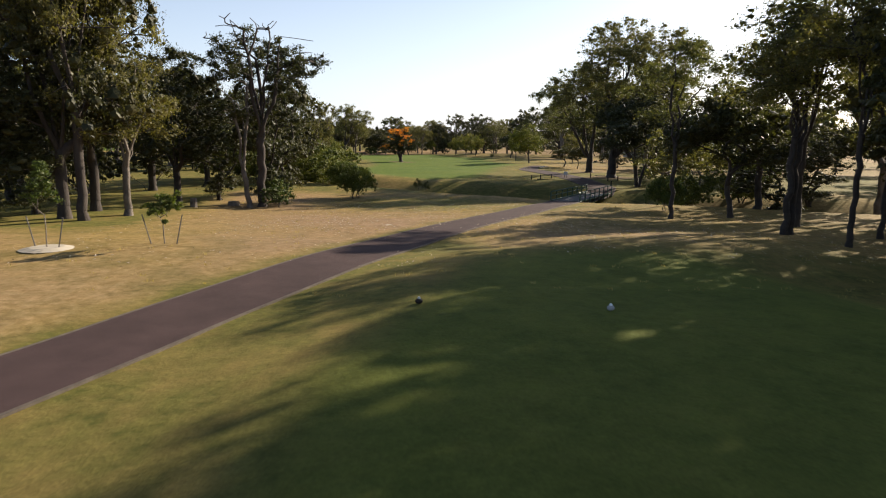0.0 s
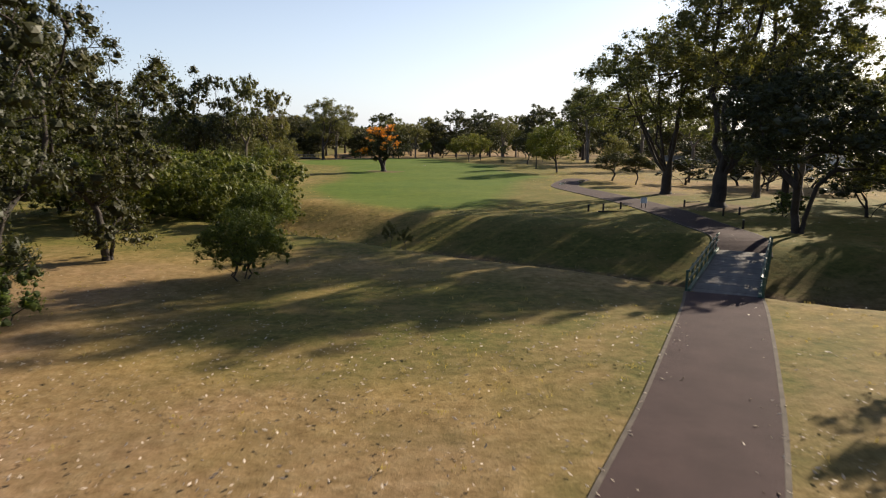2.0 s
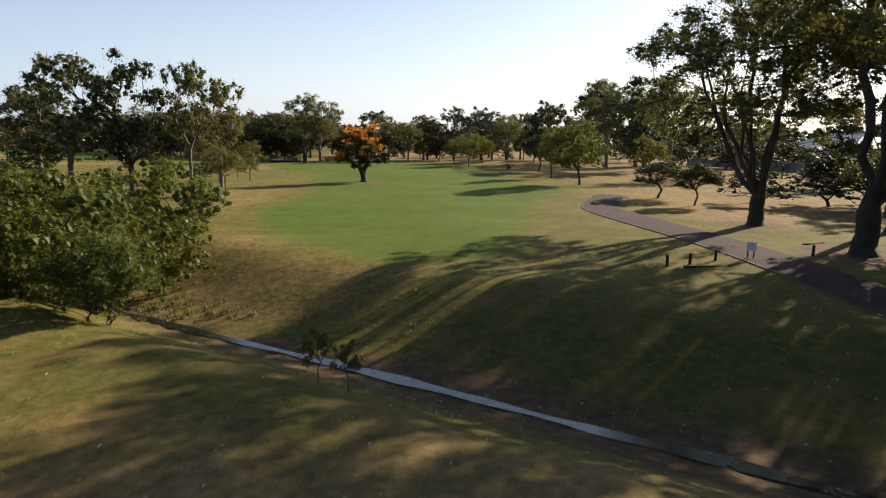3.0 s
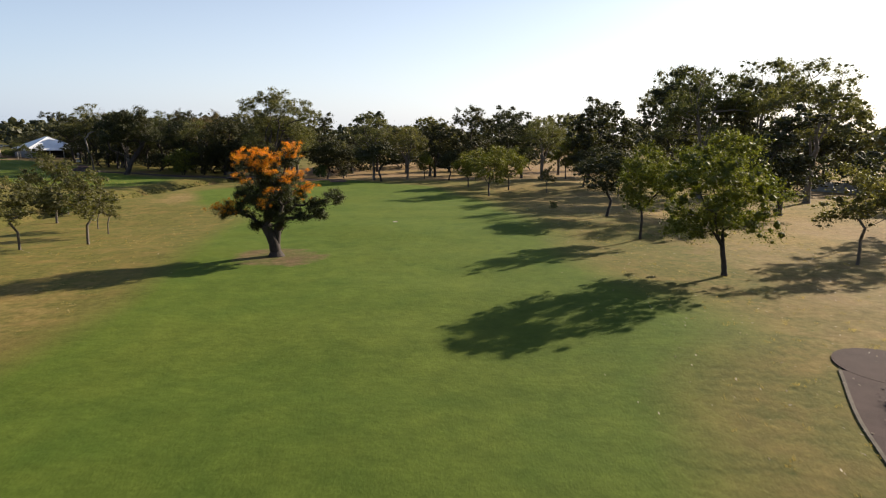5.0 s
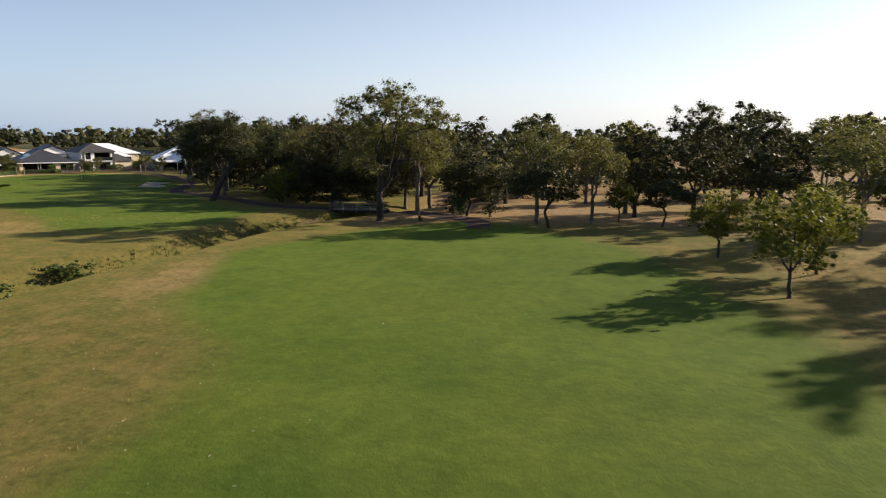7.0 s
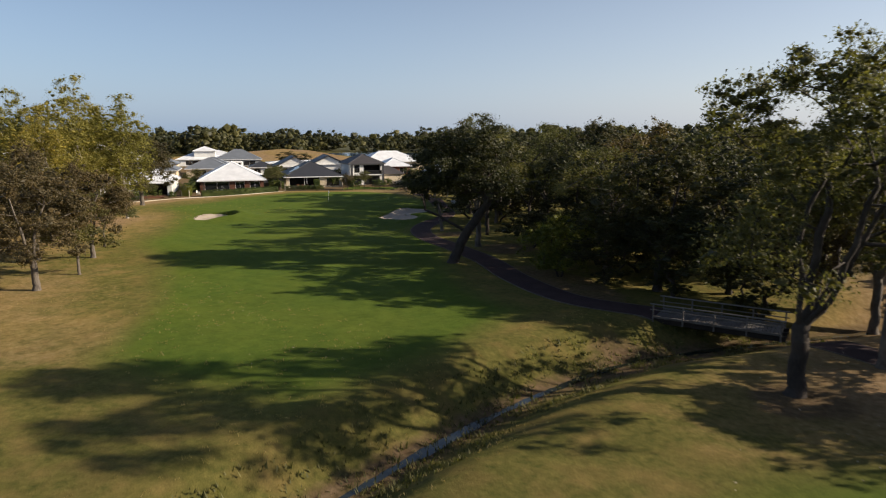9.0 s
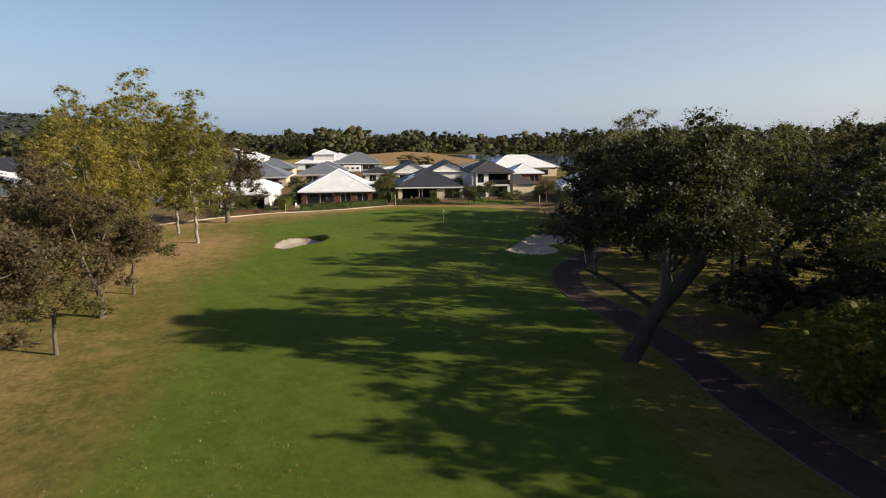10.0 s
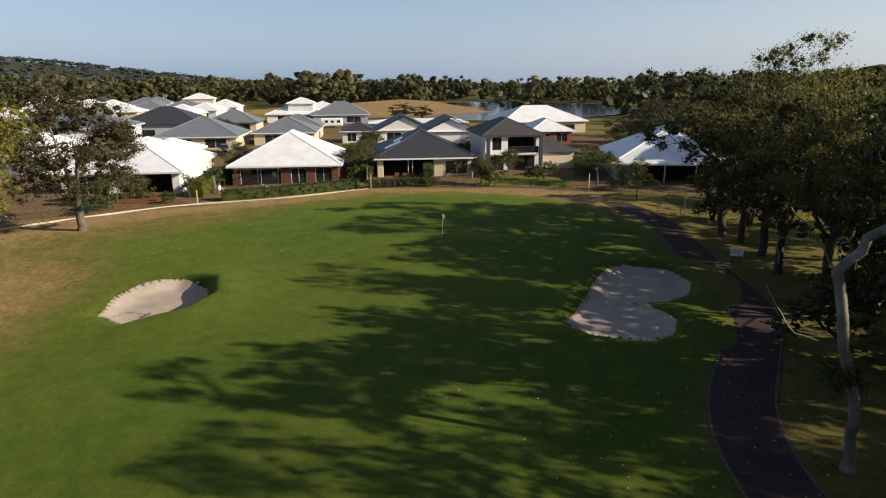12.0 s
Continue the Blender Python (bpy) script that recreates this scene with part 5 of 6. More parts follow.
def far_woods():
    """Distant tree crowns, far too many to count."""
    rng = np.random.default_rng(5)
    spots = []
    while len(spots) < 700:
        a, d = (rng.uniform(.6, 3.3) if rng.uniform() < .85 else rng.uniform(3.3, 6.9)), 90 + 640 * rng.uniform() ** 1.1
        x, y = -40 + d * math.cos(a), 160 + d * math.sin(a)
        if -70 < x < 52 and -40 < y < 262 or -150 < x < -60 and 140 < y < 262 or y < -60:
            continue
        if bool(inside(np.array(x), np.array(y), [(-400, 180), (-400, 290), (-225, 302), (-150, 330), (-90, 262), (-110, 150)])):
            continue
        dl, _ = near_line(np.array(x), np.array(y), LAKE_RING + LAKE_RING[:1])
        if bool(inside(np.array(x), np.array(y), LAKE_RING)) or dl < 10 or math.hypot(x + 262, y - 318) < 46:
            continue
        spots.append((x, y, d))
    while len(spots) < 1300:
        a, d = radians(rng.uniform(98, 180)), rng.uniform(200, 420)
        x, y = -65 + d * math.cos(a), 193 + d * math.sin(a)
        dl, _ = near_line(np.array(x), np.array(y), LAKE_RING + LAKE_RING[:1])
        if bool(inside(np.array(x), np.array(y), LAKE_RING)) or dl < 9 or math.hypot(x + 262, y - 318) < 44 or y < 296 - .12 * (x + 225) and x > -400:
            continue
        spots.append((x, y, d))
    for species, (leaf, label) in enumerate(((LEAF_GUM, "belt of distant olive-green woods round the course"), (LEAF_DARK, "distant dark woods on the plain and the low hill"))):
        vs, fs, n0 = [], [], 0
        for x, y, d in spots[species::2]:
            bearing = math.degrees(math.atan2(y - 193, x + 65))
            h = (7 + 8 * rng.beta(1.6, 2.2)) if d < 260 else 9 + 9 * rng.beta(1.5, 2.2)
            if 121 < bearing < 140 and y > 300:
                h = rng.uniform(8, 14.5)
            r = h * rng.uniform(.5, .85)
            base = np.array([x * K, y * K, ground_at(x * K, y * K) * (d < 300)])
            up = rng.uniform(.1, .95, 18)
            a, out = rng.uniform(0, 6.28, 18), rng.uniform(.2, 1, 18) * np.sin(np.pi * (.22 + .66 * up))
            c = base + np.column_stack([np.cos(a) * out * r, np.sin(a) * out * r, up * h * .9]) * K
            v, f = leaves_mesh(rng, c, h * K * .17, 12, .45 if d < 330 else .7, .7, .2, .85, .42, 1)
            vs.append(v)
            fs.append(f + n0)
            n0 += len(v)
        tagged(new("far_woods", mesh_of("far_woods", np.vstack(vs), np.vstack(fs), leaf)), label, "woods", kind="stuff")

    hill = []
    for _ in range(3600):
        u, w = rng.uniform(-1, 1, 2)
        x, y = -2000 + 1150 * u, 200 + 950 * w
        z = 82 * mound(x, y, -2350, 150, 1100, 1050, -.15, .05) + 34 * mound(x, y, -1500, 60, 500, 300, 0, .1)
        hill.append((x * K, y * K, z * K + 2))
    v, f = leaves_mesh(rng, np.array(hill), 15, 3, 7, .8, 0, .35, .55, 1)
    tagged(new("hill_woods", mesh_of("hill_woods", v, f, LEAF_HILL)), "bush covering the distant low hill, its green greyed for haze", "woods", kind="stuff")


far_woods()


# ---- houses ----
def house(front_left, turn, wide, deep, eave, pitch, roof, wall, fascia=FASCIA_WHITE, style="hip", label="", over=.55, openings=(), storeys=1, alcove=None, base=None):
    """A house with its front eave corner at a place of the plan, facing the course. Openings are (left, right, sill, head) on the front wall in metres.
    wide and deep are those of the roof, in metres."""
    x, y = front_left[0] * K, front_left[1] * K
    g = (ground_at(x, y) if math.hypot(x + 50, y - 187) < 260 else 0.1) if base is None else base
    top = thing("house", x, y, g, turn, label=label, category="house")
    # x runs along the front to the right, y back from it
    w0, w1, d0, d1 = over, wide - over, over, deep - over
    t = .24
    cuts = sorted(list(openings) + ([alcove[:4]] if alcove else []))

    def wall_piece(*size):
        part("wall", boxed(*size), wall, top)
    at = w0
    for l, r, s, h in cuts:
        wall_piece(at, l, d0, d0 + t, -.4, eave)
        if s > 0:
            wall_piece(l, r, d0, d0 + t, -.4, s)
        if h < eave - .02:
            wall_piece(l, r, d0, d0 + t, h, eave)
        at = r
    wall_piece(at, w1, d0, d0 + t, -.4, eave)
    wall_piece(w0, w0 + t, d0 + t, d1, -.4, eave)
    wall_piece(w1 - t, w1, d0 + t, d1, -.4, eave)
    wall_piece(w0 + t, w1 - t, d1 - t, d1, -.4, eave)
    # near-black slab puts the unlit depth of rooms and verandahs into colour
    part("interior", boxed(w0 + t + .01, w1 - t - .01, d0 + 2.6 if alcove else d0 + .5, d0 + (2.8 if alcove else .7), -.3, eave - .05), UNLIT_BACKING, top, "near-black panel standing for the unlit rooms")
    for l, r, s, h in openings:
        win = part("window", boxed(l, r, d0 + .12, d0 + .15, max(s, .02), h), WINDOW, top, "dark window glass")
        f = bmesh.new()
        for q in (l, (l + r) / 2 - .025, r - .05):
            box(f, q, q + .05, d0 + .06, d0 + .115, max(s, .02), h)
        box(f, l + .05, r - .05, d0 + .06, d0 + .11, h - .05, h)
        part("frame", f, fascia, win)
    # roof: slopes with their own thickness
    rise_ = math.tan(radians(pitch))
    bm = bmesh.new()
    uv = bm.loops.layers.uv.new("UVMap")
    half = min(wide, deep) / 2
    z0, z1 = eave, eave + rise_ * half

    def slope(pts, along):
        vs = [bm.verts.new(p) for p in pts]
        fc = bm.faces.new(vs)
        for lp in fc.loops:
            lp[uv].uv = (lp.vert.co[along], lp.vert.co[1 - along])
    if style == "hip":
        if deep >= wide:
            a, b = (wide / 2, half, z1), (wide / 2, deep - half, z1)
            slope([(0, 0, z0), (wide, 0, z0), a], 0)
            slope([(wide, 0, z0), (wide, deep, z0), b, a], 1)
            slope([(wide, deep, z0), (0, deep, z0), b], 0)
            slope([(0, deep, z0), (0, 0, z0), a, b], 1)
        else:
            a, b = (half, deep / 2, z1), (wide - half, deep / 2, z1)
            slope([(0, 0, z0), (wide, 0, z0), b, a], 0)
            slope([(wide, 0, z0), (wide, deep, z0), b], 1)
            slope([(wide, deep, z0), (0, deep, z0), a, b], 0)
            slope([(0, deep, z0), (0, 0, z0), a], 1)
        ridges = [((0, 0, z0), a), ((wide, 0, z0), a if deep >= wide else b), ((0, deep, z0), b if deep >= wide else a), ((wide, deep, z0), b), (a, b)]
    else:
        z1 = eave + rise_ * wide / 2
        a, b = (wide / 2, 0, z1), (wide / 2, deep, z1)
        slope([(wide, 0, z0), (wide, deep, z0), b, a], 1)
        slope([(0, deep, z0), (0, 0, z0), a, b], 1)
        ridges = [(a, b)]
        for yy in (d0 + .02, d1 - .14):
            gb = bmesh.new()
            gb.faces.new([gb.verts.new(p) for p in ((w0, yy, eave), (w1, yy, eave), (wide / 2, yy, z1 - rise_ * over))])
            gt = bmesh.ops.extrude_face_region(gb, geom=gb.faces[:])
            bmesh.ops.translate(gb, vec=(0, .12, 0), verts=[q for q in gt["geom"] if isinstance(q, bmesh.types.BMVert)])
            part("gable", gb, wall, top)
    ex = bmesh.ops.extrude_face_region(bm, geom=bm.faces[:])
    bmesh.ops.translate(bm, vec=(0, 0, .09), verts=[q for q in ex["geom"] if isinstance(q, bmesh.types.BMVert)])
    rf = part("roof", bm, roof, top)
    rb = bmesh.new()
    for p, q in ridges:
        up = Vector((0, 0, .10))
        rod(rb, Vector(p) + up, Vector(q) + up, .07, .07, 6)
    part("ridge_cap", rb, roof, rf)
    gut = bmesh.new()
    for x0, x1, y0, y1 in ((-.09, wide + .09, -.09, -.005), (-.09, wide + .09, deep + .005, deep + .09), (-.09, -.005, .0, deep), (wide + .005, wide + .09, .0, deep)):
        if style == "hip" or x1 - x0 < 1:
            box(gut, x0, x1, y0, y1, eave - .14, eave + .06)
    part("gutter", gut, fascia, top)
    part("ceiling", boxed(.02, wide - .02, .02, deep - .02, eave - .03, eave - .005), FASCIA_WHITE, top, "eaves lining")
    return top


T60 = 60
HOUSE_A = house((-132.5, 215.5), T60, 15.0, 19.5, 2.55, 27, ROOF_WHITE, BRICK_BROWN, FASCIA_WHITE, label="brown brick house with a white hipped steel roof",
                openings=((1.6, 6.9, 0, 2.25), (8.2, 10.2, 0, 2.2), (11.4, 13.6, 0, 2.2)))
HOUSE_B = house((-127.5, 230.4), T60, 14.5, 18.0, 2.6, 25, ROOF_DARK, RENDER_CREAM, FASCIA_WHITE, label="cream house with a charcoal hipped roof and verandah",
                openings=((10.2, 13.4, .3, 2.2),), alcove=(1.3, 8.6, 0, 2.4))
HOUSE_C = house((-124.0, 243.4), 62, 9.6, 13.0, 5.3, 25, ROOF_TILE, RENDER_WHITE, FASCIA_DARK, label="two-storey white house with a dark tiled roof and balcony",
                openings=((1.6, 3.0, 3.1, 5.0),), alcove=(4.0, 8.4, 2.7, 5.0))
HOUSE_D = house((-109.1, 248.8), 45, 17.0, 21.0, 2.5, 26, ROOF_WHITE, RENDER_GREY, FASCIA_WHITE, label="house with a pale steel roof and a shaded verandah", alcove=(3.0, 15.0, 0, 2.4))
HOUSE_W = house((-137.0, 200.2), T60, 15.0, 20.0, 2.55, 24, ROOF_WHITE, RENDER_WHITE, FASCIA_WHITE, label="white house with a white steel roof and a timber deck", openings=((1.5, 5.5, 0, 2.2),), alcove=(8.0, 13.6, 0, 2.4))

for fl, turn, w, d, ev, pt, rf, wl, fa, st, lab in (
        ((-176.5, 218.2), 60, 17, 16, 2.6, 24, ROOF_GREY, RENDER_CREAM, FASCIA_WHITE, "hip", "cream house with a grey hipped roof and open garage"),
        ((-174.8, 234.0), 60, 14, 14, 2.6, 24, ROOF_GREY, RENDER_CREAM, FASCIA_WHITE, "hip", "cream house with a grey hipped steel roof"),
        ((-187.0, 242.0), 60, 13, 12, 2.6, 25, ROOF_GREY, RENDER_CREAM, FASCIA_WHITE, "hip", "small cream house with a grey roof"),
        ((-211.0, 236.5), 60, 15, 14, 2.6, 25, ROOF_GREY, RENDER_CREAM, FASCIA_DARK, "hip", "house with a stepped grey hipped roof"),
        ((-204.0, 218.0), 60, 20, 17, 3.6, 24, ROOF_DARK, RENDER_GREY, FASCIA_DARK, "hip", "large house with a tall charcoal roof"),
        ((-235.0, 260.5), 60, 20, 14, 2.7, 22, ROOF_WHITE, RENDER_WHITE, FASCIA_WHITE, "hip", "white house with a white roof and an upper storey"),
        ((-233.5, 266.0), 60, 9.5, 9.5, 6.2, 22, ROOF_WHITE, RENDER_WHITE, FASCIA_WHITE, "hip", "white upper storey tower of a house"),
        ((-222.8, 268.1), 60, 19, 16, 2.8, 27, ROOF_GREY, RENDER_GREY, FASCIA_WHITE, "hip", "grey house with a broad grey hipped roof"),
        ((-168.1, 247.6), 60, 8, 10, 2.6, 23, ROOF_DARK, RENDER_WHITE, FASCIA_WHITE, "hip", "white garage with a dark hipped roof"),
        ((-164.6, 252.7), 60, 13, 15, 2.7, 26, ROOF_DARK, RENDER_WHITE, FASCIA_WHITE, "gable", "white house with a dark gabled roof"),
        ((-181.0, 261.0), 62, 26, 11, 3.0, 7, ROOF_WHITE, RENDER_GREY, FASCIA_WHITE, "hip", "long low house with a flat white roof"),
        ((-141.0, 246.5), 60, 10.5, 12, 4.3, 25, ROOF_DARK, RENDER_WHITE, FASCIA_WHITE, "gable", "two-storey white gabled house with a dark roof"),
        ((-166.0, 284.0), 66, 24, 17, 3.0, 24, ROOF_WHITE, RENDER_CREAM, FASCIA_WHITE, "hip", "large cream house with a white roof by the lake"),
        ((-146.4, 273.0), 60, 10, 13, 2.7, 25, ROOF_WHITE, BRICK_RED, FASCIA_WHITE, "hip", "red brick house with a white roof"),
        ((-152.0, 210.0), 60, 9, 12, 2.5, 22, ROOF_WHITE, RENDER_CREAM, FASCIA_WHITE, "hip", "cream garage with a white roof"),
        ((-146.0, 226.0), 60, 8, 9, 2.5, 22, ROOF_WHITE, BRICK_BROWN, FASCIA_WHITE, "hip", "brick outbuilding with a white roof")):
    house(fl, turn, w, d, ev, pt, rf, wl, fa, st, lab, openings=((w * .2, w * .45, .4, 2.2), (w * .6, w * .85, .4, 2.2)))
house((66, 172), -90, 26, 14, 5.0, 24, ROOF_GREY, RENDER_WHITE, FASCIA_WHITE, "hip", "large white house with a blue-grey roof behind the eastern fence", openings=((3, 7, 3.2, 4.6), (10, 14, 3.2, 4.6), (17, 22, 3.2, 4.6)))
house((64.5, 164), -90, 12, 7, 2.7, 22, ROOF_WHITE, RENDER_WHITE, FASCIA_WHITE, "gable", "low white-roofed wing before the eastern house", openings=((2, 5, .4, 2.2), (7, 10, .4, 2.2)))
house_rng = random.Random(8)
for fl in ((-262, 216), (-282, 226), (-256, 238), (-300, 240), (-276, 250), (-322, 232), (-318, 256), (-344, 246), (-298, 264), (-340, 268), (-366, 258), (-372, 236), (-330, 214), (-296, 206), (-258, 196), (-232, 206), (-228, 186), (-204, 196),
           (-180, 200), (-160, 190), (-186, 178), (-212, 168), (-240, 172), (-160, 168), (-150, 150), (-270, 176), (-252, 278)):
    white = house_rng.random() < .68
    house(fl, 60 + house_rng.uniform(-8, 8), house_rng.uniform(13, 20), house_rng.uniform(13, 18), 2.7 + (house_rng.random() < .12) * 2.4, house_rng.uniform(20, 26), ROOF_WHITE if white else house_rng.choice((ROOF_GREY, ROOF_DARK)),
          house_rng.choice((RENDER_WHITE, RENDER_CREAM, RENDER_GREY)), FASCIA_WHITE, "hip", "distant house with a white roof" if white else "distant house with a dark roof", openings=((2, 5, .4, 2.2), (7, 10, .4, 2.2)))
house((-470, 270), 50, 16, 14, 3, 25, ROOF_RED, RENDER_CREAM, FASCIA_WHITE, "hip", "far house with a terracotta roof", openings=((2, 5, .4, 2.2),))
house((-420, 268), 55, 16, 14, 5.6, 25, ROOF_GREY, RENDER_WHITE, FASCIA_WHITE, "hip", "far two-storey white house with a grey roof", openings=((2, 5, .4, 2.2), (8, 11, 3.2, 5)))


# ---- bridges ----
def bridge(a, b, wide, z, label, rail_material):
    """A timber foot bridge between two places of the plan; local x runs along it."""
    ax, ay, bx, by = a[0] * K, a[1] * K, b[0] * K, b[1] * K
    long, turn = math.hypot(bx - ax, by - ay), math.degrees(math.atan2(by - ay, bx - ax))
    top = thing("footbridge", ax, ay, z, turn, label=label, category="bridge")
    w = wide * K / 2
    n = int(long / .24)
    plank = None
    for i in range(n):
        s = (i + .5) * long / n
        if plank is None:
            plank = part("plank", boxed(-.108, .108, -w, w, -.045, 0, bevel=.008), TIMBER, top)
            me = plank.data
            plank.location = (s, 0, .02)
        else:
            q = new("plank", me)
            q.parent, q.location, q.rotation_euler = top, (s, random.uniform(-.02, .02), .02 + random.uniform(-.006, .006)), (0, random.uniform(-.01, .01), 0)
    for y in (-w * .8, 0, w * .8):
        part("beam", boxed(-.3, long + .3, y - .11, y + .11, -.42, -.05), DARK_POST, top)
    for side in (-1, 1):
        part("kerb", boxed(0, long, side * w - .07, side * w + .07, .03, .16, bevel=.015), rail_material, top)
        m = max(3, round(long / 1.9))
        for i in range(m + 1):
            s = i * long / m
            part("post", boxed(s - .05, s + .05, side * (w + .12) - .05, side * (w + .12) + .05, -.35, 1.02, bevel=.012), rail_material, top)
        for h, r in ((1.03, .055), (.62, .04)):
            bm = bmesh.new()
            rod(bm, (-.25, side * (w + .02), h), (long + .25, side * (w + .02), h), r, r, 8)
            part("rail", bm, rail_material, top)
    return top


bridge((10.2, 53.4), (15.2, 62.7), 2.3, -.36, "timber cart bridge with dark green rails over the creek", GREEN_RAIL)
bridge((-31.0, 196.9), (-37.6, 195.8), 2.2, -.42, "grey timber bridge over the creek below dark trees", TIMBER)


# ---- small things on the course ----
def bollard(x, y):
    at = thing("bollard", x * K, y * K, None, random.uniform(0, 90), label="short dark timber bollard beside the path", category="bollard", group="bollards beside the path")
    bm = bmesh.new()
    rod(bm, (0, 0, -.15), (0, 0, .62), .085, .08, 9)
    part("post", bm, DARK_POST, at)
    bm = bmesh.new()
    rod(bm, (0, 0, .62), (0, 0, .66), .08, .05, 9)
    part("cap", bm, TIMBER, at, "worn pale top")


for x, y in ((10.4, 75.6), (11.5, 75.9), (12.9, 76.6), (17.7, 77.4), (18.7, 73.2), (19.9, 73.5), (17.9, 68.6)):
    bollard(x, y)


def low_log(x, y, long, turn):
    at = thing("log_barrier", x * K, y * K, None, turn, label="low dark log lying beside the path", category="log")
    bm = bmesh.new()
    rod(bm, (-long / 2, 0, -.02), (long / 2, 0, -.02), .12, .10, 10)
    part("log", bm, DARK_POST, at)
    for s in (-.35, .35):
        part("stub", boxed(s * long - .07, s * long + .07, -.1, .1, -.1, .1, bevel=.02), DARK_POST, at)


low_log(12.2, 75.4, 3.0, 8)
low_log(19.6, 80.6, 1.8, 20)


def board_sign(x, y, turn, wide, tall, low, label):
    at = thing("notice_board", x * K, y * K, None, turn, label=label, category="sign")
    for s in (-.3, .3):
        part("post", boxed(s * wide - .03, s * wide + .03, -.03, .03, -.3, low + tall * .8, bevel=.006), DARK_POST, at)
    b = part("board", boxed(-wide / 2, wide / 2, -.055, -.032, low, low + tall, bevel=.008), WHITE_PAINT, at, "white painted board")
    for k in range(4):
        part("text_bar", boxed(-wide * .38, wide * (.36 - .1 * (k % 2)), -.060, -.056, low + tall * (.78 - .18 * k), low + tall * (.84 - .18 * k)), RENDER_GREY, b, "line of unreadable writing")


board_sign(-84.7, 230.8, 35, .95, .62, .75, "white notice board on two posts beside the path")
board_sign(14.6, 76.9, -8, .55, .5, .45, "small pale sign standing beside the path")
board_sign(-18.3, 104.6, -20, .5, .4, .35, "small white sign under a young tree")


def tee_marker(x, y, colour, label):
    at = thing("tee_marker", x * K, y * K, None, 20, label=label, category="tee marker", group="tee markers")
    bm = bmesh.new()
    bmesh.ops.create_icosphere(bm, subdivisions=2, radius=.1, matrix=Matrix.Translation((0, 0, .09)) @ Matrix.Diagonal((1.15, 1, .85, 1)))
    part("body", bm, colour, at)
    bm = bmesh.new()
    rod(bm, (0, 0, .14), (0, 0, .21), .05, .035, 8)
    part("top", bm, WHITE_PAINT, at, "white knob")


tee_marker(-.5, 14.2, DARK_POST, "dark round tee marker with a white top on the grass")
tee_marker(3.8, 14.0, CONCRETE, "pale round tee marker on the shaded grass")


def flagstick(x, y):
    at = thing("flagstick", x * K, y * K, None, 40, label="thin golf flagstick with a limp white flag on the green", category="golf flag")
    bm = bmesh.new()
    rod(bm, (0, 0, -.1), (0, 0, 2.15), .012, .009, 8)
    part("pole", bm, WHITE_PAINT, at)
    bm = bmesh.new()
    top = [(0.012, 0, 2.12), (.16, .03, 2.02), (.24, -.02, 1.86), (.13, .04, 1.7), (.012, 0, 1.66)]
    front = [bm.verts.new(p) for p in top]
    bm.faces.new(front)
    ex = bmesh.ops.extrude_face_region(bm, geom=bm.faces[:])
    bmesh.ops.translate(bm, vec=(0, .008, 0), verts=[q for q in ex["geom"] if isinstance(q, bmesh.types.BMVert)])
    part("flag", bm, WHITE_PAINT, at, "limp white cloth flag")


flagstick(-99.2, 219)


def staked_sapling(seed, x, y, h, spread, stakes, mulch):
    ob = make_tree("sapling", seed, h=h, r=spread, low=h * .28, fork=h * .42, clumps=26, trunk=.03, per=55, size=.12, radius=.26, bark=BARK_GREY, leaf=LEAF_BUSH, flare=.2, tip=.006)
    ob.matrix_basis = pose(x * K, y * K, ground_at(x * K, y * K))
    tagged(ob, "young sapling tied between leaning timber stakes", "sapling", "staked saplings")
    for a in stakes:
        bm = bmesh.new()
        dx, dy = math.cos(radians(a)), math.sin(radians(a))
        rod(bm, (dx * .55, dy * .55, -.2), (dx * .95, dy * .95, 1.45), .03, .028, 6)
        part("stake", bm, TIMBER, ob, "grey timber stake")
    if mulch:
        bm = bmesh.new()
        bmesh.ops.create_cone(bm, cap_ends=True, segments=18, radius1=1.15, radius2=.7, depth=.1, matrix=Matrix.Translation((0, 0, .03)))
        part("mulch_ring", bm, LIMESTONE, ob, "pale ring of mulch")


staked_sapling(31, -14.4, 23.2, 3.9, .55, (170, 350), True)
staked_sapling(32, -10.5, 24.1, 2.7, .95, (185, 355), False)


def stump(x, y, r, h, label):
    at = thing("tree_stump", x * K, y * K, None, 10, label=label, category="stump")
    bm = bmesh.new()
    rod(bm, (0, 0, -.1), (0, 0, h), r * 1.15, r, 11)
    part("stump", bm, BARK_GREY, at)


stump(-17.2, 44.5, .28, .75, "weathered tree stump in the shade")
stump(-15.4, 47.5, .5, .35, "low cut tree stump in the shade")
stump(27.7, 102.9, .16, 2.2, "bare standing tree stub on the dry grass")
tree("garden_bush", 10.7, 143, .75, .42, label="tiny yellow-green shrub on the dry grass")
tree("garden_bush", -23.2, 186.5, .8, .3, label="tiny yellow-green shrub beside the fairway")


def valve_lid(x, y, turn):
    at = thing("valve_lid", x * K, y * K, None, turn, label="pale square irrigation lid set in the grass", category="lid")
    part("lid", boxed(-.2, .2, -.15, .15, -.05, .075, bevel=.01), LIMESTONE, at)


valve_lid(-2.75, 33.1, 15)
valve_lid(-2.4, 134.0, 30)


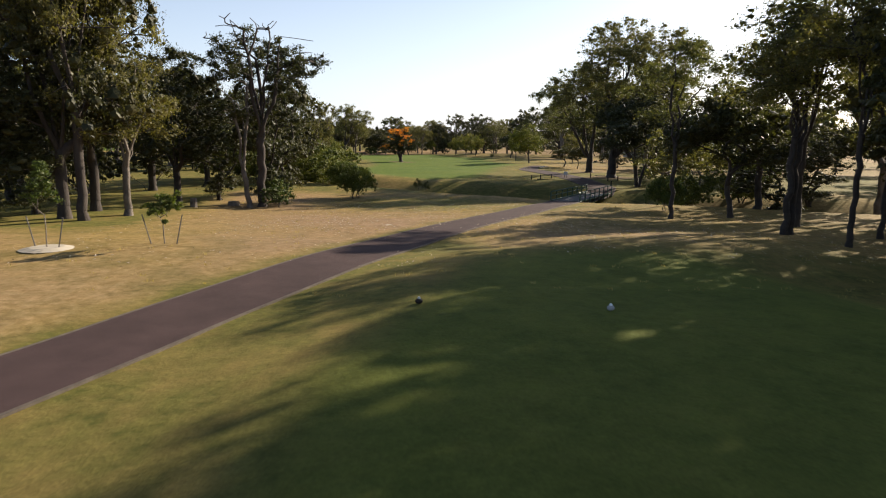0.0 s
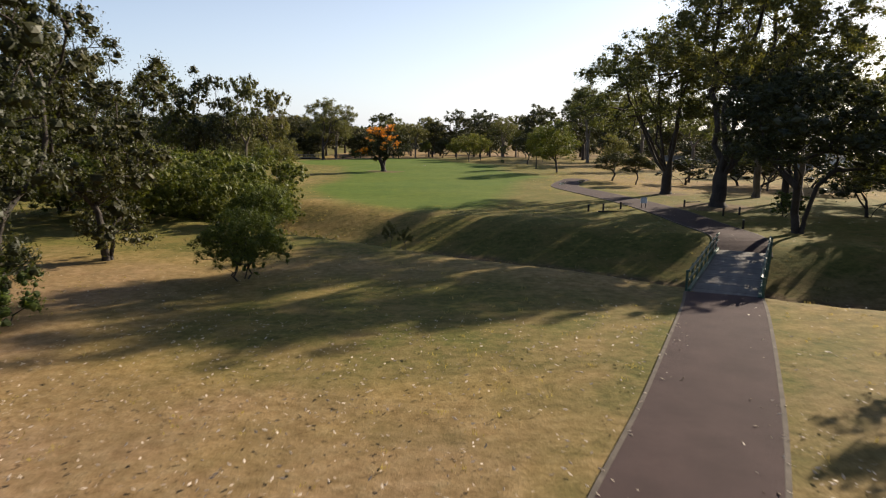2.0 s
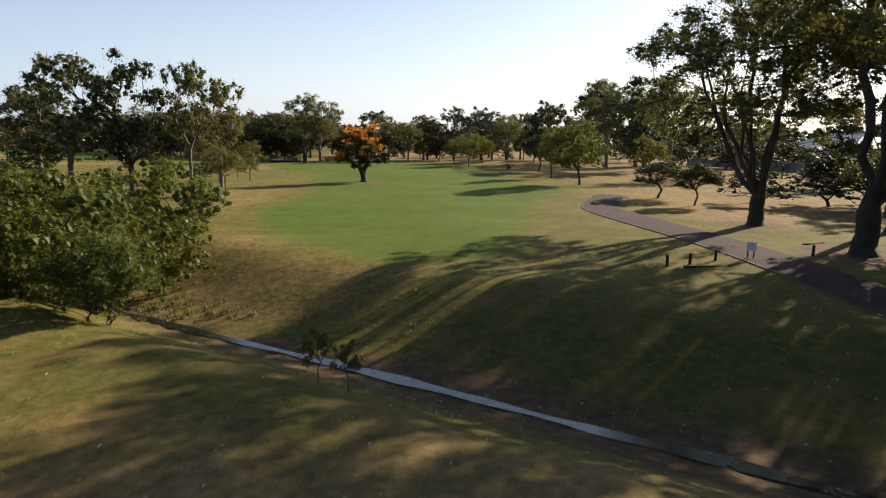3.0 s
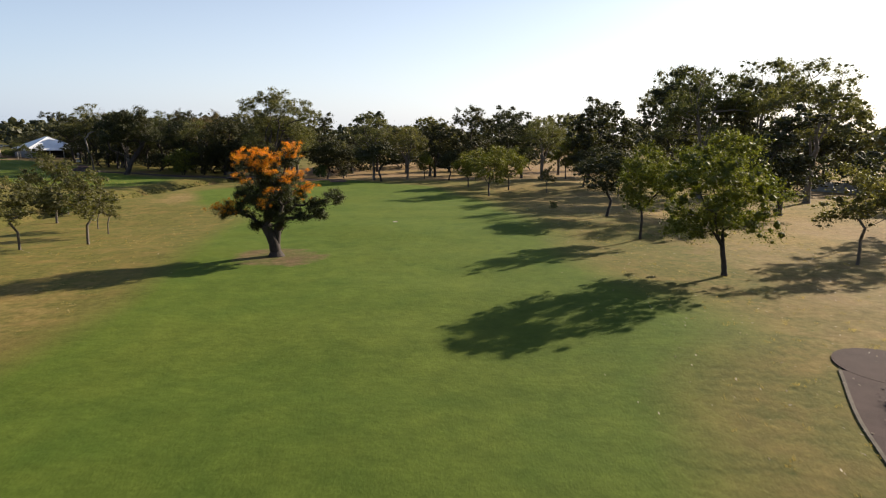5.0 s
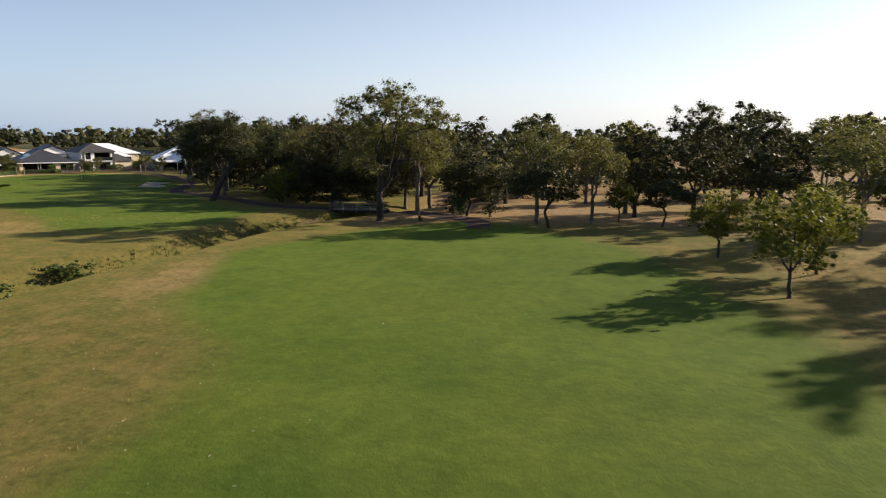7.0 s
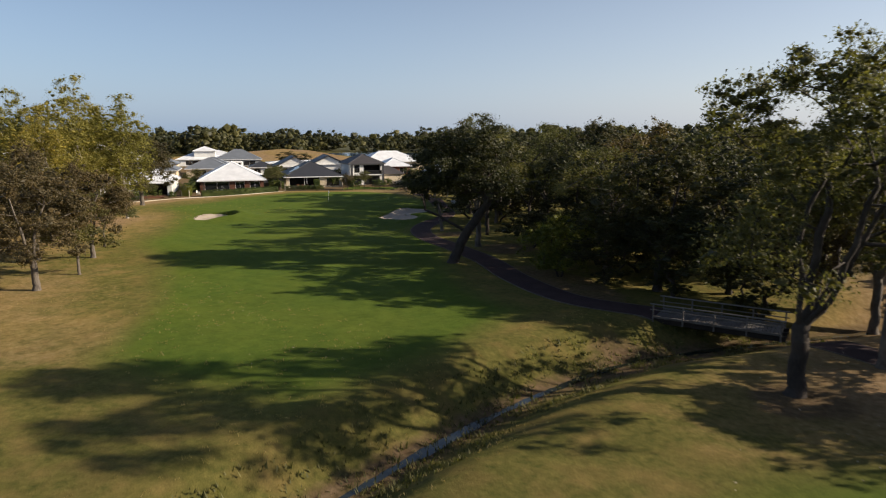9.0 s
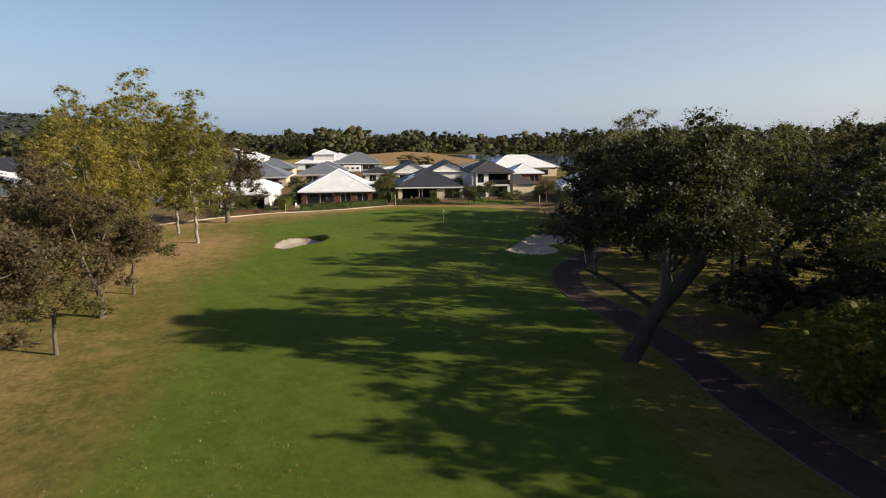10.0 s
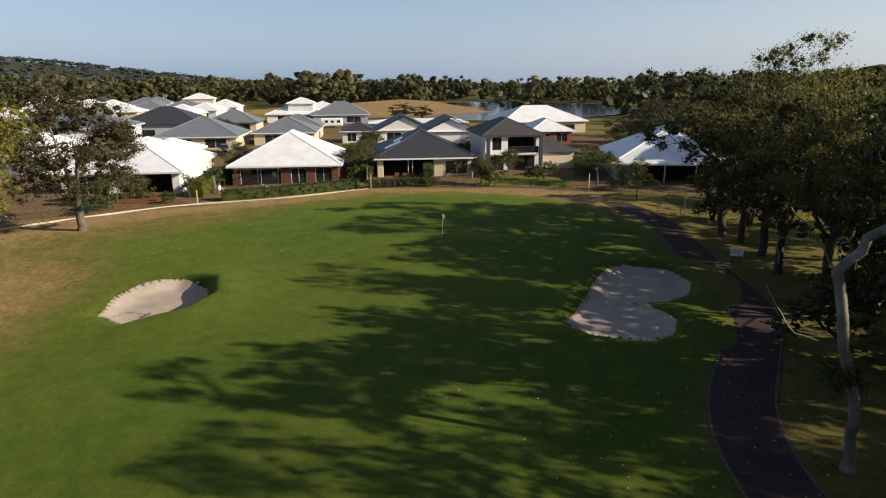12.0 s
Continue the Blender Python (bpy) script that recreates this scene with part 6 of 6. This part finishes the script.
# ---- gardens along the green ----
def hedge(points, wide, tall, leaf, label, seed):
    """A clipped hedge along a line of the plan."""
    rng = np.random.default_rng(seed)
    p = curve_through(points, .3) * K
    z = rise(p[:, 0] / K, p[:, 1] / K) * K
    d = np.gradient(p, axis=0)
    d /= np.linalg.norm(d, axis=1)[:, None]
    n = np.stack([-d[:, 1], d[:, 0]], 1)
    top = tagged(new("hedge"), label, "hedge")
    bm = bmesh.new()
    rings = []
    for q, zz, m in zip(p, z, n):
        rings.append([bm.verts.new((*(q + m * s * (wide / 2 - .12)), zz + h)) for s, h in ((-1, -.1), (-1, tall - .12), (1, tall - .12), (1, -.1))])
    for r0, r1 in zip(rings, rings[1:]):
        for k in range(4):
            bm.faces.new((r0[k], r0[(k + 1) % 4], r1[(k + 1) % 4], r1[k]))
    bm.faces.new(rings[0])
    bm.faces.new(rings[-1][::-1])
    part("core", bm, leaf, top)
    m = int(len(p) * 11)
    k = rng.integers(0, len(p), m)
    u = rng.uniform(-1, 1, m)
    hgt = rng.uniform(.1, 1, m)
    face = rng.uniform(size=m) < .45
    u = np.where(face, u, np.sign(u))
    hgt = np.where(face, 1, hgt)
    ends = np.column_stack([p[k] + n[k] * (u * wide / 2)[:, None], z[k] + hgt * tall])
    v, f = leaves_mesh(rng, ends, .15, 14, .09, .65, 0, .8, .13, 1)
    hung("leaves", mesh_of("leaves", v, f, leaf), top)


hedge([(-125.0, 212.4), (-123.6, 217.6), (-122.2, 225.4)], 1.1, 1.2, LEAF_BUSH, "long clipped green hedge before the brick house", 3)
hedge([(-127.9, 210.9), (-130.2, 212.6)], 1.8, 2.0, LEAF_LIME, "tall clipped lime-green hedge beside the white house", 4)
hedge([(-120.9, 233.2), (-125.5, 236.5)], 1.2, 1.9, LEAF_BUSH, "clipped green hedge between two gardens", 5)
for i in range(11):
    t = i / 10
    tree("garden_bush", -121.6 + 3.2 * t, 226.6 + 5.6 * t, 1.0, .62, label="small rounded hedge shrub along the garden fence", group="row of hedge shrubs")
for k, x, y, h, r, lab in (("olive", -119.0, 243.2, 3.2, 1.7, "small garden tree before the two-storey house"), ("olive", -101.3, 242.9, 3.8, 1.4, "slim green garden tree beside the fence"),
                           ("olive", -108.6, 246.0, 4.0, 2.2, "grey-green weeping garden tree behind the fence"), ("brown", -116.6, 237.0, 2.8, 1.3, "russet garden shrub at the fence corner"),
                           ("garden_bush", -115.6, 237.6, 2.0, 1.4, ""), ("garden_bush", -115.0, 243.6, 1.7, 1.3, "spiky garden shrub on the lawn"), ("garden_bush", -105.4, 246.0, 1.6, 1.4, "russet shrub behind the fence"),
                           ("garden_bush", -126.6, 227.6, 1.7, .9, ""), ("garden_bush", -129.6, 206.6, 1.5, 1.0, ""), ("garden_bush", -126.2, 207.8, 1.1, .7, ""), ("garden_bush", -126.6, 202.4, 1.3, 1.2, ""), ("olive", -127.6, 210.2, 2.4, .8, ""),
                           ("garden_bush", -125.2, 201.0, 1.0, .9, ""), ("garden_bush", -104.0, 249.0, 1.0, 1.2, ""), ("garden_bush", -117.6, 247.6, 1.5, 1.3, "yellow-leaved shrub by the garden wall"), ("olive", -240, 283, 3.4, 1.6, "")):
    tree(k, x, y, h, r, label=lab, group="garden plants")


def low_wall(points, wide, tall, label):
    p = curve_through(points, .5)
    at = new("retaining_wall")
    tagged(at, label, "wall", kind="structure")
    strip("coping", points, wide / 2, tall, tall + .3, LIMESTONE, at, across=3)


low_wall([(-121.6, 192.0), (-123.2, 196), (-124.3, 203), (-124.4, 209.7), (-122.2, 217.1), (-120.9, 225.8)], .13, .11, "low cream limestone edge along the gardens")


def panel_fence(a, b, tall, material, label):
    """Sheet fencing between two gardens, a panel at a time between posts."""
    a, b = np.array(a) * K, np.array(b) * K
    at = tagged(new("boundary_fence"), label, "fence", "fences between the gardens")
    n = max(1, round(np.linalg.norm(b - a) / 2.4))
    turn = math.degrees(math.atan2(*(b - a)[::-1]))
    for i in range(n + 1):
        q = a + (b - a) * i / n
        z = ground_at(*q)
        post = part("post", boxed(-.03, .03, -.03, .03, -.2, tall + .03), material, at)
        post.matrix_basis = pose(*q, z, 0, 0, turn)
        if i < n:
            wide = np.linalg.norm(b - a) / n
            bm = bmesh.new()
            for k in range(12):
                u0, u1 = .035 + (wide - .07) * k / 12, .035 + (wide - .07) * (k + 1) / 12
                box(bm, u0, u1, -.012 + .012 * (k % 2), .002 + .012 * (k % 2), 0, tall)
            sheet = part("panel", bm, material, at)
            sheet.matrix_basis = pose(*q, z, 0, 0, turn)


for a, b, tall, mat, lab in (((-125.2, 228.2), (-141, 237.4), 1.8, RENDER_CREAM, "cream sheet fence between the brick house and the cream house"), ((-131.2, 213.6), (-147, 222.8), 1.8, TIMBER, "grey fence between the white house and the brick house"),
                             ((-122.2, 240.2), (-137, 248.8), 1.8, DARK_POST, "dark fence beside the cream house"), ((-113, 250.4), (-124, 262), 1.8, TIMBER, "grey fence beside the two-storey house"),
                             ((-147, 222.8), (-141, 237.4), 1.7, RENDER_CREAM, "cream fence behind the brick house"), ((-141, 237.4), (-137, 248.8), 1.7, TIMBER, "grey fence behind the cream house"),
                             ((47.4, 171), (58, 132), 1.6, RENDER_GREY, "long grey sheet fence along the eastern edge of the course")):
    panel_fence(a, b, tall, mat, lab)
yard = random.Random(31)
for x0, y0, x1, y1, n in ((-130.2, 213.0, -144, 221.4, 9), (-126.2, 228.0, -139, 235.6, 7), (-122.6, 239.4, -134, 246.4, 7), (-113.6, 249.2, -120, 256, 6), (-128.4, 203, -131, 206, 4), (-160, 214, -178, 214, 6), (-150, 244, -163, 250, 6), (-190, 232, -215, 250, 6), (-133, 251, -146, 262, 7), (-112, 262, -124, 274, 7)):
    for i in range(n):
        t = (i + yard.uniform(.1, .9)) / n
        k, h = ("garden_bush", yard.uniform(1.2, 2.4)) if yard.random() < .75 else ("olive", yard.uniform(2.8, 4.2))
        tree(k, x0 + (x1 - x0) * t + yard.uniform(-.5, .5), y0 + (y1 - y0) * t + yard.uniform(-.5, .5), h, h * .55, group="garden plants")


def picket_fence(points, tall, label):
    """Dark tubular fencing with posts, two rails and thin pickets."""
    p = np.array(points, float) * K
    at = tagged(new("garden_fence"), label, "fence")
    bars = bmesh.new()
    for a, b in zip(p, p[1:]):
        long = np.linalg.norm(b - a)
        m = max(1, round(long / 2.4))
        for i in range(m):
            q0, q1 = a + (b - a) * i / m, a + (b - a) * (i + 1) / m
            z0, z1 = ground_at(*q0), ground_at(*q1)
            part("post", rod(bmesh.new(), (*q0, z0 - .2), (*q0, z0 + tall + .05), .03, .03, 6), FASCIA_DARK, at)
            for h in (.12, tall):
                part("rail", rod(bmesh.new(), (*q0, z0 + h), (*q1, z1 + h), .02, .02, 5), FASCIA_DARK, at)
            for k in range(1, 18):
                q = q0 + (q1 - q0) * k / 18
                z = z0 + (z1 - z0) * k / 18
                rod(bars, (*q, z + .1), (*q, z + tall), .008, .008, 3)
    tagged(part("picket_panel", bars, FASCIA_DARK, at), kind="stuff")


picket_fence([(-120.8, 226.0), (-118.6, 232.6), (-115.6, 235.6), (-108.6, 241.4), (-107.2, 243.2)], 1.2, "dark tubular garden fence along the edge of the green")
picket_fence([(-107.2, 243.2), (-103.4, 245.6), (-98.6, 246.6), (-94.2, 239.6)], 1.2, "dark tubular fence turning towards the path")
picket_fence([(-124.4, 203.0), (-123.3, 196.0), (-121.2, 190.0)], 1.1, "dark fence below the poplar trees")


def marker_post(x, y, tall, label):
    at = thing("fence_post", x * K, y * K, None, 60, label=label, category="post")
    part("post", boxed(-.06, .06, -.06, .06, -.2, tall, bevel=.012), LIMESTONE, at)
    part("cap", boxed(-.075, .075, -.075, .075, tall, tall + .04, bevel=.01), WHITE_PAINT, at)


marker_post(-124.5, 210.0, 1.5, "pale square post at the end of the garden fence")
marker_post(-120.7, 226.0, 1.9, "pale square post at the hedge corner")
marker_post(-116.0, 235.3, 1.7, "pale square post at the lawn corner")
marker_post(-107.1, 243.0, 2.0, "pale square post by the garden gate")


def solar_panel(s0, s1, b0, b1, parent_house, pitch, eave):
    """A panel on the left slope of a house's roof: s along the eave from the front, b up from the eave, in metres."""
    up = math.tan(radians(pitch))
    bm = bmesh.new()
    c, s = math.cos(radians(pitch)), math.sin(radians(pitch))
    box(bm, 0, b1 - b0, s0, s1, .0, .05, bevel=.01)
    ob = part("solar_panel", bm, SOLAR, parent_house, "blue-grey solar panel")
    ob.matrix_basis = pose(b0 * c - .12 * s, 0, eave + b0 * s + .14, 0, -pitch, 0)


solar_panel(3.4, 6.0, 2.0, 4.6, HOUSE_B, 25, 2.6)
solar_panel(6.9, 9.6, 3.6, 5.1, HOUSE_B, 25, 2.6)


def balcony(hs):
    part("balcony_slab", boxed(.55, 9.05, -.6, .52, 2.45, 2.72, bevel=.02), RENDER_WHITE, hs, "white balcony slab")
    for x in (.5, 8.6):
        part("pillar", boxed(x, x + .5, -.75, -.25, -.3, 5.25, bevel=.02), FASCIA_DARK, hs, "dark stone pillar")
    g = part("balustrade", boxed(3.9, 8.5, -.5, -.48, 2.74, 3.65), WINDOW, hs, "glass balustrade")
    part("handrail", boxed(3.9, 8.5, -.53, -.45, 3.66, 3.72, bevel=.01), FASCIA_DARK, g)
    for l, r in ((1.4, 3.4), (4.2, 8.2)):
        w = part("window", boxed(l, r, .51, .545, .05, 2.15), WINDOW, hs, "wide sliding glass door")
        f = bmesh.new()
        for q in (l, (l + r) / 2 - .03, r - .06):
            box(f, q, q + .06, .47, .51, .05, 2.15)
        part("frame", f, FASCIA_DARK, w)
    wing = bmesh.new()
    box(wing, 9.1, 15.0, 2.2, 10.5, -.4, 2.5)
    part("wing_wall", wing, RENDER_CREAM, hs, "single-storey cream wing")
    rf = bmesh.new()
    z = 2.52
    pts = [(8.9, 1.7, z), (15.5, 1.7, z), (15.5, 11, z), (8.9, 11, z), (9.1, 6.3, z + 2.0), (12.2, 6.3, z + 2.0)]
    vs = [rf.verts.new(q) for q in pts]
    for f in ((0, 1, 5, 4), (1, 2, 5), (2, 3, 4, 5), (3, 0, 4), (0, 3, 2, 1)):
        rf.faces.new([vs[k] for k in f])
    part("wing_roof", rf, ROOF_TILE, hs, "dark tiled wing roof")


balcony(HOUSE_C)


def verandah_posts(hs, xs, y, tall, material):
    for x in xs:
        part("verandah_post", boxed(x - .07, x + .07, y - .07, y + .07, -.3, tall, bevel=.01), material, hs)


verandah_posts(HOUSE_B, (1.3, 4.9, 5.5, 8.6), .72, 2.57, RENDER_WHITE)
verandah_posts(HOUSE_D, (3.0, 7.0, 11.0, 15.0), .72, 2.47, RENDER_WHITE)
verandah_posts(HOUSE_W, (8.0, 13.6), .72, 2.52, RENDER_WHITE)


def pergola(hs):
    for x in (1.4, 4.2, 6.8):
        part("pergola_post", boxed(x - .05, x + .05, -1.7, -1.6, -.3, 2.3), FASCIA_DARK, hs)
        part("pergola_beam", boxed(x - .05, x + .05, -1.75, .5, 2.3, 2.42), FASCIA_DARK, hs)
    part("pergola_beam", boxed(1.2, 7.0, -1.72, -1.58, 2.42, 2.52), FASCIA_DARK, hs)


pergola(HOUSE_A)


def slat_chair(x, y, turn, label, material):
    at = thing("garden_chair", x * K, y * K, None, turn, label=label, category="chair", group="garden chairs")
    for sx in (-.26, .26):
        for sy in (-.25, .25):
            part("leg", boxed(sx - .025, sx + .025, sy - .025, sy + .025, 0, .4 if sy < 0 else .36), material, at)
    part("seat", boxed(-.29, .29, -.28, .28, .37, .41, bevel=.01), material, at)
    part("backrest", boxed(-.29, .29, .25, .30, .42, .98, bevel=.012), material, at)
    for sx in (-.31, .31):
        part("armrest", boxed(sx - .05, sx + .05, -.3, .3, .6, .635, bevel=.008), material, at)


slat_chair(-128.6, 213.6, 130, "white slatted garden chair on the patio", WHITE_PAINT)
slat_chair(-127.2, 217.4, 200, "white slatted garden chair behind the hedge", WHITE_PAINT)
for i in range(4):
    slat_chair(-124.6 + .9 * i * .5, 231.6 + .9 * i * .85, 60 + 180 * (i % 2), "dark outdoor chair on the verandah", DECK_WOOD)


def garden_table(x, y, turn):
    at = thing("garden_table", x * K, y * K, None, turn, label="timber outdoor table on the verandah", category="table")
    part("tabletop", boxed(-.9, .9, -.45, .45, .71, .75, bevel=.01), DECK_WOOD, at)
    for sx in (-.8, .8):
        for sy in (-.36, .36):
            part("leg", boxed(sx - .035, sx + .035, sy - .035, sy + .035, 0, .705), DECK_WOOD, at)


garden_table(-124.4, 233.0, 60)


def deck():
    at = thing("timber_deck", -131.0 * K, 206.2 * K, None, 60, label="brown timber deck behind the low garden edge", category="deck")
    for i in range(18):
        part("board", boxed(-3.2, 3.2, i * .22 - 4.1, i * .22 - 3.9, .22, .26), DECK_WOOD, at)
    part("skirt", boxed(-3.2, 3.2, -4.16, -4.11, -.2, .255), DECK_WOOD, at)


deck()


def car(x, y, turn, colour, label):
    at = thing("car", x * K, y * K, 0.1, turn, label=label, category="car")
    bm = boxed(-2.2, 2.2, -.88, .88, .32, .95, bevel=.12)
    part("body", bm, colour, at)
    bm = bmesh.new()
    lo = [bm.verts.new(p) for p in ((-2.0, -.8, .92), (1.0, -.8, .92), (1.0, .8, .92), (-2.0, .8, .92))]
    hi = [bm.verts.new(p) for p in ((-1.7, -.66, 1.6), (.35, -.66, 1.6), (.35, .66, 1.6), (-1.7, .66, 1.6))]
    bm.faces.new(hi)
    bm.faces.new(lo[::-1])
    for k in range(4):
        bm.faces.new((lo[k], lo[(k + 1) % 4], hi[(k + 1) % 4], hi[k]))
    part("cabin", bm, WINDOW, at, "dark glazed cabin")
    part("roof", boxed(-1.66, .31, -.64, .64, 1.6, 1.64, bevel=.015), colour, at)
    for sx in (-1.35, 1.4):
        for sy in (-.82, .82):
            w = part("wheel", rod(bmesh.new(), (sx, sy - .1, .32), (sx, sy + .1, .32), .32, .32, 16), FASCIA_DARK, at)
            part("rim", rod(bmesh.new(), (sx, sy - .11, .32), (sx, sy + .11, .32), .19, .19, 12), STEEL, w)
    for sy in (-.62, .62):
        part("headlight", boxed(2.17, 2.215, sy - .18, sy + .18, .66, .8, bevel=.02), WHITE_PAINT, at)


car(-166.6, 226.6, -20, STEEL, "silver car parked before an open garage")


def caravan(x, y, turn):
    at = thing("caravan", x * K, y * K, 0.1, turn, label="white caravan parked beside a house", category="caravan")
    part("body", boxed(-3.2, 3.2, -1.15, 1.15, .5, 2.8, bevel=.2), WHITE_PAINT, at)
    for a in (-2.0, -.2, 1.6):
        part("window", boxed(a, a + .9, -1.18, -1.155, 1.5, 2.2, bevel=.01), WINDOW, at)
    for sx in (-.5, .5):
        part("wheel", rod(bmesh.new(), (sx, -1.1, .33), (sx, -.9, .33), .33, .33, 14), FASCIA_DARK, at)
        part("wheel", rod(bmesh.new(), (sx, .9, .33), (sx, 1.1, .33), .33, .33, 14), FASCIA_DARK, at)


caravan(-207, 266, 60)


def bunker_rake(x, y, z, turn):
    top = thing("bunker_rake", x * K, y * K, z, turn, label="dark rake lying on the bunker sand", category="rake")
    part("handle", rod(bmesh.new(), (0, 0, .05), (1.7, 0, .04), .018, .018, 6), TIMBER, top)
    head = part("head", boxed(-.04, .04, -.28, .28, .02, .08, bevel=.01), FASCIA_DARK, top, "dark rake head")
    for i in range(9):
        part("tine", rod(bmesh.new(), (0, -.26 + .065 * i, .03), (-.05, -.26 + .065 * i, -.05), .008, .005, 4), FASCIA_DARK, head)


bunker_rake(-97.7, 199.6, (float(rise(-97.7, 199.6)) - .40) * K, 215)


# ---- fallen leaves on the grass ----
def litter():
    rng = np.random.default_rng(19)
    spots = []
    for x0, x1, y0, y1, n in ((-16, 0, 20, 56, 1500), (-10, 7, 30, 50, 2600), (4, 20, 22, 52, 1700), (9, 30, 98, 150, 1100), (-14, 12, 54, 66, 260), (10, 26, 64, 96, 500), (-62, -42, 174, 180, 60), (-82, -67, 205, 224, 420), (-30, 10, 178, 200, 400), (-25, -10, 110, 150, 150), (6, 12, 90, 150, 60)):
        spots.append(np.column_stack([rng.uniform(x0, x1, n), rng.uniform(y0, y1, n)]))
    p = np.vstack(spots)
    keep = near_line(p[:, 0], p[:, 1], PATH_ONE)[0] > rng.uniform(.5, 1.7, len(p))
    p = p[keep]
    z = rise(p[:, 0], p[:, 1]) * K + .05
    m = len(p)
    c = np.column_stack([p * K, z + rng.uniform(0, .03, m)])
    a = rng.uniform(0, 6.28, m)
    s = rng.uniform(.03, .085, m)[:, None]
    u = np.stack([np.cos(a), np.sin(a), rng.uniform(-.35, .35, m)], 1) * s
    w = np.stack([-np.sin(a), np.cos(a), rng.uniform(-.5, .5, m)], 1) * s * .4
    v = np.stack([c - u, c + w, c + u + (0, 0, .015), c - w], 1).reshape(-1, 3)
    i = np.arange(m) * 4
    tagged(new("fallen_leaves", mesh_of("fallen_leaves", v, np.stack([i, i + 1, i + 2, i + 3], 1), LITTER)), "scattered dry leaves and bark on the grass", "leaf litter", kind="stuff")


litter()


# ---- grass tufts in the rough ----
def tufts():
    rng = np.random.default_rng(23)
    spots = []
    for x0, x1, y0, y1, n in ((-16, 18, 16, 62, 700), (8, 26, 90, 150, 900), (-24, -8, 76, 150, 700), (-16, 16, 64, 80, 800), (-42, -34, 150, 195, 700), (-70, -40, 170, 182, 500), (-120, -95, 190, 212, 300)):
        spots.append(np.column_stack([rng.uniform(x0, x1, n), rng.uniform(y0, y1, n)]))
    p = np.vstack(spots)
    keep = np.ones(len(p), bool)
    for line in (PATH_ONE, PATH_FAR, PATH_TWO, PATH_SPUR):
        keep &= near_line(p[:, 0], p[:, 1], line)[0] > 1.45
    keep &= area(p[:, 0], p[:, 1], FAIRWAY, 1) < .6
    p = p[keep]
    per = 8
    m = len(p) * per
    big = np.repeat(rng.uniform(.5, 1.3, len(p)), per)
    c = np.repeat(np.column_stack([p * K, rise(p[:, 0], p[:, 1]) * K + .02]), per, 0)
    c[:, :2] += rng.normal(size=(m, 2)) * (.10 * big)[:, None]
    a = rng.uniform(0, 6.28, m)
    tall = rng.uniform(.05, .12, m) * big
    lean = np.stack([np.cos(a), np.sin(a), np.zeros(m)], 1) * (tall * rng.uniform(.2, .9, m))[:, None]
    w = np.stack([-np.sin(a), np.cos(a), np.zeros(m)], 1) * .014
    tip = c + lean + np.stack([np.zeros(m), np.zeros(m), tall], 1)
    v = np.stack([c - w, c + w, tip], 1).reshape(-1, 3)
    i = np.arange(m) * 3
    tagged(new("grass_tufts", mesh_of("grass_tufts", v, np.stack([i, i + 1, i + 2], 1), TUFT)), "tufts of longer dry and green grass in the rough", "grass", kind="stuff")


tufts()


def reeds():
    """Rank grass and reeds on the creek's banks."""
    rng = np.random.default_rng(29)
    p = curve_through(CREEK, .12)
    d = np.gradient(p, axis=0)
    d /= np.linalg.norm(d, axis=1)[:, None]
    side = np.stack([-d[:, 1], d[:, 0]], 1)
    k = rng.integers(0, len(p), 15000)
    off = rng.choice((-1, 1), len(k)) * (.25 + 2.3 * rng.uniform(0, 1, len(k)) ** 1.8)
    q = p[k] + side[k] * off[:, None]
    thick = blobby(41, q[:, 0], q[:, 1], .8) + rng.normal(0, .3, len(q))
    keep = (q[:, 1] > 73) & (q[:, 1] < 200) & (thick > -.25)
    q = q[keep]
    per = 5
    m = len(q) * per
    big = np.repeat(rng.uniform(.5, 1.4, len(q)), per)
    c = np.repeat(np.column_stack([q * K, rise(q[:, 0], q[:, 1]) * K - .02]), per, 0)
    c[:, :2] += rng.normal(size=(m, 2)) * .13
    a = rng.uniform(0, 6.28, m)
    tall = rng.uniform(.10, .30, m) * big
    tip = c + np.stack([np.cos(a) * tall * .5, np.sin(a) * tall * .5, tall], 1)
    w = np.stack([-np.sin(a), np.cos(a), np.zeros(m)], 1) * (.02 + .03 * big)[:, None]
    v = np.stack([c - w, c + w, tip], 1).reshape(-1, 3)
    tagged(new("creek_reeds", mesh_of("creek_reeds", v, np.arange(m * 3).reshape(-1, 3), REED)), "rank dull green reeds and grass along the creek banks", "reeds", kind="stuff")


reeds()


def puddle(ring, label):
    bm = bmesh.new()
    p = curve_through(ring + ring[:1], .25)[:-1]
    bm.faces.new([bm.verts.new((x * K, y * K, float(rise(x, y)) * K + .068)) for x, y in p])
    me = bpy.data.meshes.new("puddle")
    bm.to_mesh(me)
    bm.free()
    me.materials.append(STREAM)
    tagged(new("puddle", me), label, "puddle", "puddles on the path")


puddle([(15.6, 103.5), (16.2, 104.0), (16.3, 103.4), (15.6, 101.4), (15.1, 100.6), (14.9, 101.2), (15.2, 102.3)], "shallow puddle reflecting the sky on the path")
puddle([(13.0, 100.4), (13.3, 99.9), (13.2, 98.8), (12.8, 97.9), (12.4, 98.1), (12.6, 99.3)], "long puddle along the edge of the path")
